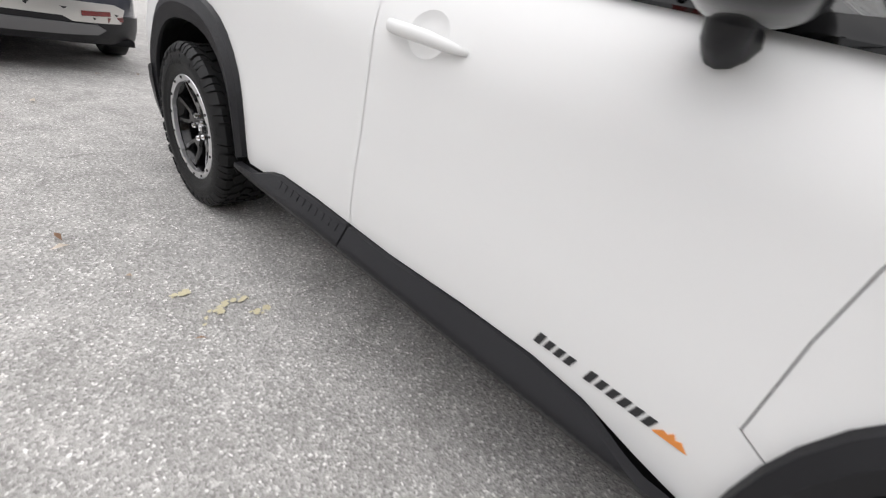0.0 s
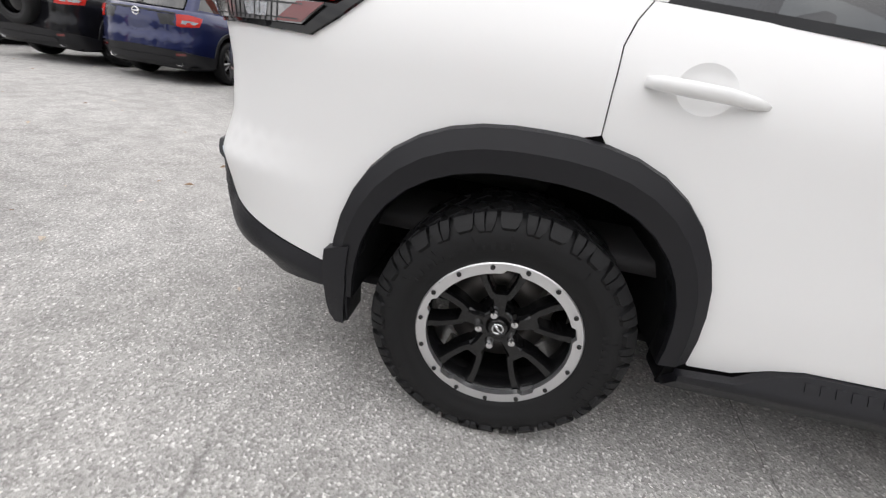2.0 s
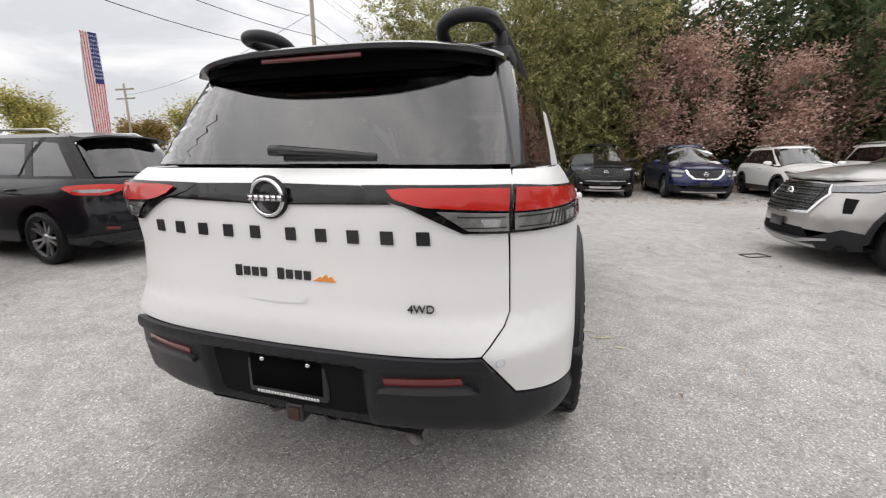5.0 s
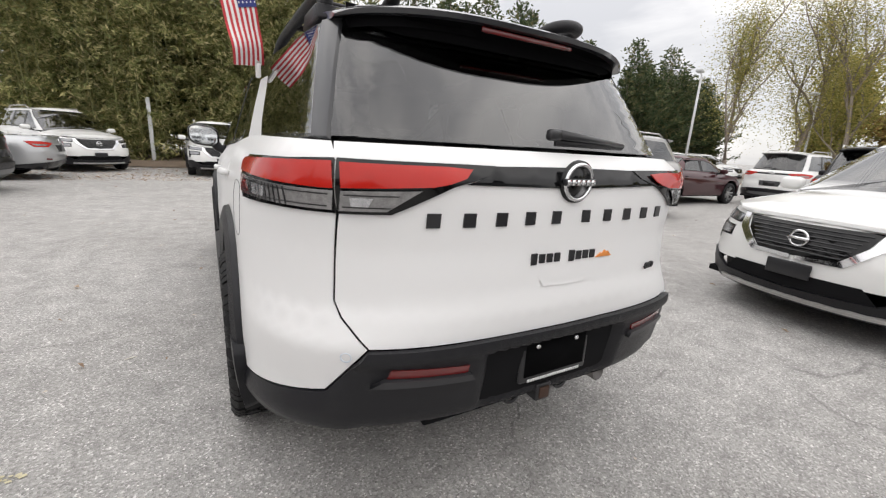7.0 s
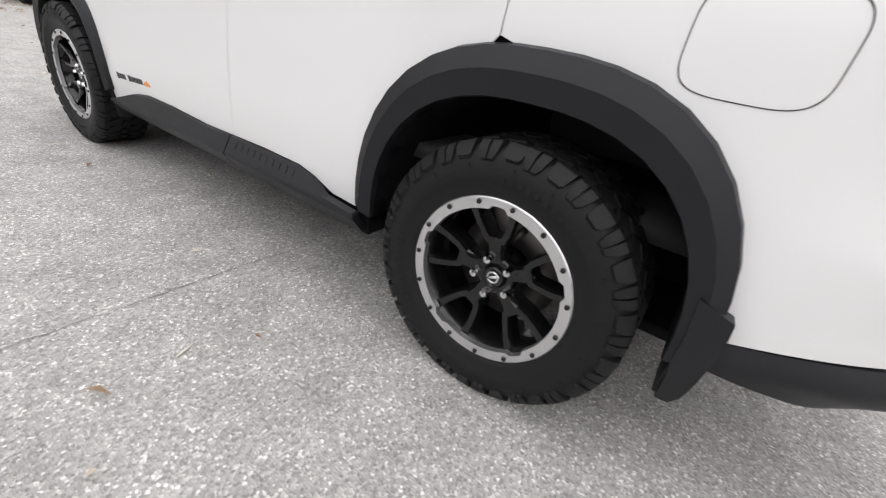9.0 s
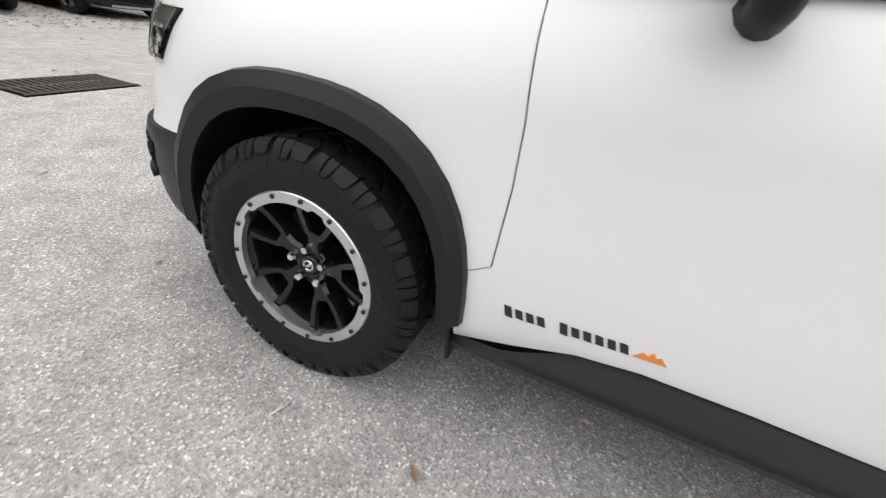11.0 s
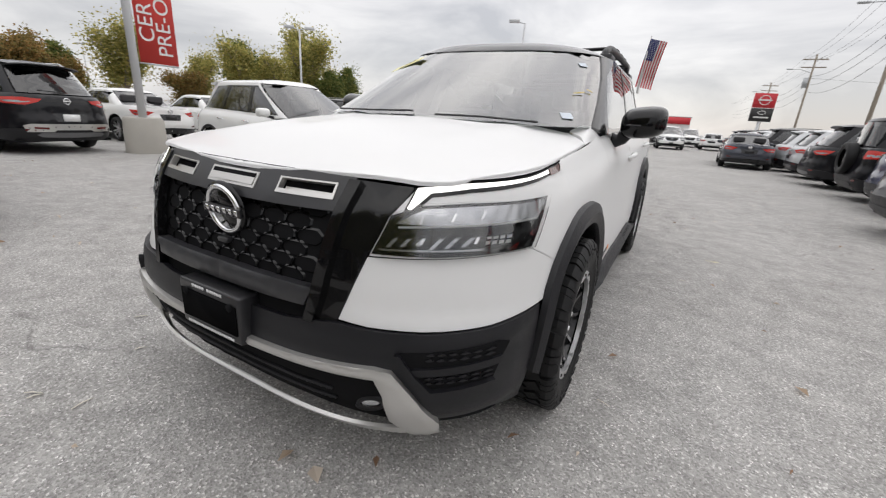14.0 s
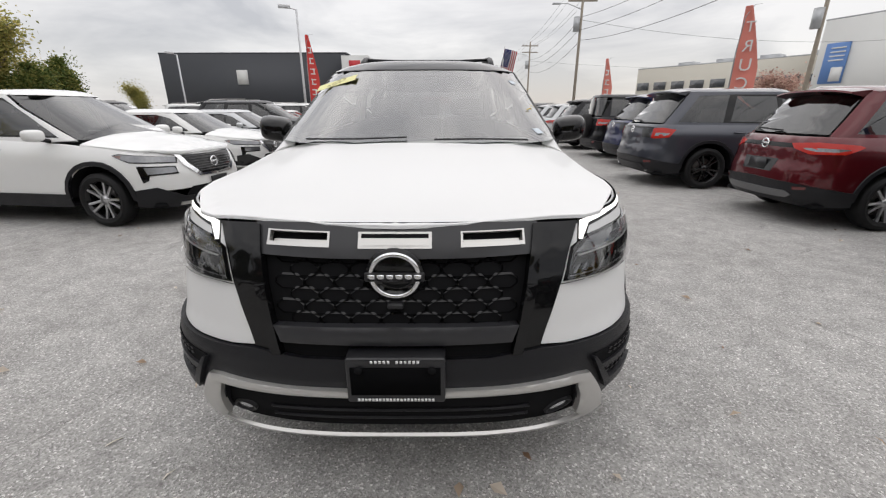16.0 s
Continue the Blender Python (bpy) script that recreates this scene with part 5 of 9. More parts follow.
    # head lamps
    drl = [("y", 1.66, 1.094), ("y", 1.80, 1.086), ("y", 1.97, 1.066), ("f", 0.72, 1.048), ("f", 0.610, 1.031), ("f", 0.60, 0.965), ("f", 0.625, 0.962), ("f", 0.655, 1.008), ("f", 0.74, 1.024), ("y", 1.95, 1.046), ("y", 1.80, 1.066), ("y", 1.70, 1.074)]
    dl = sides("daylight_lamp_housing", [wl(*drl)], W, M_BLACKGLOSS, 0.002, 0.01, 0.02, "slim daytime lamp in a dark bezel")
    sides("daylight_strip", [wl(("y", 1.83, 1.079), ("y", 1.95, 1.063), ("f", 0.73, 1.046), ("f", 0.615, 1.029), ("f", 0.607, 0.975), ("f", 0.618, 0.972), ("f", 0.65, 1.018), ("f", 0.74, 1.035), ("y", 1.945, 1.056), ("y", 1.83, 1.069))], W, M_DRL, 0.006, 0.004, 0.02, "lit white daytime strip", parent=dl)
    sides("marker_lens", [wl(("y", 1.67, 1.091), ("y", 1.82, 1.081), ("y", 1.82, 1.062), ("y", 1.71, 1.069))], W, M_AMBER, 0.006, 0.004, 0.02, "smoky amber marker", parent=dl)
    sides("bonnet_gap", [wl(("y", 1.655, 1.099), ("y", 1.80, 1.091), ("y", 1.97, 1.071), ("f", 0.72, 1.053), ("f", 0.605, 1.036), ("f", 0.605, 1.031), ("f", 0.72, 1.0475), ("y", 1.97, 1.0655), ("y", 1.80, 1.0855), ("y", 1.655, 1.094))], W, M_HOLLOW, 0.007, 0.01, 0.02, parent=dl)
    def lamp_surf(u, z):
        """Reflector bowls: shallow facets across the lamp."""
        p, n = W(u, z)
        ph = (u * 26.0 + z * 9.0) % 1.0
        return p - n * (0.0022 * (1 - abs(2 * ph - 1)) - 0.001), n
    hl = [("f", 0.573, 0.955), ("f", 0.64, 0.985), ("f", 0.74, 0.996), ("y", 1.985, 1.003), ("y", 1.885, 1.006), ("y", 1.945, 0.935), ("y", 1.997, 0.864), ("f", 0.84, 0.860), ("f", 0.70, 0.852), ("f", 0.546, 0.852)]
    hs_ = sides("head_lamp", [wl(*hl)], W, M_BLACKGLOSS, 0.004, 0.012, 0.02, "LED head lamp with clear cover")
    # silvery bowl, made large and pale to include the sky reflected in the cover
    sides("upper_reflector", [wl(("f", 0.590, 0.936), ("f", 0.65, 0.976), ("f", 0.75, 0.987), ("y", 1.912, 0.998), ("y", 1.962, 0.944), ("f", 0.74, 0.934))], lamp_surf, M_LAMPGREY, 0.0065, 0.003, 0.012, "silvery reflector", parent=hs_)
    for i in range(6):
        x, z = 0.580 + i * 0.034, 0.874 + 0.004 * (i % 3)
        sides("lower_reflector", [wl(("f", x, z), ("f", x + 0.010, z - 0.002), ("f", x + 0.030, z + 0.030), ("f", x + 0.022, z + 0.033))], W, M_LAMPGREY, 0.0075, 0.004, 0.02, "silvery reflector", parent=hs_)
    sides("lamp_tray", [wl(("f", 0.565, 0.868), ("f", 0.80, 0.876), ("f", 0.80, 0.871), ("f", 0.563, 0.863))], W, M_LAMPGREY, 0.0075, 0.003, 0.02, parent=hs_)
    for row in range(2):
        for col in range(4):
            x, z = 0.800 + col * 0.013, 0.886 + row * 0.014
            sides("led_cell", [wl(("f", x, z), ("f", x + 0.008, z + 0.001), ("f", x + 0.008, z + 0.010), ("f", x, z + 0.009))], W, M_LETTER, 0.0075, 0.003, 0.02, parent=hs_)
    sides("led_line", [wl(("f", 0.600, 0.9235), ("f", 0.70, 0.931), ("f", 0.80, 0.938), ("y", 1.975, 0.946), ("y", 1.973, 0.950), ("f", 0.80, 0.943), ("f", 0.70, 0.936), ("f", 0.599, 0.9285))], W, M_LETTER, 0.0105, 0.003, 0.02, "thin white line", parent=hs_)
    for x_, z_ in ((0.645, 0.945), (0.715, 0.955), (0.775, 0.962), (0.66, 0.893), (0.775, 0.897)):
        sides("lamp_clip", [wl(("f", x_, z_ - 0.008), ("f", x_ + 0.006, z_ - 0.008), ("f", x_ + 0.010, z_ + 0.012), ("f", x_ + 0.004, z_ + 0.012))], W, M_CHROME, 0.0105, 0.003, 0.02, parent=hs_)
    sides("lamp_shelf", [wl(("f", 0.588, 0.908), ("f", 0.70, 0.916), ("f", 0.83, 0.925), ("y", 1.985, 0.930), ("y", 1.99, 0.917), ("f", 0.83, 0.909), ("f", 0.70, 0.903), ("f", 0.586, 0.897))], W, M_BLACKGLOSS, 0.0115, 0.006, 0.02, parent=hs_)
    sides("lamp_cover", [wl(*hl)], W, M_LENS, 0.018, 0.002, 0.03, "clear cover", parent=hs_)

    # front bumper, black, with silver guard
    fb = [("u", F0, 0.618), ("f", 0.30, 0.622), ("f", 0.468, 0.645), ("f", 0.56, 0.640), ("f", 0.70, 0.640), ("f", 0.85, 0.646), ("y", 1.945, 0.662), ("y", 1.955, 0.45), ("y", 1.95, 0.30), ("y", 2.1, 0.275), ("f", 0.74, 0.275), ("f", 0.64, 0.33), ("f", 0.60, 0.50), ("u", F0, 0.49)]

    def fb_surf(u, z):
        p, n = W(u, z)
        s_ = max(0.0, min(1.0, (p.y - 1.95) / 0.12))
        o = 0.004 + s_ * (0.012 * max(0.0, min(1.0, (0.67 - z) / 0.025)) - 0.006 * max(0.0, min(1.0, (0.60 - z) / 0.02)) - 0.03 * max(0.0, (0.36 - z) / 0.08))
        return p + n * o, n
    fbo = whole("front_bumper", [wl(*fb)], fb_surf, M_CLAD, 0, 0.02, 0.022, "black grained plastic front bumper")
    duct = [("f", 0.660, 0.588), ("f", 0.865, 0.606), ("f", 0.885, 0.592), ("f", 0.862, 0.480), ("f", 0.762, 0.452), ("f", 0.715, 0.500)]
    dd = sides("bumper_duct", [wl(*duct)], fb_surf, M_UNDER, 0.003, 0.01, 0.03, "dark corner duct with mesh", parent=fbo)
    sides("duct_bar", [wl(("f", 0.68, 0.546), ("f", 0.874, 0.556), ("f", 0.872, 0.534), ("f", 0.70, 0.524))], fb_surf, M_CLAD, 0.012, 0.012, 0.03, parent=fbo)
    sides("duct_lip", [wl(("f", 0.650, 0.584), ("f", 0.664, 0.582), ("f", 0.735, 0.474), ("f", 0.862, 0.486), ("f", 0.850, 0.450), ("f", 0.722, 0.436))], fb_surf, M_CLAD, 0.020, 0.02, 0.03, parent=fbo)
    bm = bmesh.new()
    for z in (0.498, 0.514, 0.570, 0.586):
        for k in range(6):
            x = 0.722 + k * 0.024
            for sg in (1, -1):
                tmp = patch([wl(("f", x, z), ("f", x + 0.010, z + 0.006), ("f", x + 0.020, z), ("f", x + 0.010, z - 0.004))], fb_surf, 0.008, 0.006, 0.05, mirror=sg < 0, bm=bm)
    tagged(part("duct_mesh", bm, M_CLAD, fbo), kind="stuff")
    # lower intake
    whole("lower_intake", [wl(("u", F0, 0.50), ("f", 0.60, 0.50), ("f", 0.66, 0.33), ("f", 0.60, 0.285), ("u", F0, 0.28))], W, M_UNDER, -0.035, 0.02, 0.05, "dark lower intake")
    for z in (0.41, 0.365):
        part("intake_slat", tube([(x, S.wall(S.find(S.wall, "f", abs(x), z), z).y - 0.012, z) for x in [i * 0.05 for i in range(-9, 10)]], 0.010, 6, flat=0.6), M_CLAD, car)
    for sgn in (1, -1):
        p, n = W(S.find(S.wall, "f", 0.565, 0.375), 0.375)
        m = Matrix.Translation((p.x * sgn, p.y - 0.01, p.z)) @ Vector((1, 0, 0)).rotation_difference(Vector((n.x * sgn, n.y, n.z))).to_matrix().to_4x4()
        bm = lathe([(-0.02, 0.050), (0.006, 0.048), (0.004, 0.036), (-0.008, 0.034)], 28)
        bmesh.ops.transform(bm, matrix=m @ Matrix.Diagonal((1, 1.15, 0.62, 1)), verts=bm.verts)
        fog = part("fog_lamp", bm, M_CLAD, car, "small fog lamp in a black bezel")
        bm = lathe([(-0.006, 0.034), (0.002, 0.025), (0.004, 0.0001)], 24)
        bmesh.ops.transform(bm, matrix=m @ Matrix.Diagonal((1, 1.15, 0.62, 1)), verts=bm.verts)
        part("fog_lens", bm, M_LAMPGREY, fog)
    guard = [("u", F0, 0.518), ("f", 0.35, 0.526), ("f", 0.60, 0.542), ("f", 0.645, 0.535), ("f", 0.694, 0.455), ("f", 0.745, 0.335), ("f", 0.735, 0.282), ("f", 0.665, 0.288), ("f", 0.625, 0.350), ("f", 0.620, 0.450), ("f", 0.600, 0.505), ("f", 0.35, 0.498), ("u", F0, 0.490)]
    whole("guard_bar", [wl(*guard)], W, M_SILVER, 0.026, 0.022, 0.014, "satin silver bumper guard", crown=0.008)
    lip_ = [("u", F0, 0.298), ("f", 0.12, 0.299), ("f", 0.30, 0.306), ("f", 0.56, 0.319), ("f", 0.66, 0.325), ("f", 0.66, 0.300), ("f", 0.45, 0.290), ("f", 0.14, 0.279), ("f", 0.11, 0.272), ("u", F0, 0.271)]
    whole("guard_lip", [wl(*lip_)], W, M_SILVER, 0.030, 0.012, 0.010, "satin silver lower lip", crown=0.003)
    pf = part("plate_frame", box(0, 2.455, 0.574, 0.315, 0.074, 0.164, bevel=0.008), M_BADGE, car, "black dealer plate frame")
    part("plate_face", box(0, 2.4945, 0.574, 0.285, 0.004, 0.100), M_HOLLOW, pf, "bare dark plate panel")
    bm = bmesh.new()
    for k in range(12):
        if k != 6:
            add_box(bm, -0.072 + k * 0.0132, 2.4945, 0.645, 0.008, 0.003, 0.009)
    for k in range(22):
        add_box(bm, -0.118 + k * 0.0113, 2.4945, 0.505, 0.008, 0.003, 0.009)
    tagged(part("frame_lettering", bm, M_LETTER, pf, "white printed line, unreadable"), kind="stuff")
    for dx in (-0.115, 0.115):
        bm = lathe([(0, 0.013), (0.004, 0.013), (0.004, 0.0001)], 14)
        bmesh.ops.transform(bm, matrix=Matrix.Translation((dx, 2.496, 0.617)) @ Matrix.Rotation(math.pi / 2, 4, "Z"), verts=bm.verts)
        part("plate_screw", bm, M_UNDER, pf)

    # side badges
    for sgn in (1, -1):
        for i in range(11):
            if i == 4:
                continue
            bm = bmesh.new()
            y = 0.838 - i * 0.0265 if sgn < 0 else 0.522 + i * 0.0265
            z = 0.500 + (0.845 - y) * 0.062
            letter_blocks(bm, [(y, z)], W, 0.023 if i not in (0, 5) else 0.029, 0.018, 0.003, 0.003, lean=0.004)
            if sgn < 0:
                for v in bm.verts:
                    v.co.x *= -1
                bmesh.ops.reverse_faces(bm, faces=bm.faces)
            part("door_badge_letter", bm, M_BADGE, car)
        ys = (0.535, 0.515, 0.498) if sgn < 0 else (0.815, 0.832, 0.850)
        bm = bmesh.new()
        zs = [0.488 + (0.845 - y) * 0.062 for y in ys]
        y0, y3 = min(ys) - 0.016, max(ys) + 0.016
        mids = sorted(zip(ys, zs))
        top = []
        for k_, (y, z) in enumerate(mids):
            top += [(y, z + (0.016, 0.024, 0.017)[k_])] + ([((y + mids[k_ + 1][0]) / 2, z + 0.011)] if k_ < 2 else [])
        patch([[(y0, mids[0][1]), (y3, mids[-1][1])] + top[::-1]], W, 0.003, 0.003, 0.05, bm=bm, mirror=sgn < 0)
        part("door_badge_mark", bm, M_ORANGE, car, "orange mountain mark", smooth=False)
        # embossed sill marking as plain bars
        bm = bmesh.new()
        for i in range(10):
            y = -0.62 + i * 0.040
            patch([[(y, 0.425), (y + 0.024, 0.425), (y + 0.024, 0.449), (y, 0.449)]], sill_surf, 0.0022, 0.003, 0.05, bm=bm, mirror=sgn < 0)
        tagged(part("sill_marking", bm, M_CLAD, car), kind="stuff")

    # mirrors
    for sgn in (1, -1):
        bm = bmesh.new()
        bmesh.ops.create_icosphere(bm, subdivisions=4, radius=1)
        for v in bm.verts:
            c = v.co
            q = Vector([math.copysign(abs(a) ** 0.62, a) for a in c])
            y = 0.065 * q.y if q.y < 0 else 0.115 * c.y
            v.co = Vector((sgn * (1.028 + 0.112 * q.x - 0.02 * c.y * (1 if c.y > 0 else 0)), 0.585 + y, 1.268 + 0.084 * q.z + 0.012 * q.x - 0.012 * c.y))
        mr = part("wing_mirror", bm, M_BLACKGLOSS, car, "gloss black wing mirror")
        part("mirror_foot", tube([(sgn * 0.868, 0.595, 1.165), (sgn * 0.900, 0.59, 1.160), (sgn * 0.925, 0.588, 1.172), (sgn * 0.965, 0.59, 1.235)], [0.040, 0.036, 0.036, 0.042], 12), M_CLAD, mr)
        bm = bmesh.new()
        bmesh.ops.create_circle(bm, cap_ends=True, segments=32, radius=1)
        for v in bm.verts:
            q = Vector([math.copysign(abs(a) ** 0.62, a) for a in v.co])
            v.co = Vector((sgn * (1.028 + 0.098 * q.x), 0.519, 1.268 + 0.070 * q.y + 0.012 * q.x))
        bmesh.ops.recalc_face_normals(bm, faces=bm.faces)
        part("mirror_glass", bm, M_MIRROR, mr, "mirror glass", smooth=False)
        part("turn_strip", tube([(sgn * (0.95 + 0.02 * i), 0.712 - 0.004 * i * i / 3, 1.248) for i in range(9)], 0.005, 6), M_DARKTRIM, mr)

    # roof rack of bent tube
    for sgn in (1, -1):
        x = sgn * 0.575
        line = rounded([(sgn * 0.42, -1.68, 1.742), (sgn * 0.37, -1.80, 1.775), (sgn * 0.36, -1.90, 1.825), (sgn * 0.44, -1.96, 1.848), (sgn * 0.56, -1.93, 1.850), (x, -1.78, 1.850), (x, -1.3, 1.852), (x, -0.80, 1.848), (x, -0.58, 1.832), (x, -0.44, 1.790), (x, -0.40, 1.745)], 3, closed=False)
        rk = part("rack_rail", tube(line, 0.027, 12), M_CLAD, car, "black bent-tube roof rack rail")
        for y, l in ((-1.71, 0.33), (-0.47, 0.33)):
            bm = bmesh.new()
            add_box(bm, x * 1.02, y, 1.735, 0.10, l * 0.8, 0.062, bevel=0.012)
            for v in bm.verts:
                if v.co.z > 1.74:
                    v.co.y = y + (v.co.y - y) * 0.78
            if y < -1:
                add_box(bm, x * 1.01, y - 0.01, 1.79, 0.05, 0.085, 0.10, bevel=0.015)
            part("rack_foot", bm, M_CLAD, rk)
        for y in (-1.45, -1.20, -0.95):
            part("tread_strip", box(x, y, 1.8775, 0.03, 0.13, 0.006, bevel=0.002), M_UNDER, rk)
    for y in (-1.58, -1.10, -0.58):
        part("rack_crossbar", tube([(-0.57, y, 1.832), (-0.3, y, 1.822), (0.3, y, 1.822), (0.57, y, 1.832)], 0.019, 10, flat=0.7), M_CLAD, car, "black roof rack crossbar")
    bm = bmesh.new()
    add_box(bm, 0, -1.80, 1.755, 0.04, 0.16, 0.03, bevel=0.012)
    for v in bm.verts:
        if v.co.y > -1.80:
            v.co.z -= 0.012
    part("fin_antenna", bm, M_ROOFBLACK, car)

    # windscreen stickers, wipers
    def on_screen(x, z, o=0.001):
        u = S.find(S.house, "f", abs(x), z)
        p, n = S.G(u, z)
        if x < 0:
            p, n = Vector((-p.x, p.y, p.z)), Vector((-n.x, n.y, n.z))
        return p + n * o, n
    def decal(name, x, z, w_, h_, mat_, label, turn=0.0):
        p, n = on_screen(x, z, -0.0022)
        r = n.cross(Vector((0, 0, 1))).normalized() * -1
        up = n.cross(r)
        if up.z < 0:
            r, up = -r, -up
        r, up = (r * math.cos(turn) + up * math.sin(turn), up * math.cos(turn) - r * math.sin(turn))
        bm = bmesh.new()
        vs = [bm.verts.new(p + r * (a * w_ / 2) + up * (b * h_ / 2)) for a, b in ((-1, -1), (1, -1), (1, 1), (-1, 1))]
        lo2 = [bm.verts.new(v.co - n * 0.0015) for v in vs]
        bm.faces.new(vs)
        for k in range(4):
            bm.faces.new((vs[k], lo2[k], lo2[(k + 1) % 4], vs[(k + 1) % 4]))
        return part(name, bm, mat_, car, label, smooth=False), p, n
    decal("windscreen_sticker", -0.713, 1.273, 0.06, 0.05, M_STICKER, "pale square windscreen sticker")
    decal("windscreen_sticker", -0.63, 1.575, 0.05, 0.04, M_STICKER, "pale square windscreen sticker")
    for x, z, l, turn in ((-0.700, 1.398, 0.075, 0.25), (-0.737, 1.415, 0.035, -0.7)):
        decal("stuck_leaf", x, z, l, 0.006, M_DRYLEAF, "thin yellow leaf stuck to the glass", turn)
    # the year decal runs up along the glass edge
    tilt = radians(27)
    dc, p, n = decal("year_decal", 0.585, 1.570, 0.30, 0.085, M_YELLOW, "pale yellow year decal", tilt)
    xax = Vector((-1, 0, 0))
    xax = (xax - n * xax.dot(n)).normalized()
    yax = n.cross(xax)
    mm = Matrix.Translation(p + n * 0.001) @ Matrix((xax, yax, n)).transposed().to_4x4() @ Matrix.Rotation(tilt, 4, "Z")
    text("year_figures", "2023", 0.075, mm, M_FIGURES, dc, 0.0005, "faint dark yellow year figures")
    for x0, x1 in ((0.62, 0.05), (-0.10, -0.62)):
        a, _ = on_screen(x0, 1.228, 0.010)
        b, _ = on_screen(x1, 1.240 if x1 > 0 else 1.222, 0.010)
        mid = on_screen((x0 + x1) / 2, 1.230, 0.011)[0]
        part("wiper", tube([a, mid, b], 0.0055, 6), M_BADGE, car, "black windscreen wiper")

    # cabin
    part("cabin_floor", box(0, -0.7, 0.62, 1.62, 3.0, 0.05), M_SEAT, car)
    bm = bmesh.new()
    add_box(bm, 0, 0.78, 1.06, 1.56, 0.42, 0.30, bevel=0.06)
    add_box(bm, 0.40, 0.66, 1.20, 0.42, 0.2, 0.06, bevel=0.03)
    part("dashboard", bm, M_SEAT, car)
    bm = tube([(-0.38 + 0.18 * math.cos(a * math.pi / 12), 0.42 - 0.07 * math.sin(a * math.pi / 12), 1.06 + 0.17 * math.sin(a * math.pi / 12)) for a in range(24)], 0.016, 8, closed=True)
    add_box(bm, -0.38, 0.43, 1.06, 0.30, 0.03, 0.06, bevel=0.02)
    part("steering_wheel", bm, M_SEAT, car)
    for x, y in ((-0.38, -0.05), (0.38, -0.05), (-0.42, -0.95), (0.0, -0.95), (0.42, -0.95), (-0.36, -1.72), (0.36, -1.72)):
        s_ = part("seat", box(x, y + 0.12, 0.80, 0.46 if abs(x) > 0.1 else 0.32, 0.50, 0.18, bevel=0.05), M_SEAT, car)
        bm = bmesh.new()
        add_box(bm, 0, 0, 0, 0.46 if abs(x) > 0.1 else 0.32, 0.13, 0.52, bevel=0.05, m=Matrix.Translation((x, y - 0.14, 1.06)) @ Matrix.Rotation(radians(14), 4, "X"))
        add_box(bm, 0, 0, 0, 0.24, 0.10, 0.16, bevel=0.04, m=Matrix.Translation((x, y - 0.23, 1.42)) @ Matrix.Rotation(radians(8), 4, "X"))
        part("seat_back", bm, M_SEAT, s_)
    part("cabin_mirror", box(0, 0.50, 1.555, 0.24, 0.03, 0.07, bevel=0.015), M_BADGE, car)

    # wheels
    for sx, sy in ((1, -1.45), (1, 1.45), (-1, -1.45), (-1, 1.45)):
        hero_wheel(car, Matrix.Translation((sx * 0.868, sy, 0.384)) @ Matrix.Rotation(0.6 * sy if sx > 0 else 1.0 + sy, 4, "X") @ (Matrix.Identity(4) if sx > 0 else Matrix.Rotation(math.pi, 4, "Z")))
    part("axle_beam", tube([(-0.75, -1.45, 0.36), (0.75, -1.45, 0.36)], 0.05, 8), M_UNDER, car)
    return car


hero_car()


# ---- the other cars of the lot ----
def paint(name, colour, metal=0.5, rough=0.35):
    return simple(name, colour, rough, metal=metal, coat=1.0, spec=0.15, vary=0.03, scale=2.0, bscale=900)


P_RED = paint("dark_red_metallic", (0.095, 0.006, 0.010))
P_GREY = paint("slate_grey_metallic", (0.060, 0.064, 0.080))
P_BLUE = paint("navy_blue_metallic", (0.012, 0.018, 0.075))
P_BLACK = simple("black_metallic", (0.007, 0.007, 0.009), 0.3, coat=0.5, spec=0.1, vary=0.03, scale=2.0, bscale=900)
P_WHITE = simple("white_car_paint", (0.78, 0.78, 0.765), 0.4, coat=1.0, vary=0.015, scale=2.0, bscale=900)
P_SILVER = paint("warm_silver_metallic", (0.38, 0.37, 0.36), 0.7)
P_PALE = paint("pale_silver_metallic", (0.52, 0.53, 0.54), 0.6)
P_MAROON = paint("deep_maroon_metallic", (0.055, 0.010, 0.014))
M_CARGLASS = glass("dark_car_glass", (0.16, 0.17, 0.175))
M_SKID = simple("grey_skid_plate", (0.16, 0.16, 0.165), 0.4, metal=0.3, vary=0.08)
M_CARLAMP = simple("car_lamp_glass", (0.20, 0.205, 0.215), 0.12, metal=0.55, coat=1.0, vary=0.6, scale=30)
M_ALLOY = simple("silver_alloy", (0.50, 0.50, 0.51), 0.3, metal=0.85, vary=0.05)


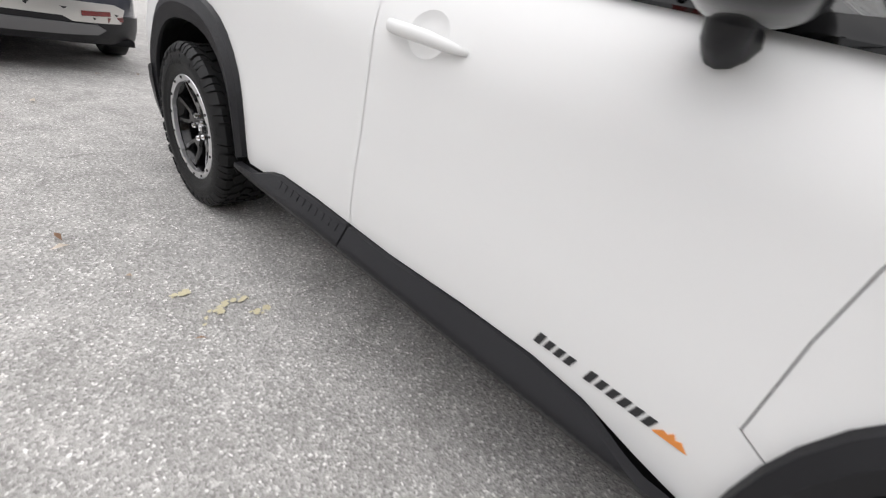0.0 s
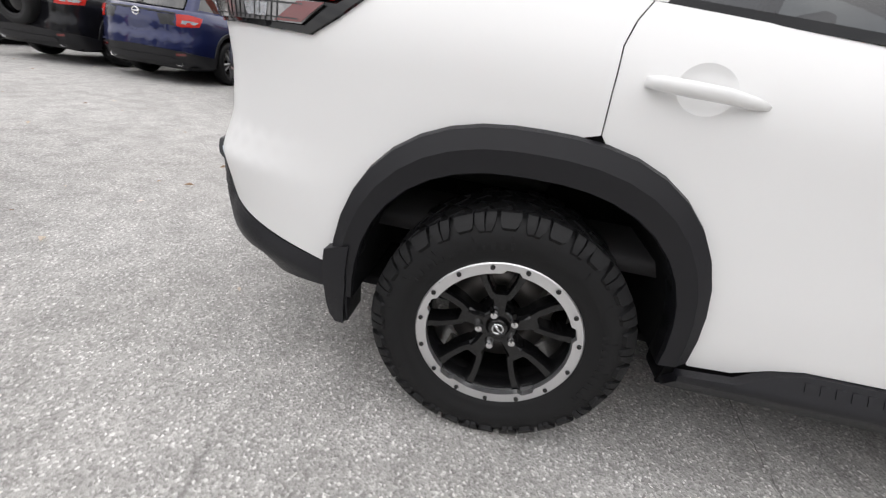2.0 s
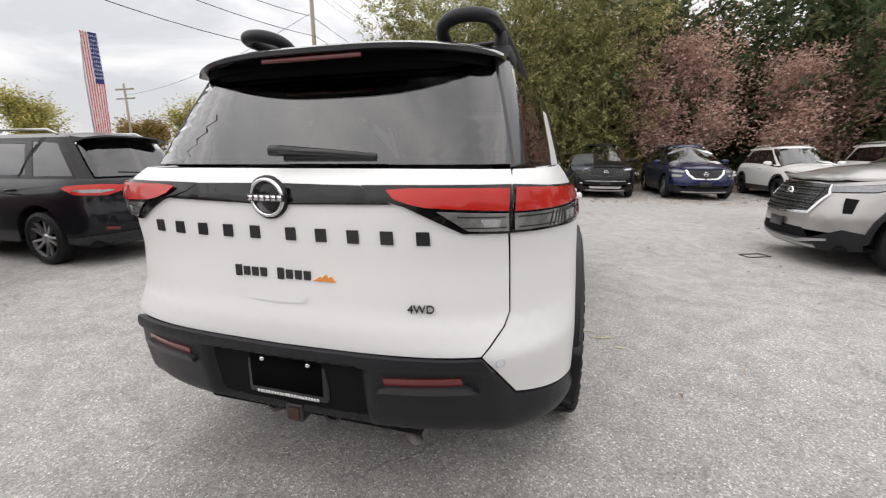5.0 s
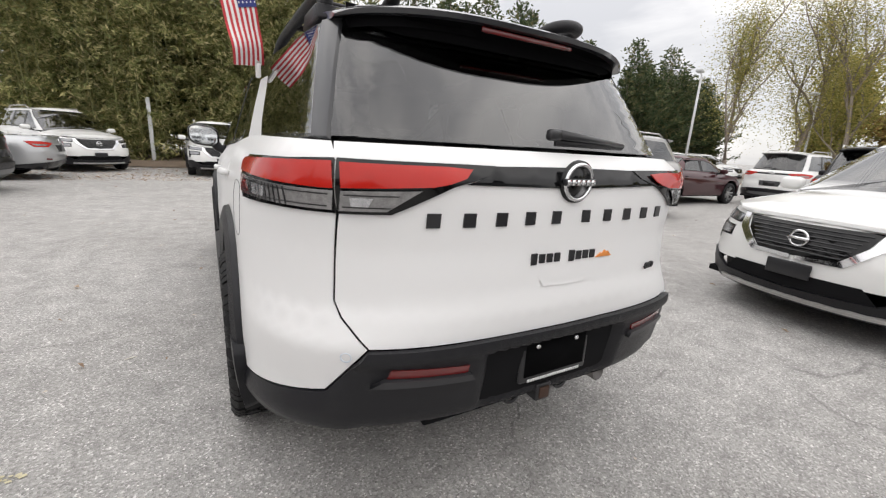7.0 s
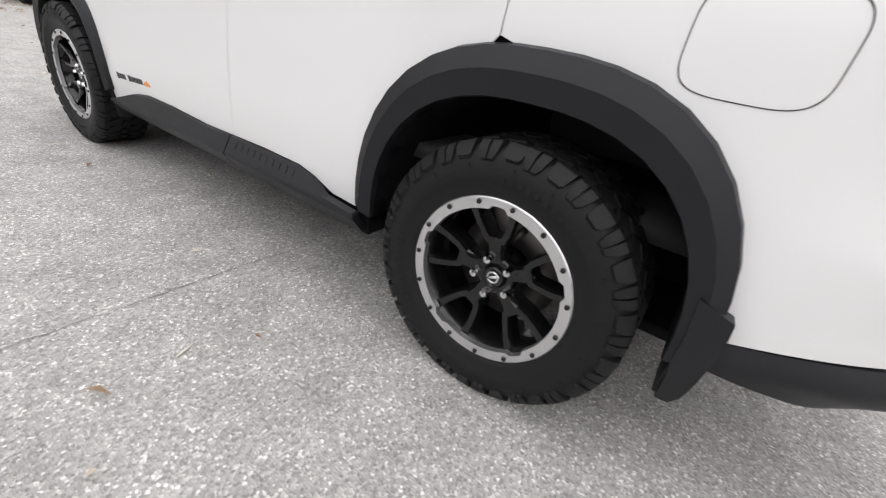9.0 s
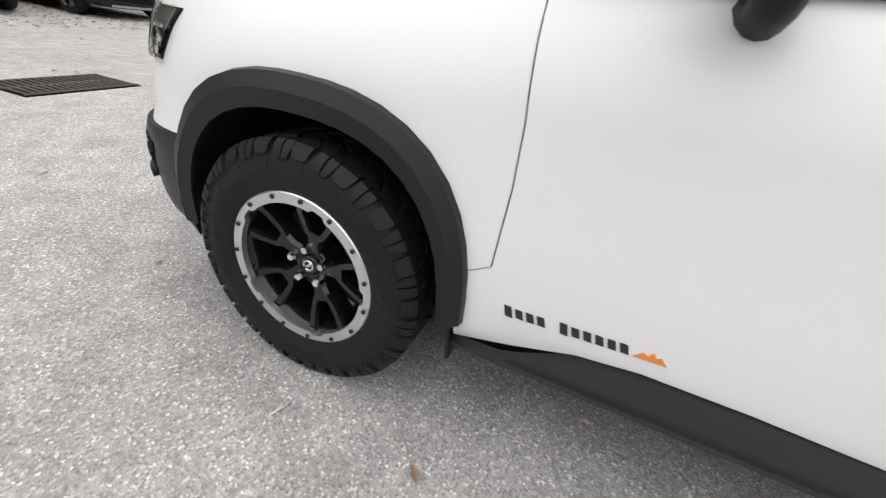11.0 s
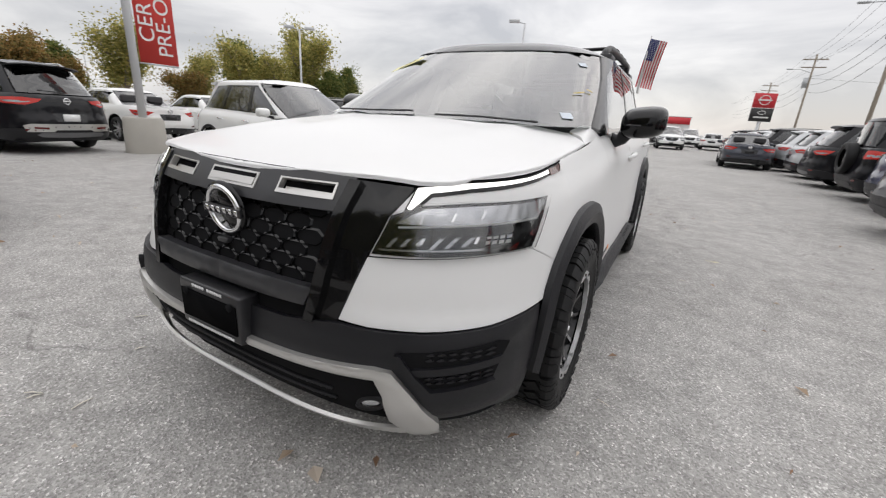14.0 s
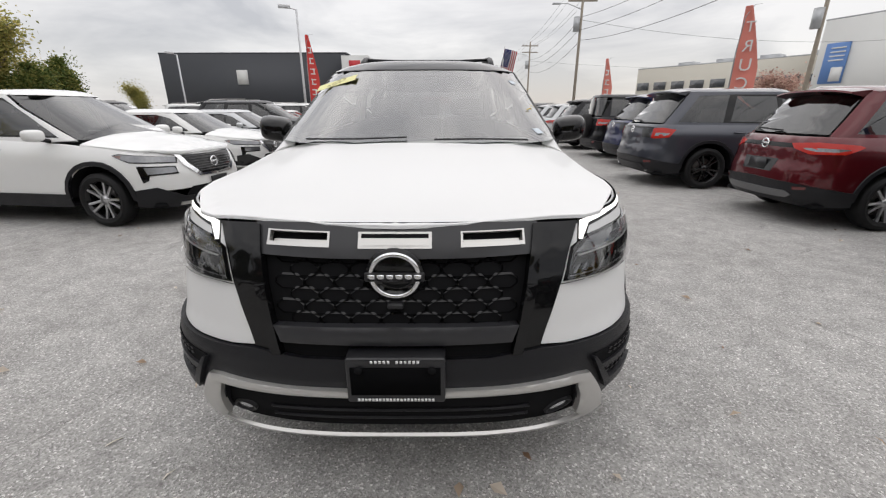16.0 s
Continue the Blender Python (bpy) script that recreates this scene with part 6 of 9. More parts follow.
def plain_wheel(parent, m, R, style, mat_):
    w = new("wheel")
    w.parent, w.matrix_basis = parent, m
    rim = R * 0.68
    part("tyre", make_tyre(R, rim, 0.22), M_RUBBER, w)
    bm = lathe([(-0.09, rim * 0.97), (0.0, rim * 0.86), (0.07, rim * 0.92), (0.098, rim * 1.01)], 40)
    part("rim", bm, M_WHEELBLACK, w)
    bm = bmesh.new()
    for i in range(5):
        a = 2 * math.pi * i / 5
        for sg in (1, -1):
            cols = []
            for x, r, t_, wd in ((0.060, rim * 0.16, 0.010, 0.020), (0.072, rim * 0.55, 0.030, 0.014), (0.086, rim * 0.96, 0.052, 0.016)):
                cols.append([bm.verts.new(Matrix.Rotation(a, 3, "X") @ Vector((x + dx, r, sg * t_ + dt))) for dx, dt in ((-0.03, -wd), (0, -wd), (0.005, 0), (0, wd), (-0.03, wd))])
            for p, q in zip(cols, cols[1:]):
                for k in range(4):
                    bm.faces.new((p[k], p[k + 1], q[k + 1], q[k]))
    bmesh.ops.recalc_face_normals(bm, faces=bm.faces)
    part("spoke_star", bm, mat_, w, smooth=False)
    part("hub", lathe([(0.03, rim * 0.26), (0.068, rim * 0.24), (0.074, 0.0001)], 24), mat_, w)
    part("brake_disc", lathe([(-0.03, 0.05), (-0.02, rim * 0.7), (-0.05, rim * 0.7)], 24), M_BRAKE, w)
    return w


def parked_car(name, label, colour, at, L=4.65, wd=1.84, H=1.68, wb=2.70, belt=1.06, fo=0.95, R=0.345, sedan=False, clad=True, dark_wheel=False, rails=True, nose="v", tail="wide", group="", roof=None, plate=False, boxy=False, chrome=False):
    car = thing(name, label, "car", at, group)
    w = wd / 2
    yF, yR = wb / 2 + fo, -(L - wb / 2 - fo)
    k = w / 0.955
    deck = belt + (0.02 if sedan else 0.0)
    hood_lo = belt - 0.16
    bl = [(yR, belt + 0.03), (-0.6, belt + 0.02), (0.5, belt - 0.03), (wb / 2 - 0.35, belt - 0.05), (wb / 2 + 0.2, belt - 0.10), (yF - 0.3, hood_lo), (yF, hood_lo - 0.03)]
    g = dict(z0=belt + 0.02, x=0.80 * k, lean=0.30, bow=0.08, yr=yR + (1.05 if sedan else (0.10 if boxy else 0.20)), slope_r=1.75 if sedan else (0.12 if boxy else 0.72), yf=yF - (1.02 if not boxy else 1.25), slope_f=1.85 if not boxy else 0.9, dr=0.36, df=0.56, rn=3.6, fn=2.9, taper_r=0.10, taper_f=-0.01)
    S = Skin(rear=[(0.22, yR + 0.22), (0.36, yR + 0.06), (0.52, yR), (0.66, yR + 0.01), (0.80, yR + 0.05), (0.95, yR + 0.06), (belt, yR + 0.10), (belt + 0.06, yR + 0.20)],
             front=[(0.22, yF - 0.10), (0.34, yF - 0.02), (0.50, yF), (0.65, yF - 0.01), (0.80, yF - 0.05), (0.92, yF - 0.12), (hood_lo + 0.02, yF - 0.22)],
             belt=bl, low=[(0.2, 0.88 * k), (0.3, 0.925 * k), (0.45, 0.945 * k), (0.62, 0.95 * k), (0.85, 0.935 * k), (1.2, 0.92 * k)],
             fn=[(0.3, 2.9), (0.6, 2.8), (0.9, 2.4)], rn=[(0.3, 3.0), (1.2, 3.0)] if not boxy else [(0.3, 5.0), (1.2, 5.0)], yr=yR + 0.75, yf=yF - 0.80, glass=g, shoulder=0.10)
    W, G, wl, gl = S.W, S.G, S.wl, S.gl
    R0, F0 = S.yr - S.arcs, S.yf + S.arcs
    rs = 0.085
    shiny = (colour, M_CARGLASS, M_PRIVACY, M_BLACKGLOSS)

    def whole(nm, polys, surf, mat_, off=0.0, thick=0.01, res=rs, label="", parent=car):
        bm = patch(polys, surf, off, thick, res, both=True, exact=mat_ in shiny)
        bmesh.ops.remove_doubles(bm, verts=bm.verts, dist=0.002)
        dead = [f for f in bm.faces if all(abs(v.co.x) < 0.0018 for v in f.verts)]
        bmesh.ops.delete(bm, geom=dead, context="FACES_ONLY")
        for e in bm.edges:
            if all(abs(v.co.x) < 0.0018 for v in e.verts):
                e.smooth = True
        return part(nm, bm, mat_, parent, label)

    def sides(nm, polys, surf, mat_, off=0.0, thick=0.01, res=rs, label="", parent=car):
        return [part(nm, patch(polys, surf, off, thick, res, mirror=m_, exact=mat_ in shiny), mat_, parent, label) for m_ in (False, True)]
    yz = lambda pts: [("y", y, z) for y, z in pts]
    ra, fa = -wb / 2, wb / 2
    top = R * 2 + 0.075
    ar, af_ = arch(ra, R + 0.075, 0.36, top, 2.2, k=12), arch(fa, R + 0.075, 0.36, top, 2.2, k=12)
    zl = 0.40 if clad else 0.28
    lower = [("u", R0, 0.46 if clad else 0.34), ("y", ra - R - 0.25, 0.44 if clad else 0.32)] + yz([p for p in ar[::-1]]) + [("y", ra + R + 0.12, zl), ("y", fa - R - 0.12, zl)] + yz([p for p in af_[::-1]]) + [("y", fa + R + 0.2, 0.45 if clad else 0.33), ("u", F0, 0.46 if clad else 0.30)]
    blz = lambda y: lerp_table(bl, y) - 0.004
    upper = [("u", F0, hood_lo - 0.02), ("y", yF - 0.35, blz(yF - 0.35))] + [("y", y, blz(y)) for y in (wb / 2, wb / 2 - 0.4, 0.4, -0.5, -1.2, yR + 0.75, yR + 0.3)] + [("u", R0, belt + 0.025)]
    whole("body", [wl(*lower, *upper)], W, colour, 0, 0.02, rs, "painted body shell")
    # door seams
    for y0 in ((-0.15, 0.78, -1.02) if not boxy else (-0.2, 0.7)):
        y1 = y0 - 0.10 if y0 < -0.5 else y0
        sides("door_seam", [wl(("y", y0, 0.45), ("y", y0 + 0.006, 0.45), ("y", y1 + 0.006, blz(y1) - 0.02), ("y", y1, blz(y1) - 0.02))], W, M_UNDER, 0.0015, 0.002, 0.2)
    # bonnet
    def hz(x, y):
        zc = lerp_table([(yF - 1.1, belt + 0.06), (yF - 0.7, belt + 0.015), (yF - 0.3, belt - 0.07), (yF - 0.12, hood_lo + 0.01)], y)
        ze = lerp_table(bl, y)
        return zc - (zc - ze) * min(1.0, abs(x) / (0.86 * k)) ** 2.4

    def hood(x, y):
        e = 0.02
        return Vector((x, y, hz(x, y))), Vector((hz(x - e, y) - hz(x + e, y), hz(x, y - e) - hz(x, y + e), 2 * e)).normalized()
    edge = [(S.wall(S.find(S.wall, "y", y, blz(y)), blz(y)).x + 0.006, y) for y in (yF - 1.15, yF - 0.9, yF - 0.6, yF - 0.42, yF - 0.3)]
    yn = S.wall(F0 - 1e-3, hood_lo - 0.02).y
    whole("bonnet", [[(0, yF - 1.06), (0.45, yF - 1.12)] + edge + [(0.62 * k, yn - 0.10), (0.45 * k, yn - 0.015), (0, yn + 0.02)]], hood, colour, 0.002, 0.03, 0.11)
    if sedan:
        def dz(x, y):
            return belt + 0.035 + 0.02 * (1 - (abs(x) / 0.8) ** 2) - 0.05 * max(0.0, (yR + 0.2 - y) / 0.2)
        whole("boot_lid", [[(0, yR + 0.10), (0.5 * k, yR + 0.14), (0.70 * k, yR + 0.30), (0.78 * k, yR + 0.7), (0.80 * k, yR + 1.1), (0, yR + 1.1)]], lambda x, y: (Vector((x, y, dz(x, y))), Vector((0, 0, 1))), colour, 0.0, 0.03, 0.11)
    # glasshouse
    zt = H - 0.085
    zb = belt + 0.03
    q1 = -1.05 if not sedan else -0.95
    ye = lambda z: g["yr"] + g["slope_r"] * (z - g["z0"])
    yfz = lambda z: g["yf"] - g["slope_f"] * (z - g["z0"])
    cl = lambda y, z: max(ye(z) + 0.30, y)
    cf = lambda y, z: min(yfz(z) - 0.42, y)
    zw = zt - 0.05
    w_q = gl(("y", ye(zb) + 0.34, zb + 0.03), ("y", q1 - 0.10, zb + 0.02), ("y", q1 + 0.02, zw), ("y", ye(zw) + 0.34, zw - 0.02))
    w_r = gl(("y", q1, zb + 0.02), ("y", -0.12, zb), ("y", -0.18, zw), ("y", q1 + 0.12, zw))
    w_f = gl(("y", -0.04, zb), ("y", cf(0.85, zb), zb - 0.01), ("y", cf(0.42, zb + 0.25), zb + 0.25 if zb + 0.25 < zw else zw - 0.05), ("y", cf(0.10, zw), zw), ("y", -0.10, zw))
    ok_q = (ye(zb) + 0.34) < q1 - 0.35
    frame_o = gl(("r", 0.66 * k, zb - 0.01), ("r", 0.56 * k, zt), ("y", -0.5, zt), ("f", 0.60 * k, zt), ("f", 0.665 * k, zt - 0.15), ("f", 0.775 * k, zb - 0.04), ("y", 0.6, belt - 0.045), ("y", -0.6, belt + 0.0), ("y", ye(zb) + 0.4, belt + 0.01))
    holes = ([w_q] if ok_q else []) + [w_r, w_f]
    sides("window_pillar", [frame_o] + holes, G, colour, 0, 0.025, rs)
    sides("pillar_cover", [gl(("y", -0.125, zb), ("y", -0.035, zb), ("y", -0.095, zw), ("y", -0.185, zw))], G, M_BLACKGLOSS, 0.002, 0.006, 0.12)
    if ok_q:
        sides("pillar_cover", [gl(("y", q1 - 0.105, zb + 0.02), ("y", q1 + 0.005, zb + 0.02), ("y", q1 + 0.125, zw), ("y", q1 + 0.015, zw))], G, M_BLACKGLOSS, 0.002, 0.006, 0.12)
        sides("quarter_window", [w_q], G, M_CARGLASS, -0.004, 0.004, 0.2)
    sides("rear_door_window", [w_r], G, M_CARGLASS, -0.004, 0.004, 0.2)
    sides("front_door_window", [w_f], G, M_CARGLASS, -0.004, 0.004, 0.2)
    for wn_ in (w_r, w_f):
        inner = [(sum(p[0] for p in wn_) / len(wn_) + (a - sum(p[0] for p in wn_) / len(wn_)) * 0.955, sum(p[1] for p in wn_) / len(wn_) + (b - sum(p[1] for p in wn_) / len(wn_)) * 0.90) for a, b in wn_]
        sides("window_trim", [wn_, inner], G, M_BLACKGLOSS, 0.003, 0.006, 0.2)
    whole("windscreen", [gl(("f", 0.0, zb - 0.03), ("f", 0.765 * k, zb - 0.03), ("f", 0.655 * k, zt - 0.15), ("f", 0.59 * k, zt), ("f", 0.0, zt))], G, M_CARGLASS, -0.002, 0.004, 0.12, "dark windscreen")
    whole("rear_window", [gl(("r", 0.0, zb + 0.02), ("r", 0.64 * k, zb + 0.02), ("r", 0.55 * k, zt - 0.02), ("r", 0.0, zt - 0.02))], G, M_PRIVACY, -0.002, 0.004, 0.12, "dark rear window")
    # roof
    bm = bmesh.new()
    f = zt - 0.01 - g["z0"]
    u0, u1 = g["yr"] + g["slope_r"] * f, g["yf"] - g["slope_f"] * f
    grid = []
    for i in range(31):
        p = S.house(u0 + (u1 - u0) * i / 30, zt - 0.01)
        c = Vector((0, max(u0 + 0.3, min(u1 - 0.4, p.y)), 0))
        grid.append([(p.x * fr, c.y + (p.y - c.y) * fr, zt - 0.01 + 0.085 * (1 - fr ** (4.0 if not boxy else 8.0))) for fr in [1 - q / 7 for q in range(8)]])
    for sg in (1, -1):
        vs = [[bm.verts.new((x * sg, y, z)) for x, y, z in row] for row in grid]
        for a, b in zip(vs, vs[1:]):
            for q in range(7):
                fc = (a[q], a[q + 1], b[q + 1], b[q])
                bm.faces.new(fc if sg < 0 else fc[::-1])
    bmesh.ops.remove_doubles(bm, verts=bm.verts, dist=0.001)
    bmesh.ops.recalc_face_normals(bm, faces=bm.faces)
    part("roof", bm, roof or colour, car)
    if rails and not sedan:
        for sg in (1, -1):
            part("roof_rail", tube([(sg * 0.58 * k, u0 + 0.35, H - 0.045), (sg * 0.585 * k, u0 + 0.5, H + 0.01), (sg * 0.60 * k, -0.3, H + 0.02), (sg * 0.585 * k, u1 - 0.75, H + 0.005), (sg * 0.58 * k, u1 - 0.6, H - 0.05)], 0.016, 8), M_SILVER, car)
    if not sedan and not boxy:
        bm = bmesh.new()
        cols = []
        for i in range(13):
            x = (-1 + i / 6) * 0.58 * k
            q = abs(i / 6 - 1)
            cols.append([bm.verts.new((x, y + 0.05 * q ** 3, z - 0.04 * q ** 3)) for y, z in ((u0 + 0.12, H - 0.03), (u0 - 0.12, H - 0.055), (u0 - 0.13, H - 0.075), (u0 + 0.02, H - 0.11))])
        for a, b in zip(cols, cols[1:]):
            for q in range(4):
                bm.faces.new((a[q], a[(q + 1) % 4], b[(q + 1) % 4], b[q]))
        bm.faces.new(cols[0])
        bm.faces.new(cols[-1])
        bmesh.ops.recalc_face_normals(bm, faces=bm.faces)
        bm.normal_update()
        mark_sharp(bm, 40)
        part("tail_spoiler", bm, roof or colour, car)
    # shell and floor below
    part("floor_pan", box(0, (yF + yR) / 2, 0.27, wd * 0.86, (yF - yR) * 0.90, 0.05), M_UNDER, car)
    part("dashboard", box(0, -0.35, belt - 0.14, wd * 0.78, 2.3, 0.30, bevel=0.05), M_SEAT, car)
    for x, y in ((-0.36, -0.1), (0.36, -0.1), (-0.36, -1.0), (0.36, -1.0)):
        part("seat_back", box(x, y - 0.15, belt + 0.12, 0.42, 0.14, 0.36, bevel=0.05), M_SEAT, car)
    for c, ya in ((ar, ra), (af_, fa)):
        for sg in (1, -1):
            bm = bmesh.new()
            v0 = [[bm.verts.new((sg * x, y, z)) for y, z in c] for x in (w - 0.03, w - 0.40)]
            for q in range(len(c) - 1):
                bm.faces.new((v0[0][q], v0[0][q + 1], v0[1][q + 1], v0[1][q]))
            bm.faces.new(v0[1])
            part("wheel_well", bm, M_UNDER, car)
    if clad:
        for ya, c in ((ra, ar), (fa, af_)):
            o = arch(ya, R + 0.135, 0.33, top + 0.055, 2.2, k=12)
            bm = flare(S, c, o, [(0, 0.002), (0.1, 0.014), (1, 0.014)], lip=0.04)
            for sgn in (1, -1):
                b2 = bm.copy()
                bmesh.ops.delete(b2, geom=[v for v in b2.verts if v.co.x * sgn < 0], context="VERTS")
                part("arch_lip", b2, M_CLAD, car, "black arch moulding")
            bm.free()
        sides("sill", [wl(("y", ra + R + 0.09, 0.25), ("y", ra + R + 0.09, 0.41), ("y", fa - R - 0.09, 0.41), ("y", fa - R - 0.09, 0.25))], W, M_CLAD, 0.014, 0.03, 0.15)
    whole("rear_bumper", [wl(("u", R0, 0.56 if clad else 0.44), ("r", 0.55 * k, 0.54 if clad else 0.42), ("y", yR + 0.28, 0.50 if clad else 0.40), ("y", ra - R - 0.10, 0.46 if clad else 0.36), ("y", ra - R - 0.09, 0.30), ("y", yR + 0.25, 0.27), ("u", R0, 0.28))], W, M_CLAD if clad else M_DARKTRIM, 0.018, 0.03, rs, "dark lower bumper")
    if clad:
        whole("bumper_skid", [wl(("u", R0, 0.44), ("r", 0.52 * k, 0.44), ("r", 0.58 * k, 0.40), ("r", 0.52 * k, 0.36), ("u", R0, 0.35))], W, M_SKID if tail != "hook" else M_CLAD, 0.030, 0.02, rs)
    sides("bumper_reflector", [wl(("r", 0.60 * k, 0.50), ("r", 0.72 * k, 0.51), ("r", 0.72 * k, 0.475), ("r", 0.60 * k, 0.465))], W, M_REDDARK, 0.022, 0.01, 0.1)
    whole("front_bumper", [wl(("u", F0, 0.34), ("f", 0.55 * k, 0.36), ("f", 0.80 * k, 0.50), ("y", fa + R + 0.13, 0.47), ("y", fa + R + 0.10, 0.28), ("y", yF - 0.3, 0.24), ("u", F0, 0.22))], W, M_CLAD if clad else M_DARKTRIM, 0.016, 0.03, rs, "dark lower bumper")
    whole("bumper_lip", [wl(("u", F0, 0.285), ("f", 0.6 * k, 0.295), ("f", 0.6 * k, 0.26), ("u", F0, 0.25))], W, M_SILVER, 0.03, 0.02, rs)
    # lamps
    zl2 = belt - 0.055
    if tail == "wide":
        lam = [("r", 0.40 * k, zl2 - 0.005), ("r", 0.66 * k, zl2 + 0.015), ("y", yR + 0.50, zl2 - 0.005), ("y", yR + 0.56, zl2 - 0.03), ("y", yR + 0.38, zl2 - 0.11), ("r", 0.64 * k, zl2 - 0.12), ("r", 0.46 * k, zl2 - 0.06)]
    elif tail == "hook":
        lam = [("r", 0.61 * k, zl2 + 0.01), ("r", 0.74 * k, zl2 + 0.02), ("y", yR + 0.46, zl2 - 0.01), ("y", yR + 0.36, zl2 - 0.14), ("r", 0.68 * k, zl2 - 0.17), ("r", 0.62 * k, zl2 - 0.16)]
    else:
        lam = [("r", 0.42 * k, zl2 - 0.06), ("r", 0.70 * k, zl2 - 0.02), ("y", yR + 0.46, zl2 - 0.02), ("y", yR + 0.30, zl2 - 0.15), ("r", 0.60 * k, zl2 - 0.15)]
    sides("tail_lamp", [wl(*lam)], W, M_RED, 0.008, 0.012, 0.06, "red tail lamp")
    cxy = wl(*lam)
    mx, mz = sum(p[0] for p in cxy) / len(cxy), sum(p[1] for p in cxy) / len(cxy)
    sides("tail_lamp_lens", [[(mx + (a - mx) * 0.6, mz - 0.02 + (b - mz) * 0.3) for a, b in cxy]], W, M_LAMPCLEAR, 0.011, 0.004, 0.08)
    if tail == "hook":
        sides("tail_panel", [wl(("r", 0.35 * k, zl2 - 0.01), ("r", 0.595 * k, zl2), ("r", 0.60 * k, zl2 - 0.16), ("r", 0.40 * k, zl2 - 0.16))], W, M_DARKTRIM, 0.005, 0.01, 0.1, "dark panel beside the tail lamp")
        whole("tail_strip", [wl(("u", R0, zl2 + 0.035), ("r", 0.60 * k, zl2 + 0.03), ("r", 0.60 * k, zl2 + 0.008), ("u", R0, zl2 + 0.010))], W, M_DARKTRIM, 0.010, 0.012, 0.1, "dark strip across the tailgate")
        whole("bumper_shelf", [wl(("u", R0, 0.60), ("r", 0.60 * k, 0.59), ("y", yR + 0.30, 0.56), ("y", yR + 0.30, 0.53), ("r", 0.60 * k, 0.555), ("u", R0, 0.565))], W, colour, 0.022, 0.02, 0.08)
        for sg in (1, -1):
            bm = lathe([(-0.10, 0.040), (0.0, 0.042), (0.003, 0.046), (-0.004, 0.036), (-0.10, 0.034)], 20)
            p = S.wall(S.find(S.wall, "r", 0.60 * k, 0.34), 0.34)
            bmesh.ops.transform(bm, matrix=Matrix.Translation((p.x * sg, p.y - 0.01, 0.335)) @ Matrix.Rotation(-math.pi / 2, 4, "Z") @ Matrix.Diagonal((1, 1.35, 0.85, 1)), verts=bm.verts)
            part("exhaust_tip", bm, M_CHROME, car, "oval chrome exhaust tip")
    if tail == "wide" and plate:
        whole("bumper_trim", [wl(("u", R0, 0.600), ("r", 0.66 * k, 0.600), ("r", 0.74 * k, 0.565), ("r", 0.70 * k, 0.455), ("r", 0.36 * k, 0.455), ("r", 0.30 * k, 0.490), ("u", R0, 0.490))], W, M_SILVER, 0.022, 0.02, 0.08, "silver bumper trim")
        sides("bumper_reflector", [wl(("r", 0.42 * k, 0.535), ("r", 0.62 * k, 0.545), ("r", 0.62 * k, 0.515), ("r", 0.42 * k, 0.505))], W, M_REDDARK, 0.026, 0.006, 0.08, "long red reflector")
    if chrome or tail == "wide":
        whole("tail_band", [wl(("u", R0, zl2 - 0.005), ("r", 0.40 * k, zl2 - 0.005), ("r", 0.45 * k, zl2 - 0.055), ("u", R0, zl2 - 0.055))], W, M_BLACKGLOSS, 0.006, 0.01, 0.1)
    if tail != "hook":
        whole("plate_recess", [wl(("u", R0, 0.80), ("r", 0.30 * k, 0.80), ("r", 0.26 * k, 0.64), ("u", R0, 0.64))], W, M_DARKTRIM, 0.004, 0.008, 0.1)
    yb = S.wall(R0 + 1e-3, 0.72).y
    if tail == "hook":
        ring = rounded([(0.02, 0.765), (0.13, 0.765), (0.13, 0.800), (0.02, 0.800)], 3)
        part("grip_recess", patch([wl(*[("r", a, b) for a, b in ring])], W, 0.003, 0.004, 0.1, both=True), colour, car)
    else:
        part("plate_panel", box(0, yb - 0.012, 0.72, 0.30, 0.012, 0.14), M_LETTER if plate else M_BADGE, car, "white plate panel" if plate else "dark dealer plate")
    part("tailgate_seam", patch([wl(("r", 0.55 * k, 0.60), ("r", 0.55 * k, 0.606), ("r", 0.005, 0.606), ("r", 0.005, 0.60))], W, 0.002, 0.002, 0.2, both=True), M_UNDER, car)
    bm = lathe([(0, 0.045), (0.01, 0.05), (0.012, 0.06), (0.0, 0.064)], 24)
    add_box(bm, 0.008, 0, 0, 0.012, 0.14, 0.022)
    bmesh.ops.transform(bm, matrix=Matrix.Translation((0, S.wall(R0 + 1e-3, belt - 0.08).y - 0.008, belt - 0.08)) @ Matrix.Rotation(-math.pi / 2, 4, "Z"), verts=bm.verts)
    part("emblem", bm, M_CHROME, car)
    if not sedan and not boxy:
        part("rear_wiper", tube([(0.04, ye(zb + 0.05) - 0.03, zb + 0.05), (-0.38, ye(zb + 0.07) - 0.03, zb + 0.07)], 0.012, 6), M_BADGE, car)
    hlz = hood_lo - 0.045
    hl = [("f", 0.53 * k, hlz - 0.01), ("f", 0.74 * k, hlz + 0.01), ("y", yF - 0.62, hlz + 0.035), ("y", yF - 0.70, hlz + 0.02), ("y", yF - 0.50, hlz - 0.05), ("f", 0.56 * k, hlz - 0.07)]
    hp = wl(*hl)
    hx, hy = sum(p[0] for p in hp) / len(hp), sum(p[1] for p in hp) / len(hp)
    sides("lamp_bezel", [[(hx + (a - hx) * 1.05, hy + (b - hy) * 1.22) for a, b in hp]], W, M_BLACKGLOSS, 0.005, 0.012, 0.06, "dark lamp bezel")
    sides("head_lamp", [hp], W, M_CARLAMP, 0.009, 0.006, 0.06, "clear head lamp")
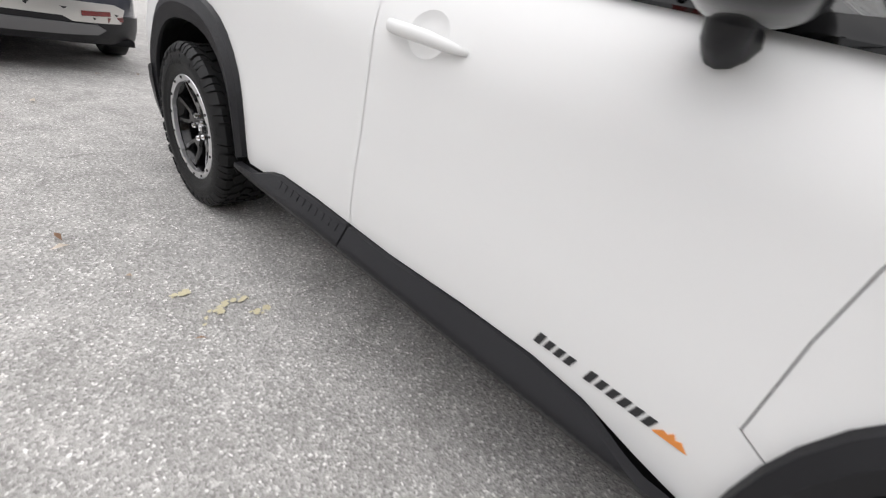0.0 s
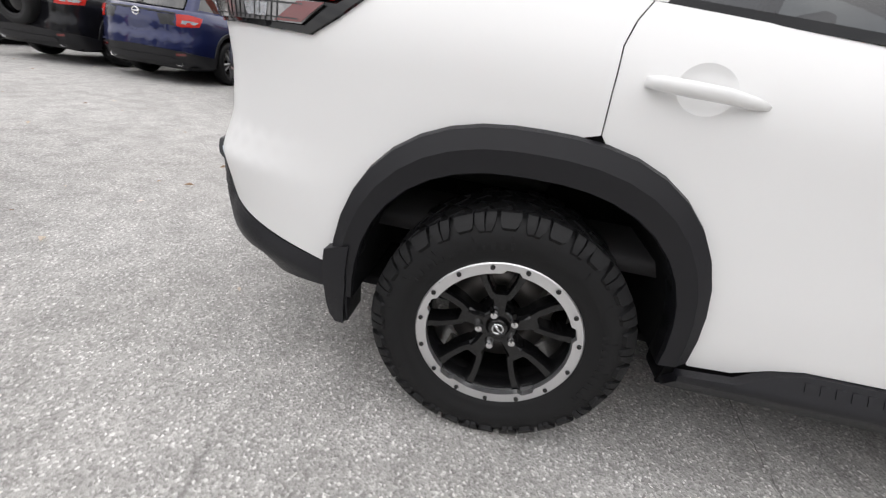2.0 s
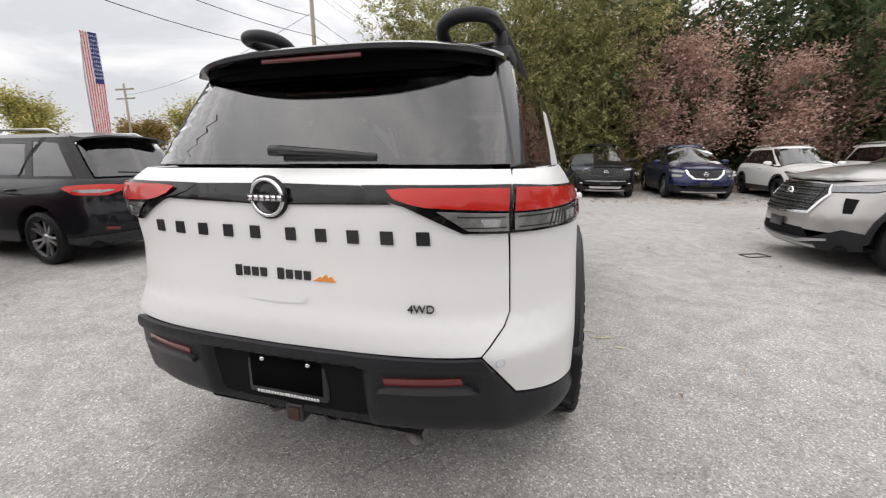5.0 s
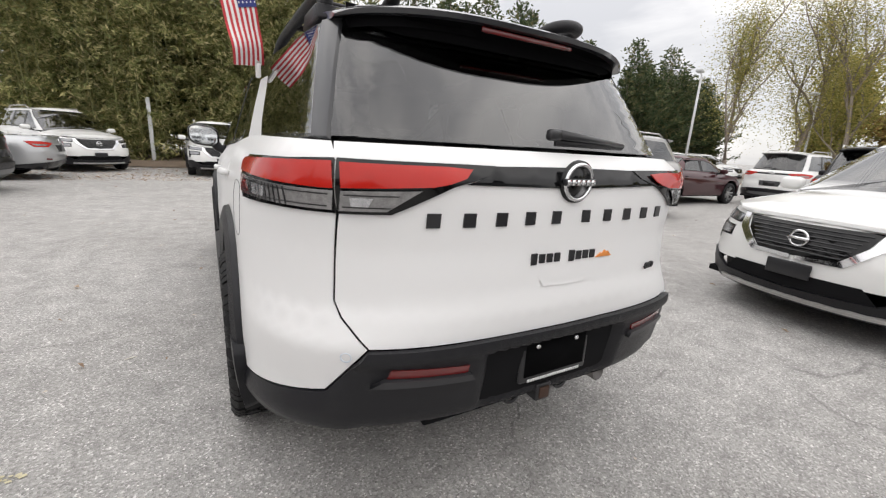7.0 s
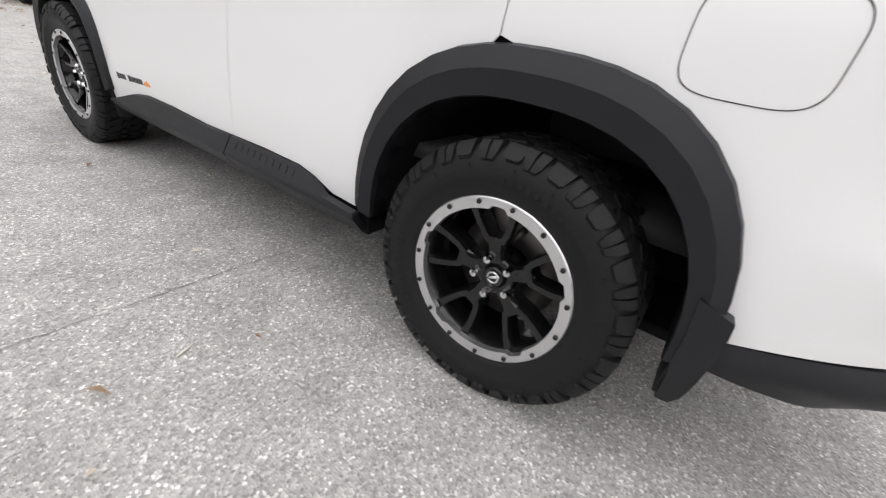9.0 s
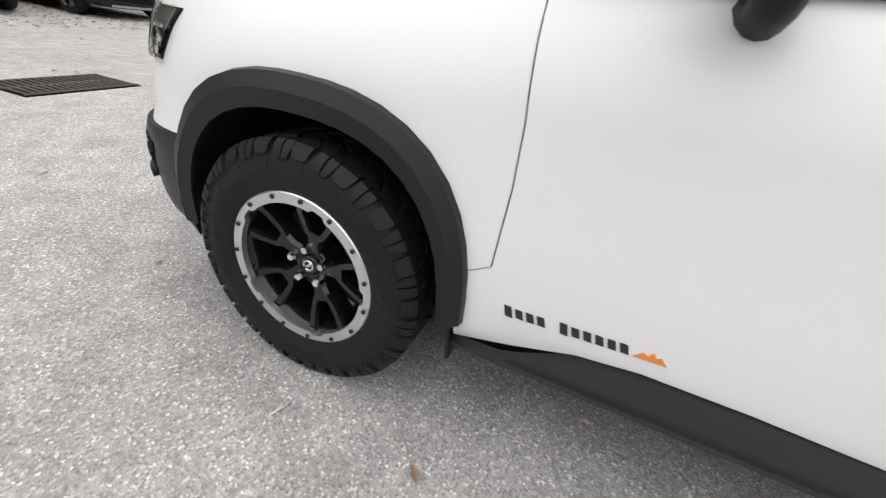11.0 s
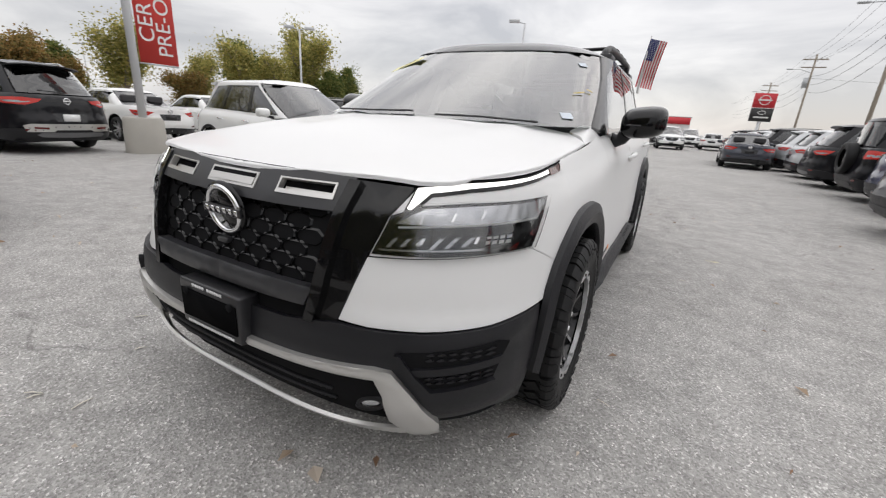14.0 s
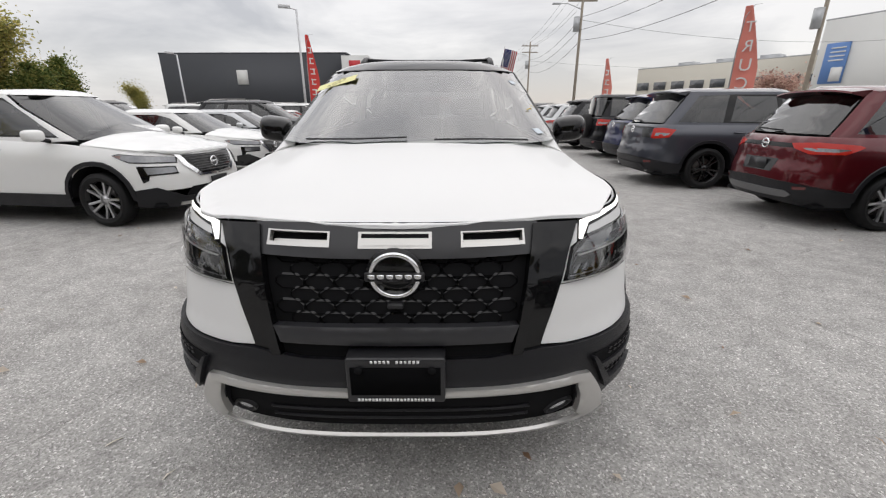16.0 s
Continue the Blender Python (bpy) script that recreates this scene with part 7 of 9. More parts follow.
    sides("side_marker", [wl(("y", yF - 0.60, hlz + 0.028), ("y", yF - 0.685, hlz + 0.018), ("y", yF - 0.60, hlz - 0.012))], W, M_AMBER, 0.011, 0.004, 0.06, "small amber side marker")
    if nose == "v":
        lo2 = [("f", 0.60 * k, hlz - 0.13), ("f", 0.83 * k, hlz - 0.12), ("f", 0.83 * k, hlz - 0.20), ("f", 0.60 * k, hlz - 0.19)]
        sides("lower_bezel", [wl(("f", 0.585 * k, hlz - 0.115), ("f", 0.86 * k, hlz - 0.10), ("f", 0.865 * k, hlz - 0.30), ("f", 0.835 * k, hlz - 0.27), ("f", 0.825 * k, hlz - 0.215), ("f", 0.59 * k, hlz - 0.205))], W, M_BLACKGLOSS, 0.006, 0.012, 0.05, "black lamp surround")
        sides("lower_lamp", [wl(*lo2)], W, M_CARLAMP, 0.010, 0.006, 0.08, "low LED lamp cluster")
        gr = [("u", F0, hlz), ("f", 0.46 * k, hlz + 0.005), ("f", 0.42 * k, hlz - 0.10), ("f", 0.28 * k, hlz - 0.24), ("u", F0, hlz - 0.25)]
        ch = [("f", 0.53 * k, hlz + 0.01), ("f", 0.47 * k, hlz + 0.01), ("f", 0.43 * k, hlz - 0.10), ("f", 0.29 * k, hlz - 0.235), ("f", 0.02, hlz - 0.245), ("f", 0.02, hlz - 0.275), ("f", 0.33 * k, hlz - 0.265), ("f", 0.50 * k, hlz - 0.11)]
    elif nose == "oval":
        gr = [("u", F0, hlz + 0.02), ("f", 0.50 * k, hlz + 0.012), ("f", 0.565 * k, hlz - 0.10), ("f", 0.49 * k, hlz - 0.31), ("u", F0, hlz - 0.345)]
        ch = [("f", 0.520 * k, hlz + 0.010), ("f", 0.592 * k, hlz - 0.10), ("f", 0.51 * k, hlz - 0.335), ("f", 0.02, hlz - 0.372), ("f", 0.02, hlz - 0.344), ("f", 0.488 * k, hlz - 0.308), ("f", 0.565 * k, hlz - 0.10), ("f", 0.505 * k, hlz + 0.010)]
        sides("side_intake", [wl(("f", 0.72 * k, hlz - 0.13), ("f", 0.80 * k, hlz - 0.14), ("f", 0.82 * k, hlz - 0.30), ("f", 0.77 * k, hlz - 0.30))], W, M_UNDER, 0.006, 0.012, 0.05, "dark upright side intake")
        whole("bumper_blade", [wl(("u", F0, 0.325), ("f", 0.40 * k, 0.33), ("f", 0.72 * k, 0.385), ("f", 0.72 * k, 0.36), ("f", 0.40 * k, 0.30), ("u", F0, 0.295))], W, M_ALLOY, 0.034, 0.02, 0.08, "bright strip along the bumper")
    else:
        gr = [("u", F0, hlz + 0.01), ("f", 0.52 * k, hlz + 0.01), ("f", 0.52 * k, hlz - 0.22), ("u", F0, hlz - 0.24)]
        ch = [("f", 0.50 * k, hlz - 0.08), ("f", 0.52 * k, hlz - 0.22), ("f", 0.02, hlz - 0.26), ("f", 0.02, hlz - 0.23), ("f", 0.46 * k, hlz - 0.20)]
        whole("skid_bar", [wl(("u", F0, 0.395), ("f", 0.50 * k, 0.395), ("f", 0.45 * k, 0.335), ("u", F0, 0.335))], W, M_SILVER, 0.022, 0.02, 0.1, "silver skid bar")
        whole("bumper_bar", [wl(("u", F0, 0.575), ("f", 0.62 * k, 0.575), ("f", 0.62 * k, 0.555), ("u", F0, 0.555))], W, M_SILVER, 0.012, 0.01, 0.1)
        sides("lamp_strip", [wl(("f", 0.60 * k, hlz - 0.005), ("f", 0.78 * k, hlz + 0.008), ("f", 0.78 * k, hlz - 0.030), ("f", 0.60 * k, hlz - 0.040))], W, M_STICKER, 0.0125, 0.004, 0.06, "pale lamp strip")
        sides("fog_lamp", [wl(("f", 0.70 * k, 0.50), ("f", 0.78 * k, 0.51), ("f", 0.78 * k, 0.48), ("f", 0.70 * k, 0.47))], W, M_LETTER, 0.010, 0.006, 0.06, "small white fog lamp")
    grp = whole("grille", [wl(*gr)], W, M_BLACKGLOSS, 0.006, 0.02, 0.07, "black grille")
    sides("grille_frame", [wl(*ch)], W, M_CHROME if nose != "truck" else M_DARKTRIM, 0.016, 0.02, 0.06, "bright grille frame")
    bm = bmesh.new()
    for i in range(10 if nose == "oval" else 7):
        z = hlz - 0.02 - i * 0.031
        hwid = (0.42 - 0.02 * i) * k if nose == "v" else 0.48 * k
        pts = [(x, S.wall(S.find(S.wall, "f", max(abs(x), 1e-3), z), z).y + 0.010, z) for x in [hwid * (j / 6 - 1) for j in range(13)]]
        tube(pts, 0.006, 4, bm=bm)
    if nose == "oval":
        for i in range(-10, 11):
            zig = []
            for j in range(13):
                x, z = i * 0.048 * k + (0.012 if j % 2 else -0.012), hlz - 0.012 - j * 0.025
                zig.append((x, S.wall(S.find(S.wall, "f", max(abs(x), 1e-3), z), z).y + 0.012, z))
            tube(zig, 0.005, 4, bm=bm)
    part("grille_slat", bm, M_DARKTRIM, grp, smooth=False)
    bm = lathe([(0, 0.05), (0.012, 0.055), (0.014, 0.066), (0.0, 0.07)], 24)
    add_box(bm, 0.010, 0, 0, 0.014, 0.15, 0.024)
    bmesh.ops.transform(bm, matrix=Matrix.Translation((0, S.wall(F0 - 1e-3, hlz - 0.11).y + 0.012, hlz - 0.11)) @ Matrix.Rotation(math.pi / 2, 4, "Z"), verts=bm.verts)
    part("emblem", bm, M_CHROME, car)
    whole("intake", [wl(("u", F0, 0.47), ("f", 0.46 * k, 0.47), ("f", 0.55 * k, 0.36), ("u", F0, 0.35))], W, M_UNDER, 0.004, 0.012, 0.1)
    part("front_plate", box(0, yF + 0.02, 0.50, 0.31, 0.02, 0.12, bevel=0.005), M_BADGE, car, "dark plate holder")
    # handles, mirrors, wheels
    for sg in (1, -1):
        for y in ((-0.02, -0.92) if not boxy else (0.0, -0.8)):
            x = S.wall(y, belt - 0.12).x
            part("door_handle", tube([(sg * (x + 0.003), y - 0.10, belt - 0.115), (sg * (x + 0.03), y - 0.05, belt - 0.113), (sg * (x + 0.03), y + 0.05, belt - 0.118), (sg * (x + 0.003), y + 0.10, belt - 0.122)], 0.012, 8), M_CHROME if chrome else colour, car)
        bm = bmesh.new()
        bmesh.ops.create_icosphere(bm, subdivisions=3, radius=1)
        ym = min(0.72, yF - 1.55)
        for v in bm.verts:
            q = Vector([math.copysign(abs(a) ** 0.65, a) for a in v.co])
            v.co = Vector((sg * (w + 0.05 + 0.11 * q.x), ym + (0.05 if q.y < 0 else 0.09) * q.y, belt + 0.055 + 0.07 * q.z))
        mr = part("wing_mirror", bm, colour, car)
        part("mirror_foot", tube([(sg * (w - 0.13), ym, belt - 0.02), (sg * (w - 0.02), ym, belt + 0.01)], 0.025, 8), M_CLAD, mr)
        for y in (ra, fa):
            plain_wheel(car, Matrix.Translation((sg * (w - 0.125), y, R - 0.003)) @ Matrix.Rotation(y + sg, 4, "X") @ (Matrix.Identity(4) if sg > 0 else Matrix.Rotation(math.pi, 4, "Z")), R, "dark" if dark_wheel else "alloy", M_WHEELBLACK if dark_wheel else M_ALLOY)
    if boxy:
        bm = make_tyre(0.38, 0.22, 0.22)
        bmesh.ops.transform(bm, matrix=Matrix.Translation((0, yR - 0.02, 0.93)) @ Matrix.Rotation(-math.pi / 2, 4, "Z"), verts=bm.verts)
        sp = part("spare_wheel", bm, M_RUBBER, car, "spare wheel on the tailgate")
        bm = lathe([(0.0, 0.22), (0.05, 0.20), (0.06, 0.0001)], 24)
        bmesh.ops.transform(bm, matrix=Matrix.Translation((0, yR - 0.02, 0.93)) @ Matrix.Rotation(-math.pi / 2, 4, "Z"), verts=bm.verts)
        part("spare_rim", bm, M_WHEELBLACK, sp)
    return car


def at(x, y, heading):
    """Pose of a car whose nose points that way, degrees from +y towards -x."""
    return pose(x, y, 0, 0, 0, heading)


SUV7 = dict(L=5.0, wd=1.96, H=1.77, wb=2.90, belt=1.12, fo=0.94, R=0.375)
PASS = dict(L=4.82, wd=1.97, H=1.79, wb=2.82, belt=1.12, fo=0.93, R=0.375)
SED = dict(L=4.88, wd=1.85, H=1.45, wb=2.82, belt=0.96, fo=0.95, R=0.335, sedan=True, clad=False, rails=False)
ROW = "cars parked along the road wall"
BACK = "cars parked under the trees"
FAR = "cars parked in the far rows"

# row along the road wall, tails towards the lane
parked_car("compact_suv", "dark red compact SUV, tail to the lane, on asphalt", P_RED, at(-6.72, -2.02, 90), tail="wide", group=ROW, nose="v", roof=P_RED)
parked_car("midsize_suv", "slate grey midsize SUV with black wheels, tail out", P_GREY, at(-6.34, -4.92, 90), **PASS, tail="hook", dark_wheel=True, group=ROW, plate=False, rails=False)
parked_car("midsize_suv", "navy blue midsize SUV with alloy wheels, tail out", P_BLUE, at(-7.05, -7.72, 90), **PASS, tail="hook", group=ROW, rails=False)
parked_car("crossover", "black crossover with red tail lamps, tail out", P_BLACK, at(-6.74, 0.72, 90), tail="wide", group=ROW, clad=False)
parked_car("off_roader", "black boxy off-roader with a spare wheel behind", P_BLACK, at(-7.05, -9.95, 90), L=4.5, wd=1.88, H=1.86, wb=2.75, belt=1.18, fo=0.75, R=0.40, boxy=True, dark_wheel=True, rails=False, tail="hook", group=ROW)
suv_a = parked_car("midsize_suv", "black midsize SUV with chrome trim, tail out", P_BLACK, at(-6.95, -12.95, 90), **PASS, tail="low", group=ROW, chrome=True)
suv_b = parked_car("compact_suv", "pale silver compact SUV, tail to the lane", P_PALE, at(-7.0, -16.1, 90), tail="low", group=ROW)
for i in range(8):
    copy_thing((suv_b, suv_a)[i % 2], at(-7.0 + 0.2 * (i % 3), -19.1 - 3.0 * i, 90 + (i % 3) - 1))
sed_s = parked_car("sedan", "pale silver sedan, tail to the lane", P_PALE, at(-6.65, 10.2, 90), **SED, tail="low", group=ROW)
copy_thing(suv_a, at(-6.75, 7.2, 90))

# noses out of the trees at the back of the lot
w7 = parked_car("family_suv", "white three-row SUV with roof rails, nose out", P_WHITE, at(-4.95, 13.9, 212), **SUV7, nose="v", tail="wide", group=BACK)
parked_car("compact_suv", "white compact SUV facing the lot, leaves on bonnet", P_WHITE, at(-0.75, 12.9, 183), nose="v", group=BACK, rails=True)
parked_car("pickup", "black pickup truck with dark grille, nose out", P_BLACK, at(2.18, 13.2, 180), L=5.2, wd=1.9, H=1.84, wb=3.1, belt=1.16, fo=0.9, R=0.39, nose="truck", tail="low", group=BACK, rails=False, dark_wheel=True)
parked_car("family_suv", "navy blue three-row SUV with roof rails, nose out", P_BLUE, at(4.95, 13.1, 182), **SUV7, nose="v", group=BACK)
parked_car("compact_suv", "white compact SUV with dark glass, nose out", P_WHITE, at(8.1, 12.9, 180), nose="v", group=BACK, dark_wheel=True)
for i in range(7):
    copy_thing(w7, at(11.4 + 3.0 * i, 13.1 + 0.15 * (i % 3), 178 + i % 4))

# right-hand side
parked_car("luxury_suv", "warm silver luxury SUV with black mesh grille", P_SILVER, at(6.08, 2.92, 90), **{**SUV7, "H": 1.80, "belt": 1.19}, nose="oval", tail="low", chrome=True)
parked_car("compact_suv", "white compact SUV with V-shaped chrome grille, nose out", P_WHITE, at(5.27, -2.43, 82), nose="v", tail="low", chrome=True, rails=False)
parked_car("family_suv", "silver-bumpered charcoal SUV with white plate panel", P_GREY, at(1.28, -6.66, 180), **SUV7, tail="wide", plate=True)
b7 = parked_car("family_suv", "black three-row SUV with silver bumper trim and roof rails", P_BLACK, at(12.25, -0.15, 282), **SUV7, tail="wide", plate=True, group=FAR)
sed_w = parked_car("sedan", "white sedan with dark diffuser, tail out", P_WHITE, at(14.0, -3.5, 272), **SED, tail="low", group=FAR)
sed_m = parked_car("sedan", "deep maroon sedan with chrome window line", P_MAROON, at(12.1, 4.4, 268), **SED, tail="low", group=FAR)
copy_thing(w7, at(17.2, 3.0, 272))
copy_thing(sed_w, at(14.6, -6.5, 268))
copy_thing(b7, at(17.0, -9.6, 270))
# further rows behind the white compact SUV
for x, y, h, src in ((6.2, -6.4, 88, sed_w), (6.4, -9.4, 92, sed_s), (6.6, -12.4, 90, b7), (7.0, -15.4, 90, sed_w), (6.8, -18.4, 90, w7), (12.8, -9.8, 90, sed_w), (12.6, -13.0, 90, b7), (13.0, -16.2, 90, sed_s), (12.4, -19.4, 90, w7)):
    copy_thing(src, at(x, y, h))
parked_car("sedan", "dark grey sedan driving lane side, tail to us", P_GREY, at(-3.75, -19.9, 178), **SED, tail="low")
for x, y, h, src in ((-0.3, -36.0, 6, w7), (3.4, -34.5, 184, b7), (6.4, -33.5, 4, w7), (-3.6, -41.5, 176, sed_w), (-6.6, -45.0, 178, w7), (-1.8, -47.0, 2, w7), (1.6, -45.0, 4, sed_s), (5.0, -43.5, 0, w7), (8.2, -27, 0, sed_s)):
    copy_thing(src, at(x, y, h))


# ---- materials of the surroundings ----
def leafmat(name, stops, rough=0.6):
    m, t, b = material(name)
    gi = t.nodes.new("ShaderNodeNewGeometry")
    r = t.nodes.new("ShaderNodeValToRGB")
    e = r.color_ramp.elements
    while len(e) < len(stops):
        e.new(0.5)
    for el, (p, c) in zip(e, stops):
        el.position, el.color = p, (*c, 1)
    t.links.new(gi.outputs["Random Per Island"], r.inputs[0])
    n = t.nodes.new("ShaderNodeTexNoise")
    n.inputs["Scale"].default_value = 0.6
    tc = t.nodes.new("ShaderNodeTexCoord")
    t.links.new(tc.outputs["Object"], n.inputs["Vector"])
    mr = t.nodes.new("ShaderNodeMapRange")
    mr.inputs["To Min"].default_value, mr.inputs["To Max"].default_value = 0.55, 1.5
    t.links.new(n.outputs["Fac"], mr.inputs["Value"])
    mx = t.nodes.new("ShaderNodeMixRGB")
    mx.blend_type = "MULTIPLY"
    mx.inputs[0].default_value = 1.0
    t.links.new(r.outputs[0], mx.inputs[1])
    t.links.new(mr.outputs[0], mx.inputs[2])
    t.links.new(mx.outputs[0], b.inputs["Base Color"])
    b.inputs["Roughness"].default_value = rough
    b.inputs["Specular IOR Level"].default_value = 0.2
    tr = t.nodes.new("ShaderNodeBsdfTranslucent")
    t.links.new(mx.outputs[0], tr.inputs[0])
    ms = t.nodes.new("ShaderNodeMixShader")
    ms.inputs[0].default_value = 0.42
    t.links.new(b.outputs[0], ms.inputs[1])
    t.links.new(tr.outputs[0], ms.inputs[2])
    t.links.new(ms.outputs[0], t.nodes["Material Output"].inputs["Surface"])
    return m


M_BAMBOO = leafmat("bamboo_leaves", [(0.0, (0.13, 0.155, 0.055)), (0.5, (0.31, 0.32, 0.135)), (0.80, (0.50, 0.46, 0.22)), (1.0, (0.64, 0.56, 0.32))])
M_CULM = simple("bamboo_culm", (0.17, 0.17, 0.06), 0.5, vary=0.3, scale=3)
M_CONIF = leafmat("conifer_needles", [(0.0, (0.045, 0.070, 0.034)), (0.6, (0.095, 0.125, 0.060)), (1.0, (0.20, 0.19, 0.09))])
M_GREENLEAF = leafmat("green_leaves", [(0.0, (0.07, 0.11, 0.03)), (0.6, (0.17, 0.20, 0.06)), (1.0, (0.34, 0.31, 0.09))])
M_YELLOWLEAF = leafmat("yellowing_leaves", [(0.0, (0.20, 0.21, 0.06)), (0.6, (0.40, 0.37, 0.12)), (1.0, (0.56, 0.46, 0.16))])
M_ORANGELEAF = leafmat("orange_autumn_leaves", [(0.0, (0.16, 0.15, 0.06)), (0.6, (0.38, 0.22, 0.08)), (1.0, (0.32, 0.29, 0.10))])
M_RUSSET = leafmat("russet_leaves", [(0.0, (0.30, 0.17, 0.14)), (0.6, (0.56, 0.37, 0.31)), (1.0, (0.70, 0.55, 0.45))])
M_BARK = simple("grey_brown_bark", (0.25, 0.21, 0.175), 0.85, vary=0.3, scale=8, bump=0.8, bscale=60)
M_LITTER = leafmat("fallen_leaves", [(0.0, (0.24, 0.14, 0.09)), (0.35, (0.42, 0.30, 0.21)), (0.7, (0.58, 0.49, 0.39)), (1.0, (0.72, 0.65, 0.57))], 0.8)
M_SOIL = simple("leafy_soil", (0.20, 0.15, 0.11), 0.95, vary=0.4, scale=3, bump=0.8, bscale=50)
M_CONCRETE = simple("weathered_concrete", (0.42, 0.40, 0.36), 0.85, vary=0.16, scale=2.5, bump=0.5, bscale=120)
M_STAINED = simple("stained_dark_concrete", (0.20, 0.185, 0.165), 0.9, vary=0.35, scale=5, bump=0.7, bscale=60)
M_POLEWHITE = simple("white_painted_steel", (0.62, 0.63, 0.64), 0.45, vary=0.06, scale=3)
M_POLEWOOD = simple("weathered_pole_wood", (0.30, 0.26, 0.21), 0.85, vary=0.25, scale=4, bump=0.4, bscale=80)
M_GALV = simple("galvanised_steel", (0.42, 0.43, 0.44), 0.45, metal=0.7, vary=0.1)
M_CABLE = simple("black_cable", (0.03, 0.03, 0.032), 0.6)
M_BANNERRED = simple("red_banner_cloth", (0.62, 0.055, 0.045), 0.75, vary=0.06, scale=3, bump=0.2, bscale=300)
M_BANNERPINK = simple("faded_red_banner_cloth", (0.72, 0.24, 0.19), 0.75, vary=0.12, scale=3)
M_CLOTHWHITE = simple("white_cloth", (0.74, 0.73, 0.72), 0.8, vary=0.05)
M_CLOTHRED = simple("flag_red_cloth", (0.52, 0.045, 0.055), 0.8, vary=0.06)
M_CLOTHBLUE = simple("flag_blue_cloth", (0.025, 0.035, 0.16), 0.8, vary=0.06)
M_CHARCOALWALL = simple("charcoal_metal_cladding", (0.045, 0.048, 0.056), 0.55, vary=0.08, scale=0.6)
M_BEIGE = simple("beige_stucco", (0.56, 0.53, 0.46), 0.85, vary=0.07, scale=0.5)
M_OFFWHITE = simple("offwhite_panel", (0.66, 0.66, 0.64), 0.6, vary=0.05, scale=0.5)
M_BLUESIGN = simple("blue_sign_panel", (0.12, 0.24, 0.52), 0.5, vary=0.06)
M_REDSIGN = simple("red_sign_panel", (0.55, 0.03, 0.04), 0.4, vary=0.05)
M_BLACKSIGN = simple("black_sign_panel", (0.02, 0.02, 0.02), 0.4, vary=0.05)
M_WORN = simple("worn_line_paint", (0.58, 0.53, 0.36), 0.85, vary=0.25, scale=25, bump=0.5, bscale=200)
M_IRON = simple("cast_iron_grate", (0.10, 0.09, 0.08), 0.7, metal=0.5, vary=0.3)
M_DARKGLASS = simple("dark_window_glass", (0.03, 0.035, 0.04), 0.08, vary=0.1, coat=1.0)

# ---- ground ----
bm = bmesh.new()
bmesh.ops.create_grid(bm, x_segments=4, y_segments=4, size=600)
tagged(part("ground", bm, M_ASPHALT, None, smooth=False), "worn grey asphalt car park with pale aggregate", "ground", kind="structure")


def quads(name, P, A, B, mat_, parent=None, bend=0.0):
    """Many small leaves: a centre and two half-axes each, as one mesh; each leaf is a folded lozenge."""
    n = len(P)
    N = np.cross(A, B)
    N /= np.linalg.norm(N, axis=1, keepdims=True) + 1e-9
    size = np.linalg.norm(A, axis=1, keepdims=True)
    V = np.empty((n, 4, 3))
    V[:, 0] = P - A
    V[:, 1] = P + 0.1 * A + B + N * size * bend
    V[:, 2] = P + A
    V[:, 3] = P + 0.1 * A - B + N * size * bend
    F = np.arange(n)[:, None] * 4 + np.array([[0, 1, 2, 3]])
    me = bpy.data.meshes.new(name)
    me.from_pydata(V.reshape(-1, 3).tolist(), [], F.tolist())
    me.materials.append(mat_)
    ob = new(name, me)
    ob.parent = parent
    return ob


def rand_dirs(rng, n, flat=0.0):
    d = rng.normal(size=(n, 3))
    d[:, 2] *= 1 - flat
    return d / np.linalg.norm(d, axis=1, keepdims=True)


def leaf_cloud(rng, P, size, aspect=0.45, flat=0.2, droop=0.0):
    n = len(P)
    a = rand_dirs(rng, n, flat)
    a[:, 2] -= droop
    a /= np.linalg.norm(a, axis=1, keepdims=True)
    b = np.cross(a, rand_dirs(rng, n))
    b /= np.linalg.norm(b, axis=1, keepdims=True) + 1e-9
    s = size * (0.6 + 0.8 * rng.random((n, 1)))
    return a * s, b * s * aspect


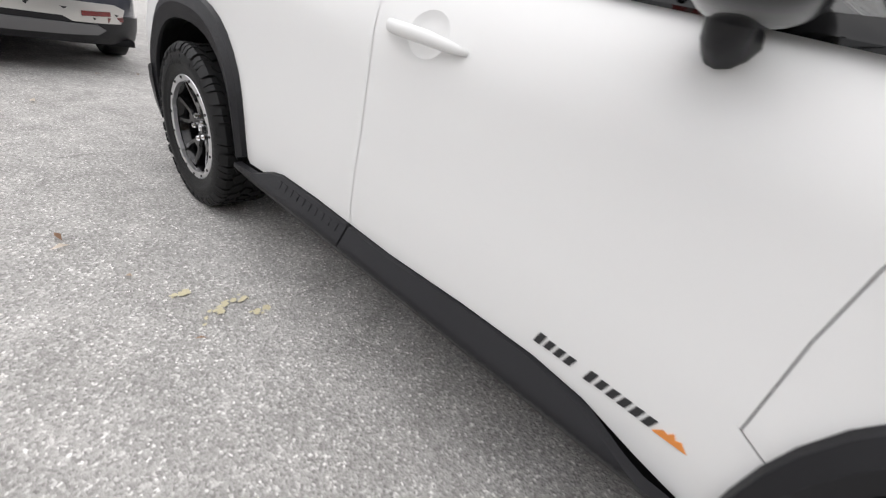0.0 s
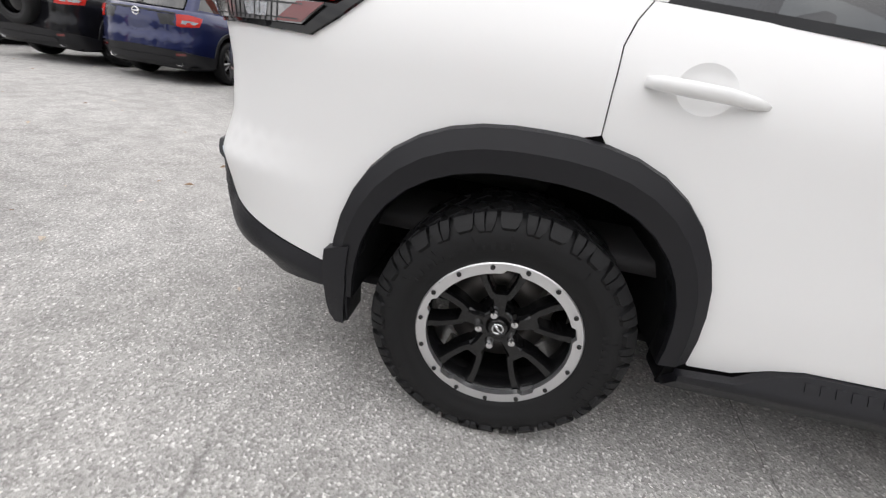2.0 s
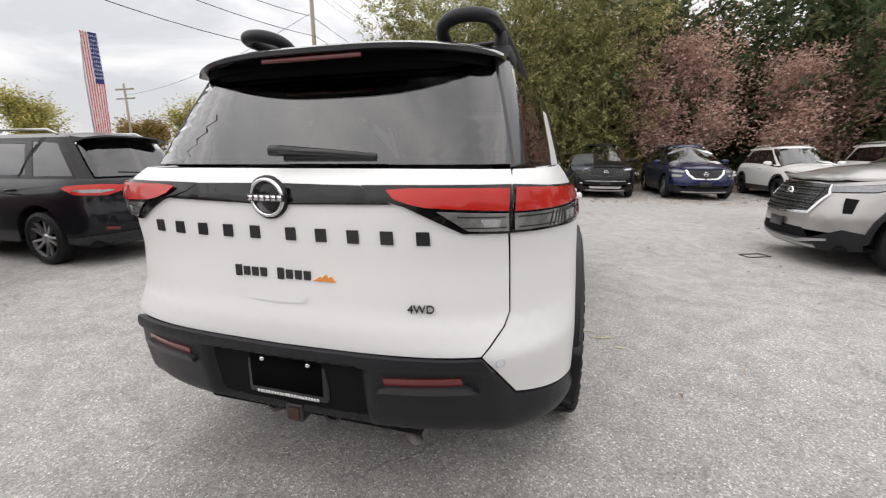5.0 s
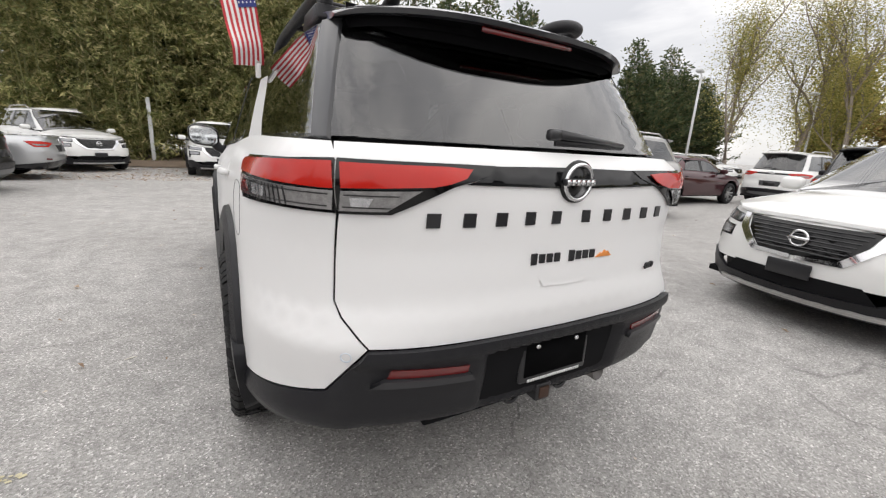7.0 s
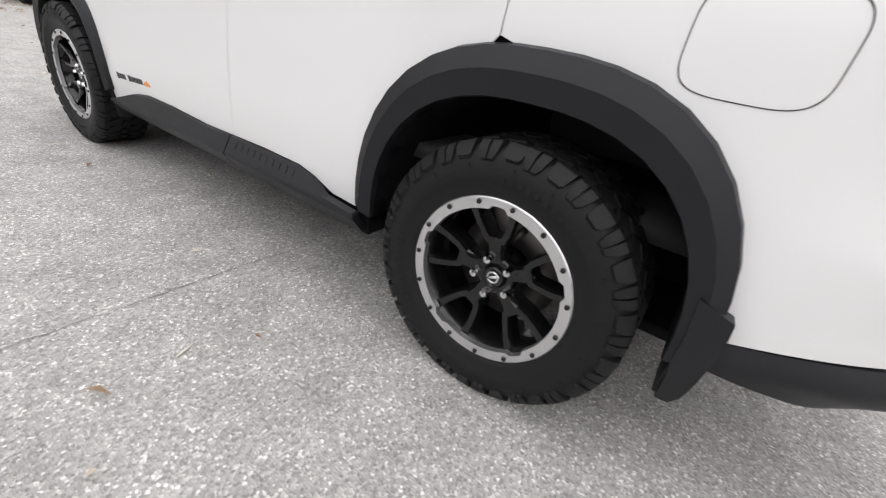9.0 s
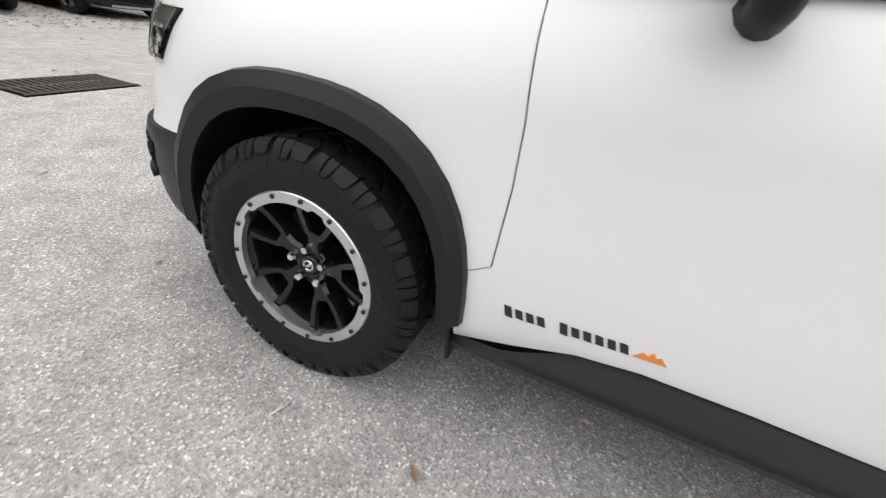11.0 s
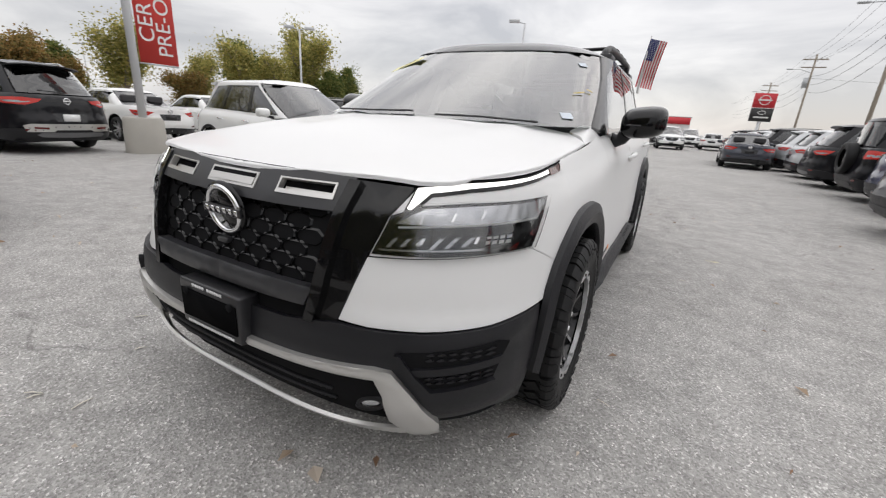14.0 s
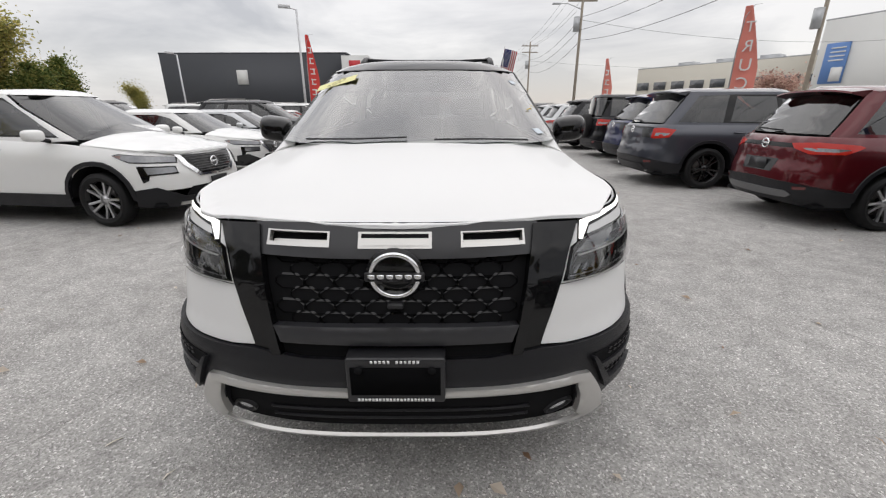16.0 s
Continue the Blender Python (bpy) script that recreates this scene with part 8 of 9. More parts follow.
def broad_tree(label, at_, h, mat_, seed, leaves=4200, size=0.13, bare=0.0, girth=0.022, fork=0.34, rise=0.55, tall=0.75):
    """Tapered trunk, forking limbs, uneven clumps of leaves along the outer twigs."""
    rng = np.random.default_rng(seed)
    t = thing("tree", label, "tree", at_)
    bm = bmesh.new()
    tips = []

    def limb(p, d, l, r, depth):
        pts, q, dd = [p], p, d
        for _ in range(4):
            dd = (dd + Vector(rng.normal(size=3)) * 0.16 + Vector((0, 0, 0.06))).normalized()
            q = q + dd * l / 4
            pts.append(q)
        tube(pts, [r, r * 0.88, r * 0.76, r * 0.64, r * 0.5], 7 if depth < 2 else 5, bm=bm)
        if depth >= 2:
            tips.append(pts[3])
        if depth == 3:
            tips.append(q)
            tips.append(pts[2])
            return
        for k in range(3 if depth else 5):
            a = rng.random() * 6.28
            up = rise + 0.6 * rng.random()
            nd = (Vector((math.cos(a), math.sin(a), up)) * 0.75 + dd * 0.5).normalized()
            limb(pts[1 + (k % 3)] if k < 3 else q, nd, l * (0.42 + 0.42 * rng.random()), r * 0.5, depth + 1)
        if depth < 2:
            limb(q, dd, l * 0.7, r * 0.5, depth + 1)
    limb(Vector((0, 0, -0.1)), Vector((0, 0, 1)), h * fork, h * girth, 0)
    part("trunk", bm, M_BARK, t)
    tp = np.array([tuple(p) for p in tips])
    keep = tp[rng.random(len(tp)) > bare]
    wts = rng.random(len(keep)) ** 2 + 0.08
    idx = rng.choice(len(keep), leaves, p=wts / wts.sum())
    reach = (0.5 + rng.random((len(keep), 1)))[idx]
    P = keep[idx] + rng.normal(size=(leaves, 3)) * h * 0.036 * np.array([[1.0, 1.0, tall]]) * reach
    A, B = leaf_cloud(rng, P, size, 0.5, 0.45)
    quads("crown", P, A, B, mat_, t, 0.2)
    return t


def conifer(label, at_, h, seed, leaves=15000, width=0.36):
    """Several leaders of unequal height, each clothed with upswept, lobed sprays."""
    rng = np.random.default_rng(seed)
    t = thing("conifer", label, "tree", at_)
    bm = bmesh.new()
    arms = []
    leaders = [(0.0, 0.0, 1.0)] + [(h * 0.13 * math.cos(a), h * 0.13 * math.sin(a), 0.60 + 0.32 * rng.random()) for a in (rng.random() * 6.28 + k * 1.6 for k in range(4))]
    for lx, ly, fh in leaders:
        top = h * fh
        tube([(0, 0, -0.1), (lx * 0.8, ly * 0.8, top * 0.35), (lx, ly, top)], [h * 0.014, h * 0.010, 0.01], 7, bm=bm)
        lobes = rng.random(5) * 6.28
        n = int(top * 9)
        for i in range(n):
            f = 0.05 + 0.94 * i / n
            a = i * 2.4 + rng.random()
            bulge = 1 + 0.32 * math.sin(2 * a + lobes[0] + f * 6) + 0.25 * math.sin(f * 15 + lobes[1])
            l = h * width * 0.62 * (1 - f ** 2.4) * bulge * (0.5 + 0.8 * rng.random()) + 0.12
            k = min(1.0, f / 0.35)
            base = Vector((lx * k, ly * k, top * f))
            e = base + Vector((math.cos(a), math.sin(a), 0.25 + 0.5 * rng.random())) * l
            tube([base, base.lerp(e, 0.5) - Vector((0, 0, 0.05)), e], [0.02, 0.013, 0.004], 4, bm=bm)
            arms.append((np.array(tuple(base)), np.array(tuple(e)), l))
    part("trunk", bm, M_BARK, t)
    wts = np.array([a[2] for a in arms])
    idx = rng.choice(len(arms), leaves, p=wts / wts.sum())
    s = np.array([arms[i][0] for i in idx])
    e = np.array([arms[i][1] for i in idx])
    f = 0.25 + 0.85 * rng.random((leaves, 1))
    P = s + (e - s) * f + rng.normal(size=(leaves, 3)) * 0.17 * (1.3 - 0.5 * f)
    A = (e - s) / np.linalg.norm(e - s, axis=1, keepdims=True) + rng.normal(size=(leaves, 3)) * 0.6
    A /= np.linalg.norm(A, axis=1, keepdims=True)
    B = np.cross(A, rand_dirs(rng, leaves))
    B /= np.linalg.norm(B, axis=1, keepdims=True) + 1e-9
    sz = 0.19 * (0.5 + 0.8 * rng.random((leaves, 1)))
    quads("crown", P, A * sz, B * sz * 0.38, M_CONIF, t, 0.1)
    return t


def bamboo_grove(x0, x1, y0, y1, n, seed, hmin, hmax, per=330):
    rng = np.random.default_rng(seed)
    t = thing("bamboo_grove", "dense green bamboo grove with yellow culms", "bamboo", None, kind="stuff")
    bm = bmesh.new()
    Ps = []
    for i in range(n):
        x, y = x0 + (x1 - x0) * rng.random(), y0 + (y1 - y0) * rng.random() ** 1.3
        h = hmin + (hmax - hmin) * rng.random()
        lx, ly = rng.normal() * 0.8, -0.25 - 0.9 * rng.random()
        pts = [(x + lx * f ** 2.2, y + ly * f ** 2.2, h * f - 0.05) for f in (0, 0.25, 0.5, 0.75, 1.0)]
        if i % 5 < 2:
            tube(pts, [0.028, 0.026, 0.020, 0.013, 0.005], 5, bm=bm)
        # sprays of leaves on side twigs
        twigs = per // 16
        f = 0.03 + 0.99 * rng.random((twigs, 1)) ** 0.85
        c = np.array([[x, y, 0.0]]) + np.concatenate([lx * f ** 2.2, ly * f ** 2.2, h * f], axis=1)
        d = rng.normal(size=(twigs, 3)) * np.array([[0.42, 0.42, 0.16]]) * (0.6 + 0.6 * f)
        c = np.repeat(c + d, 16, axis=0)
        Ps.append(c + rng.normal(size=c.shape) * np.array([[0.13, 0.13, 0.10]]) + np.array([[0, 0, -0.05]]))
    part("culm", bm, M_CULM, t)["kind"] = "stuff"
    P = np.concatenate(Ps)
    A, B = leaf_cloud(rng, P, 0.115, 0.24, 0.35, 0.45)
    quads("leaf", P, A, B, M_BAMBOO, t, 0.15)["kind"] = "stuff"
    return t


bamboo_grove(-8.2, 4.5, 16.9, 19.6, 180, 5, 6.8, 10.8, 480)
bamboo_grove(-7.6, 6.0, 19.4, 21.8, 80, 6, 9.5, 12.0, 400)
# russet and half-bare trees at the edge of the lot
for i, (x, y, h) in enumerate(((4.3, 16.9, 10.0), (6.9, 17.6, 11.5), (9.4, 16.6, 9.6), (11.8, 18.0, 10.5), (14.4, 17.2, 9.5))):
    broad_tree("half-bare tree with russet autumn leaves", pose(x, y, 0, 0, 0, 40 * i), h, M_RUSSET, 30 + i, 12000, size=0.068, bare=0.30, girth=0.011, fork=0.28, rise=0.75, tall=0.8)
# dark conifers behind the row
con = [conifer("dark green conifer with drooping sprays", pose(12.5, 20.6, 0), 10.5, 50), conifer("dark green conifer with drooping sprays", pose(15.6, 20.0, 0), 9.4, 51, width=0.42), conifer("dark green conifer with drooping sprays", pose(18.6, 21.4, 0), 11.2, 52)]
rng = random.Random(8)
for i in range(4):
    copy_thing(con[i % 3], pose(5.0 + i * 2.7, 21.6 + rng.uniform(-0.6, 0.8), 0, 0, 0, rng.uniform(0, 360)))
for i in range(17):
    x = 14.5 + i * 1.62
    y = 22.4 + rng.uniform(-1.2, 1.6) - (x - 12) * 0.10
    copy_thing(con[(i * 2 + i // 4) % 3], pose(x, y, 0, 0, 0, rng.uniform(0, 360)) @ Matrix.Scale(rng.uniform(0.78, 1.06), 4))
# conifers added behind the bamboo only to block sky between its leaves
for i in range(5):
    copy_thing(con[i % 3], pose(-7.0 + i * 2.8, 23.4 + rng.uniform(-0.5, 0.8), 0, 0, 0, rng.uniform(0, 360)))
for i, (x, y, h) in enumerate(((34.5, 7.4, 18.5), (31.0, 12.5, 19.0), (33.5, 10.0, 20.0), (36.5, 4.6, 17.0), (35.0, 2.4, 16.0))):
    broad_tree("tall thin-leaved tree with yellow-green leaves", pose(x, y, 0, 0, 0, 70 * i), h, M_YELLOWLEAF, 70 + i, 16000, size=0.055, bare=0.45, girth=0.009, fork=0.32, rise=1.5, tall=1.5)
# broad trees beyond the right-hand rows
tg = broad_tree("broad green tree at the far edge", pose(33.2, -27.5, 0), 9.4, M_GREENLEAF, 90, 17000, size=0.10, bare=0.12, fork=0.20, rise=0.5)
ty = broad_tree("thin yellowing tree at the far edge", pose(32.4, -24.8, 0), 10.2, M_YELLOWLEAF, 91, 10000, size=0.095, bare=0.34, fork=0.26, rise=0.9, tall=1.2)
to_ = broad_tree("orange autumn tree at the far edge", pose(46.0, -13.0, 0), 9.6, M_ORANGELEAF, 92, 15000, size=0.10, bare=0.20, fork=0.20, rise=0.7)


def far_trees(rows):
    for i, (x, y, s_, k) in enumerate(rows):
        copy_thing((tg, ty, to_)[s_], pose(x, y, 0, 0, 0, 53 * i) @ Matrix.Diagonal((k * (0.85 + 0.3 * (i % 3) / 2), k, k * (0.86 + 0.3 * ((i * 5) % 7) / 6), 1)))


far_trees(((34.0, -22.6, 1, 1.3), (36.0, -25.4, 0, 1.45), (34.5, -28.8, 1, 1.45), (33.4, -31.4, 0, 1.3), (34.6, -34.4, 0, 1.2), (36.0, -36.8, 1, 1.0), (38.5, -28.0, 0, 1.5), (41, -20, 2, 1.1), (43.5, -17, 1, 1.2), (44.5, -10, 2, 1.35), (46, -6, 0, 1.5), (44.0, -2.5, 2, 1.5), (46.5, 0.5, 2, 1.7), (45, 4.5, 0, 1.6), (43.5, 7.5, 2, 1.6), (44, 10.5, 1, 1.6), (49, -15, 0, 1.25), (47, 13.5, 1, 1.5),
           (38.6, -33.5, 1, 1.6), (35.4, -47.5, 1, 0.75), (50, -8, 1, 1.3), (51, -2, 2, 1.4), (51, 5, 0, 1.6), (40.5, -29, 2, 1.2), (44, -24, 1, 1.2)))
# far trees across the road
for i, (x, y, s_) in enumerate(((-52, 17, 2), (-55, 22, 2), (-50, 26, 1), (-54, 11, 2), (-47, 33, 2), (-44, 38, 1), (-40, 44, 2), (-60, -62, 0))):
    copy_thing((tg, ty, to_)[s_], pose(x, y, 0, 0, 0, 47 * i) @ Matrix.Scale(1.45, 4))

broad_tree("low dark red-leaved tree beside the office block", pose(-25.9, -31.4, 0), 11.5, M_RUSSET, 97, 9000, size=0.11, fork=0.16)

# leaf litter: under the trees, and scattered over the lot
nr = np.random.default_rng(3)
n1 = 15000
P = np.stack([nr.uniform(-14, 34, n1), 9.4 + np.abs(nr.normal(size=n1)) * 3.2, np.full(n1, 0.012)], axis=1)
n2 = 520
P2 = np.stack([nr.uniform(-8, 9, n2), nr.uniform(-10, 10, n2), np.full(n2, 0.012)], axis=1)
near = np.array([(0.09, 3.0), (-0.21, 2.4), (-0.36, 2.4), (-0.5, 2.24), (0.89, 2.9), (-0.88, 1.84), (-1.14, 0.94), (2.12, 2.86), (-2.02, 0.71), (3.01, 1.8), (-1.54, 1.99), (2.32, 1.65), (-0.19, -3.0), (-0.53, -3.68), (-1.9, -3.99), (1.58, -1.17), (2.05, 0.52), (-1.7, -0.77), (1.35, -3.27), (1.57, -1.26), (-0.61, 3.59)])
P3 = np.concatenate([near, np.full((len(near), 1), 0.014)], axis=1)
PP = np.concatenate([P, P2, P3])
ang = nr.uniform(0, 6.28, len(PP))
til = nr.normal(size=(len(PP), 2)) * 0.18
sz = nr.uniform(0.014, 0.045, (len(PP), 1))
sz[n1:] *= 0.7
sz[-len(near):] = nr.uniform(0.026, 0.040, (len(near), 1))
A = np.stack([np.cos(ang), np.sin(ang), til[:, 0]], axis=1) * sz
B = np.stack([-np.sin(ang), np.cos(ang), til[:, 1]], axis=1) * sz * nr.uniform(0.25, 0.75, (len(PP), 1))
ob = quads("leaf_litter", PP, A, B, M_LITTER, None, 0.35)
tagged(ob, "dry fallen leaves scattered over the asphalt", "leaves", kind="stuff")
bm = bmesh.new()
bmesh.ops.create_grid(bm, x_segments=40, y_segments=14, size=1)
for v in bm.verts:
    x, y = v.co.x * 45 + 8, 19.2 + v.co.y * 5.0
    v.co = Vector((x, y + 0.7 * noise.noise((x * 0.3, 0, 0)), 0.006 + max(0.0, (v.co.y + 1) * 0.12) + 0.02 * (1 + noise.noise((x, y, 0)))))
tagged(part("verge", bm, M_SOIL, None), "brown leafy soil under the trees", "ground", kind="structure")

# ---- road wall, poles and cables ----
bm = bmesh.new()
add_box(bm, -10.95, -9.0, 0.38, 0.28, 88, 0.80, bevel=0.02)
tagged(part("road_wall", bm, M_CONCRETE, None), "low weathered concrete wall along the road", "wall", kind="structure")
bm = bmesh.new()
add_box(bm, -11.3, -9.0, 0.98, 0.06, 88, 0.20, bevel=0.02)
rail = thing("guard_rail", "pale steel guard rail behind the low wall", "rail")
part("beam", bm, M_POLEWHITE, rail)
for i in range(22):
    part("post", box(-11.32, -50 + i * 4.0, 0.5, 0.08, 0.1, 1.0), M_GALV, rail)


def utility_pole(x, y, h, lean=0.0, gear=True, slim=False):
    t = thing("utility_pole", "slim pale steel utility pole" if slim else "weathered wooden utility pole with crossarms", "pole", pose(x, y, 0))
    part("mast", tube([(0, 0, -0.1), (lean * 0.5, 0, h * 0.5), (lean, 0, h)], [0.085, 0.075, 0.065] if slim else [0.125, 0.11, 0.09], 10), M_GALV if slim else M_POLEWOOD, t)
    for z in (h - 0.5, h - 1.3):
        part("crossarm", box(lean * z / h, 0, z, 2.2, 0.10, 0.12), M_POLEWOOD, t)
    for dx in (-0.95, -0.5, 0.5, 0.95):
        part("insulator", tube([(lean + dx, 0, h - 0.44), (lean + dx, 0, h - 0.26)], 0.04, 6), M_OFFWHITE, t)
    if gear:
        part("transformer", tube([(0.32, 0, h - 3.4), (0.32, 0, h - 2.4)], 0.24, 12), M_GALV, t)
        part("lamp_arm", tube([(0, 0, h - 1.9), (1.1, 0, h - 1.5), (1.8, 0, h - 1.5)], 0.03, 6), M_GALV, t)
        part("lamp_head", box(2.0, 0, h - 1.5, 0.6, 0.22, 0.12, bevel=0.04), M_GALV, t)
    return t


for x, y, h in ((-11.9, -3.0, 10.5), (-11.6, 16.0, 10.5), (-10.7, -31.8, 10.6), (-12.1, -59.0, 10.4), (-41, 13, 8.0), (-38, 26, 8.0), (-12.3, -88, 10.4)):
    utility_pole(x, y, h, 0.0 if x > -30 else 0.1, x > -13 and y < -10, y == -3.0)
utility_pole(-20.7, -21.4, 9.0, 0.0, True)


def cable(points, sag, r=0.012):
    pts = []
    for a, b in zip(points, points[1:]):
        a, b = Vector(a), Vector(b)
        for k in range(14):
            f = k / 14
            p = a.lerp(b, f)
            p.z -= sag * 4 * f * (1 - f)
            pts.append(p)
    pts.append(Vector(points[-1]))
    return tube(pts, r, 5)


for k, (dx, z, s_) in enumerate(((-0.95, 10.1, 0.5), (-0.5, 10.1, 0.55), (0.5, 10.1, 0.6), (0.95, 10.1, 0.5), (0.0, 8.2, 0.8), (0.1, 7.3, 0.7), (-0.1, 6.6, 0.9))):
    tagged(part("power_cable", cable([(-12 + dx, -140, z), (-12.3 + dx, -88, z), (-12.1 + dx, -59, z), (-10.7 + dx, -31.8, z), (-11.9 + dx, -3.15, z), (-11.6 + dx, 16.0, z), (-11.2 + dx, 45, z)], s_, 0.009 if z > 9 else 0.014), M_CABLE), "black overhead cable strung between poles", "cable", "overhead cables")
for p, q, z0, z1 in (((-10.7, -31.8), (-41, -38), 8.0, 7.5), ((-11.9, -3.15), (-41, 13), 8.4, 7.4), ((-11.6, 16.0), (-38, 26), 8.4, 7.0), ((-12, -59), (-60, -66), 8, 8)):
    tagged(part("power_cable", cable([(*p, z0), (*q, z1)], 0.7, 0.011), M_CABLE), "black overhead cable strung between poles", "cable", "overhead cables")


def lot_lamp(x, y, h=6.0, turn=0.0, heads=1):
    t = thing("lot_lamp", "white steel car-park lamp post with shoebox head", "lamp post", pose(x, y, 0, 0, 0, turn))
    part("base", lathe_up([(0.30, 0), (0.30, 0.7), (0.26, 0.74), (0.0001, 0.74)]), M_STAINED, t)
    part("post", tube([(0, 0, 0.7), (0, 0, h - 0.1)], [0.07, 0.055], 10), M_POLEWHITE, t)
    for s_ in ((1,) if heads == 1 else (1, -1)):
        part("arm", tube([(0, 0, h - 0.12), (0.35 * s_, 0, h - 0.06)], 0.03, 6), M_POLEWHITE, t)
        bm = bmesh.new()
        add_box(bm, 0.62 * s_, 0, h, 0.62, 0.34, 0.16, bevel=0.05)
        part("lamp_head", bm, M_POLEWHITE, t)
    return t


def lathe_up(profile):
    bm = lathe([(z, r) for r, z in profile], 24)
    bmesh.ops.transform(bm, matrix=Matrix.Rotation(-math.pi / 2, 4, "Y"), verts=bm.verts)
    bmesh.ops.recalc_face_normals(bm, faces=bm.faces)
    bm.normal_update()
    mark_sharp(bm, 40)
    return bm


for i, (x, y, hd) in enumerate(((23.0, 10.7, 1), (34.7, 9.5, 1), (21.0, -17.0, 2), (36.0, -32.0, 2), (8.0, -21.9, 1), (53.0, -18.0, 2), (37.8, -3.8, 2), (22.3, -34.0, 1))):
    lot_lamp(x, y, 6.8 if x == 8.0 else 6.0, (200, 180, 40, 30, 20, 0, 10, 60)[i], hd)

# ---- banners and flags ----
text = hero_car.text


def sway_cloth(name, w_, h_, mat_, parent, m, amp=0.05, nx=10, ny=24, curve=0.0):
    """A hanging cloth with folds, thin but with a back."""
    bm = bmesh.new()
    g_ = []
    for j in range(ny + 1):
        row = []
        for i in range(nx + 1):
            u, v = i / nx, j / ny
            ww = w_ * (1 - curve * max(0.0, v - 0.45) / 0.55) ** 0.8
            row.append(bm.verts.new((u * ww, amp * math.sin(u * 5 + v * 7) * u + 0.3 * amp * math.sin(v * 17), v * h_)))
        g_.append(row)
    for a, b in zip(g_, g_[1:]):
        for i in range(nx):
            bm.faces.new((a[i], a[i + 1], b[i + 1], b[i]))
    ob = part(name, bm, mat_, parent)
    ob.matrix_basis = m
    return ob


def feather(x, y, turn, top, low, mat_, label, letters="", bars=0, w_=0.72, through_cloth=False, step=0.54, drop=0.60):
    t = thing("feather_banner", label, "banner", pose(x, y, 0, 0, 0, turn))
    part("pole", tube([(0, 0, 0), (0, 0, top * 0.7), (0.06, 0, top * 0.93), (0.25, 0, top + 0.02), (0.42, 0, top + 0.02)], [0.022, 0.018, 0.013, 0.009, 0.006], 8), M_GALV, t)
    part("foot", box(0, 0, 0.03, 0.5, 0.5, 0.06, bevel=0.01), M_BADGE, t)
    h_ = top - low
    c = sway_cloth("cloth", w_, h_, mat_, t, pose(0.02, 0, low), 0.03, curve=0.80)
    for k, ch in enumerate(letters):
        z = low + h_ - drop - k * step
        text("letter", ch, 0.50 * (1 - 0.45 * max(0.0, (z - low) / h_ - 0.5)), pose(w_ * (0.48 - 0.34 * max(0.0, (z - low) / h_ - 0.5)), -0.075, z, 90, 0, 0) @ Matrix.Scale(-1 if through_cloth else 1, 4, (1, 0, 0)), M_CLOTHWHITE, t, 0.004)
        text("letter", ch, 0.50 * (1 - 0.45 * max(0.0, (z - low) / h_ - 0.5)), pose(w_ * (0.48 - 0.34 * max(0.0, (z - low) / h_ - 0.5)), 0.075, z, 90, 0, 0), M_CLOTHWHITE, t, 0.004)
    for k in range(bars):
        zz = low + h_ - 0.75 - k * 0.52
        nar = 1 - 0.9 * max(0.0, (zz - low) / h_ - 0.5)
        for sy in (-0.06, 0.06):
            bm = bmesh.new()
            for dz in (-0.12, 0.12):
                add_box(bm, w_ * 0.48 * nar, sy, zz + dz, w_ * 0.46 * nar, 0.006, 0.055)
            add_box(bm, w_ * (0.36 if k % 2 else 0.60) * nar, sy + 0.001, zz, 0.06, 0.006, 0.24)
            part("letter_block", bm, M_CLOTHWHITE, t)
    return t


feather(-9.4, -4.2, 98, 4.6, 0.95, M_BANNERPINK, "faded red feather banner with white letters", letters="SALE", through_cloth=True, w_=0.56, step=0.78, drop=0.85)
feather(-9.35, -10.6, 150, 4.4, 1.2, M_BANNERPINK, "faded red feather banner with white letters", letters="TRUC", through_cloth=True, w_=0.64)
feather(7.2, -20.3, 200, 5.2, 1.4, M_BANNERRED, "red feather banner with white blocks", bars=6, w_=0.55)
feather(-9.4, -22, 150, 4.2, 1.4, M_BANNERPINK, "faded red feather banner with white blocks", bars=4, w_=0.5)


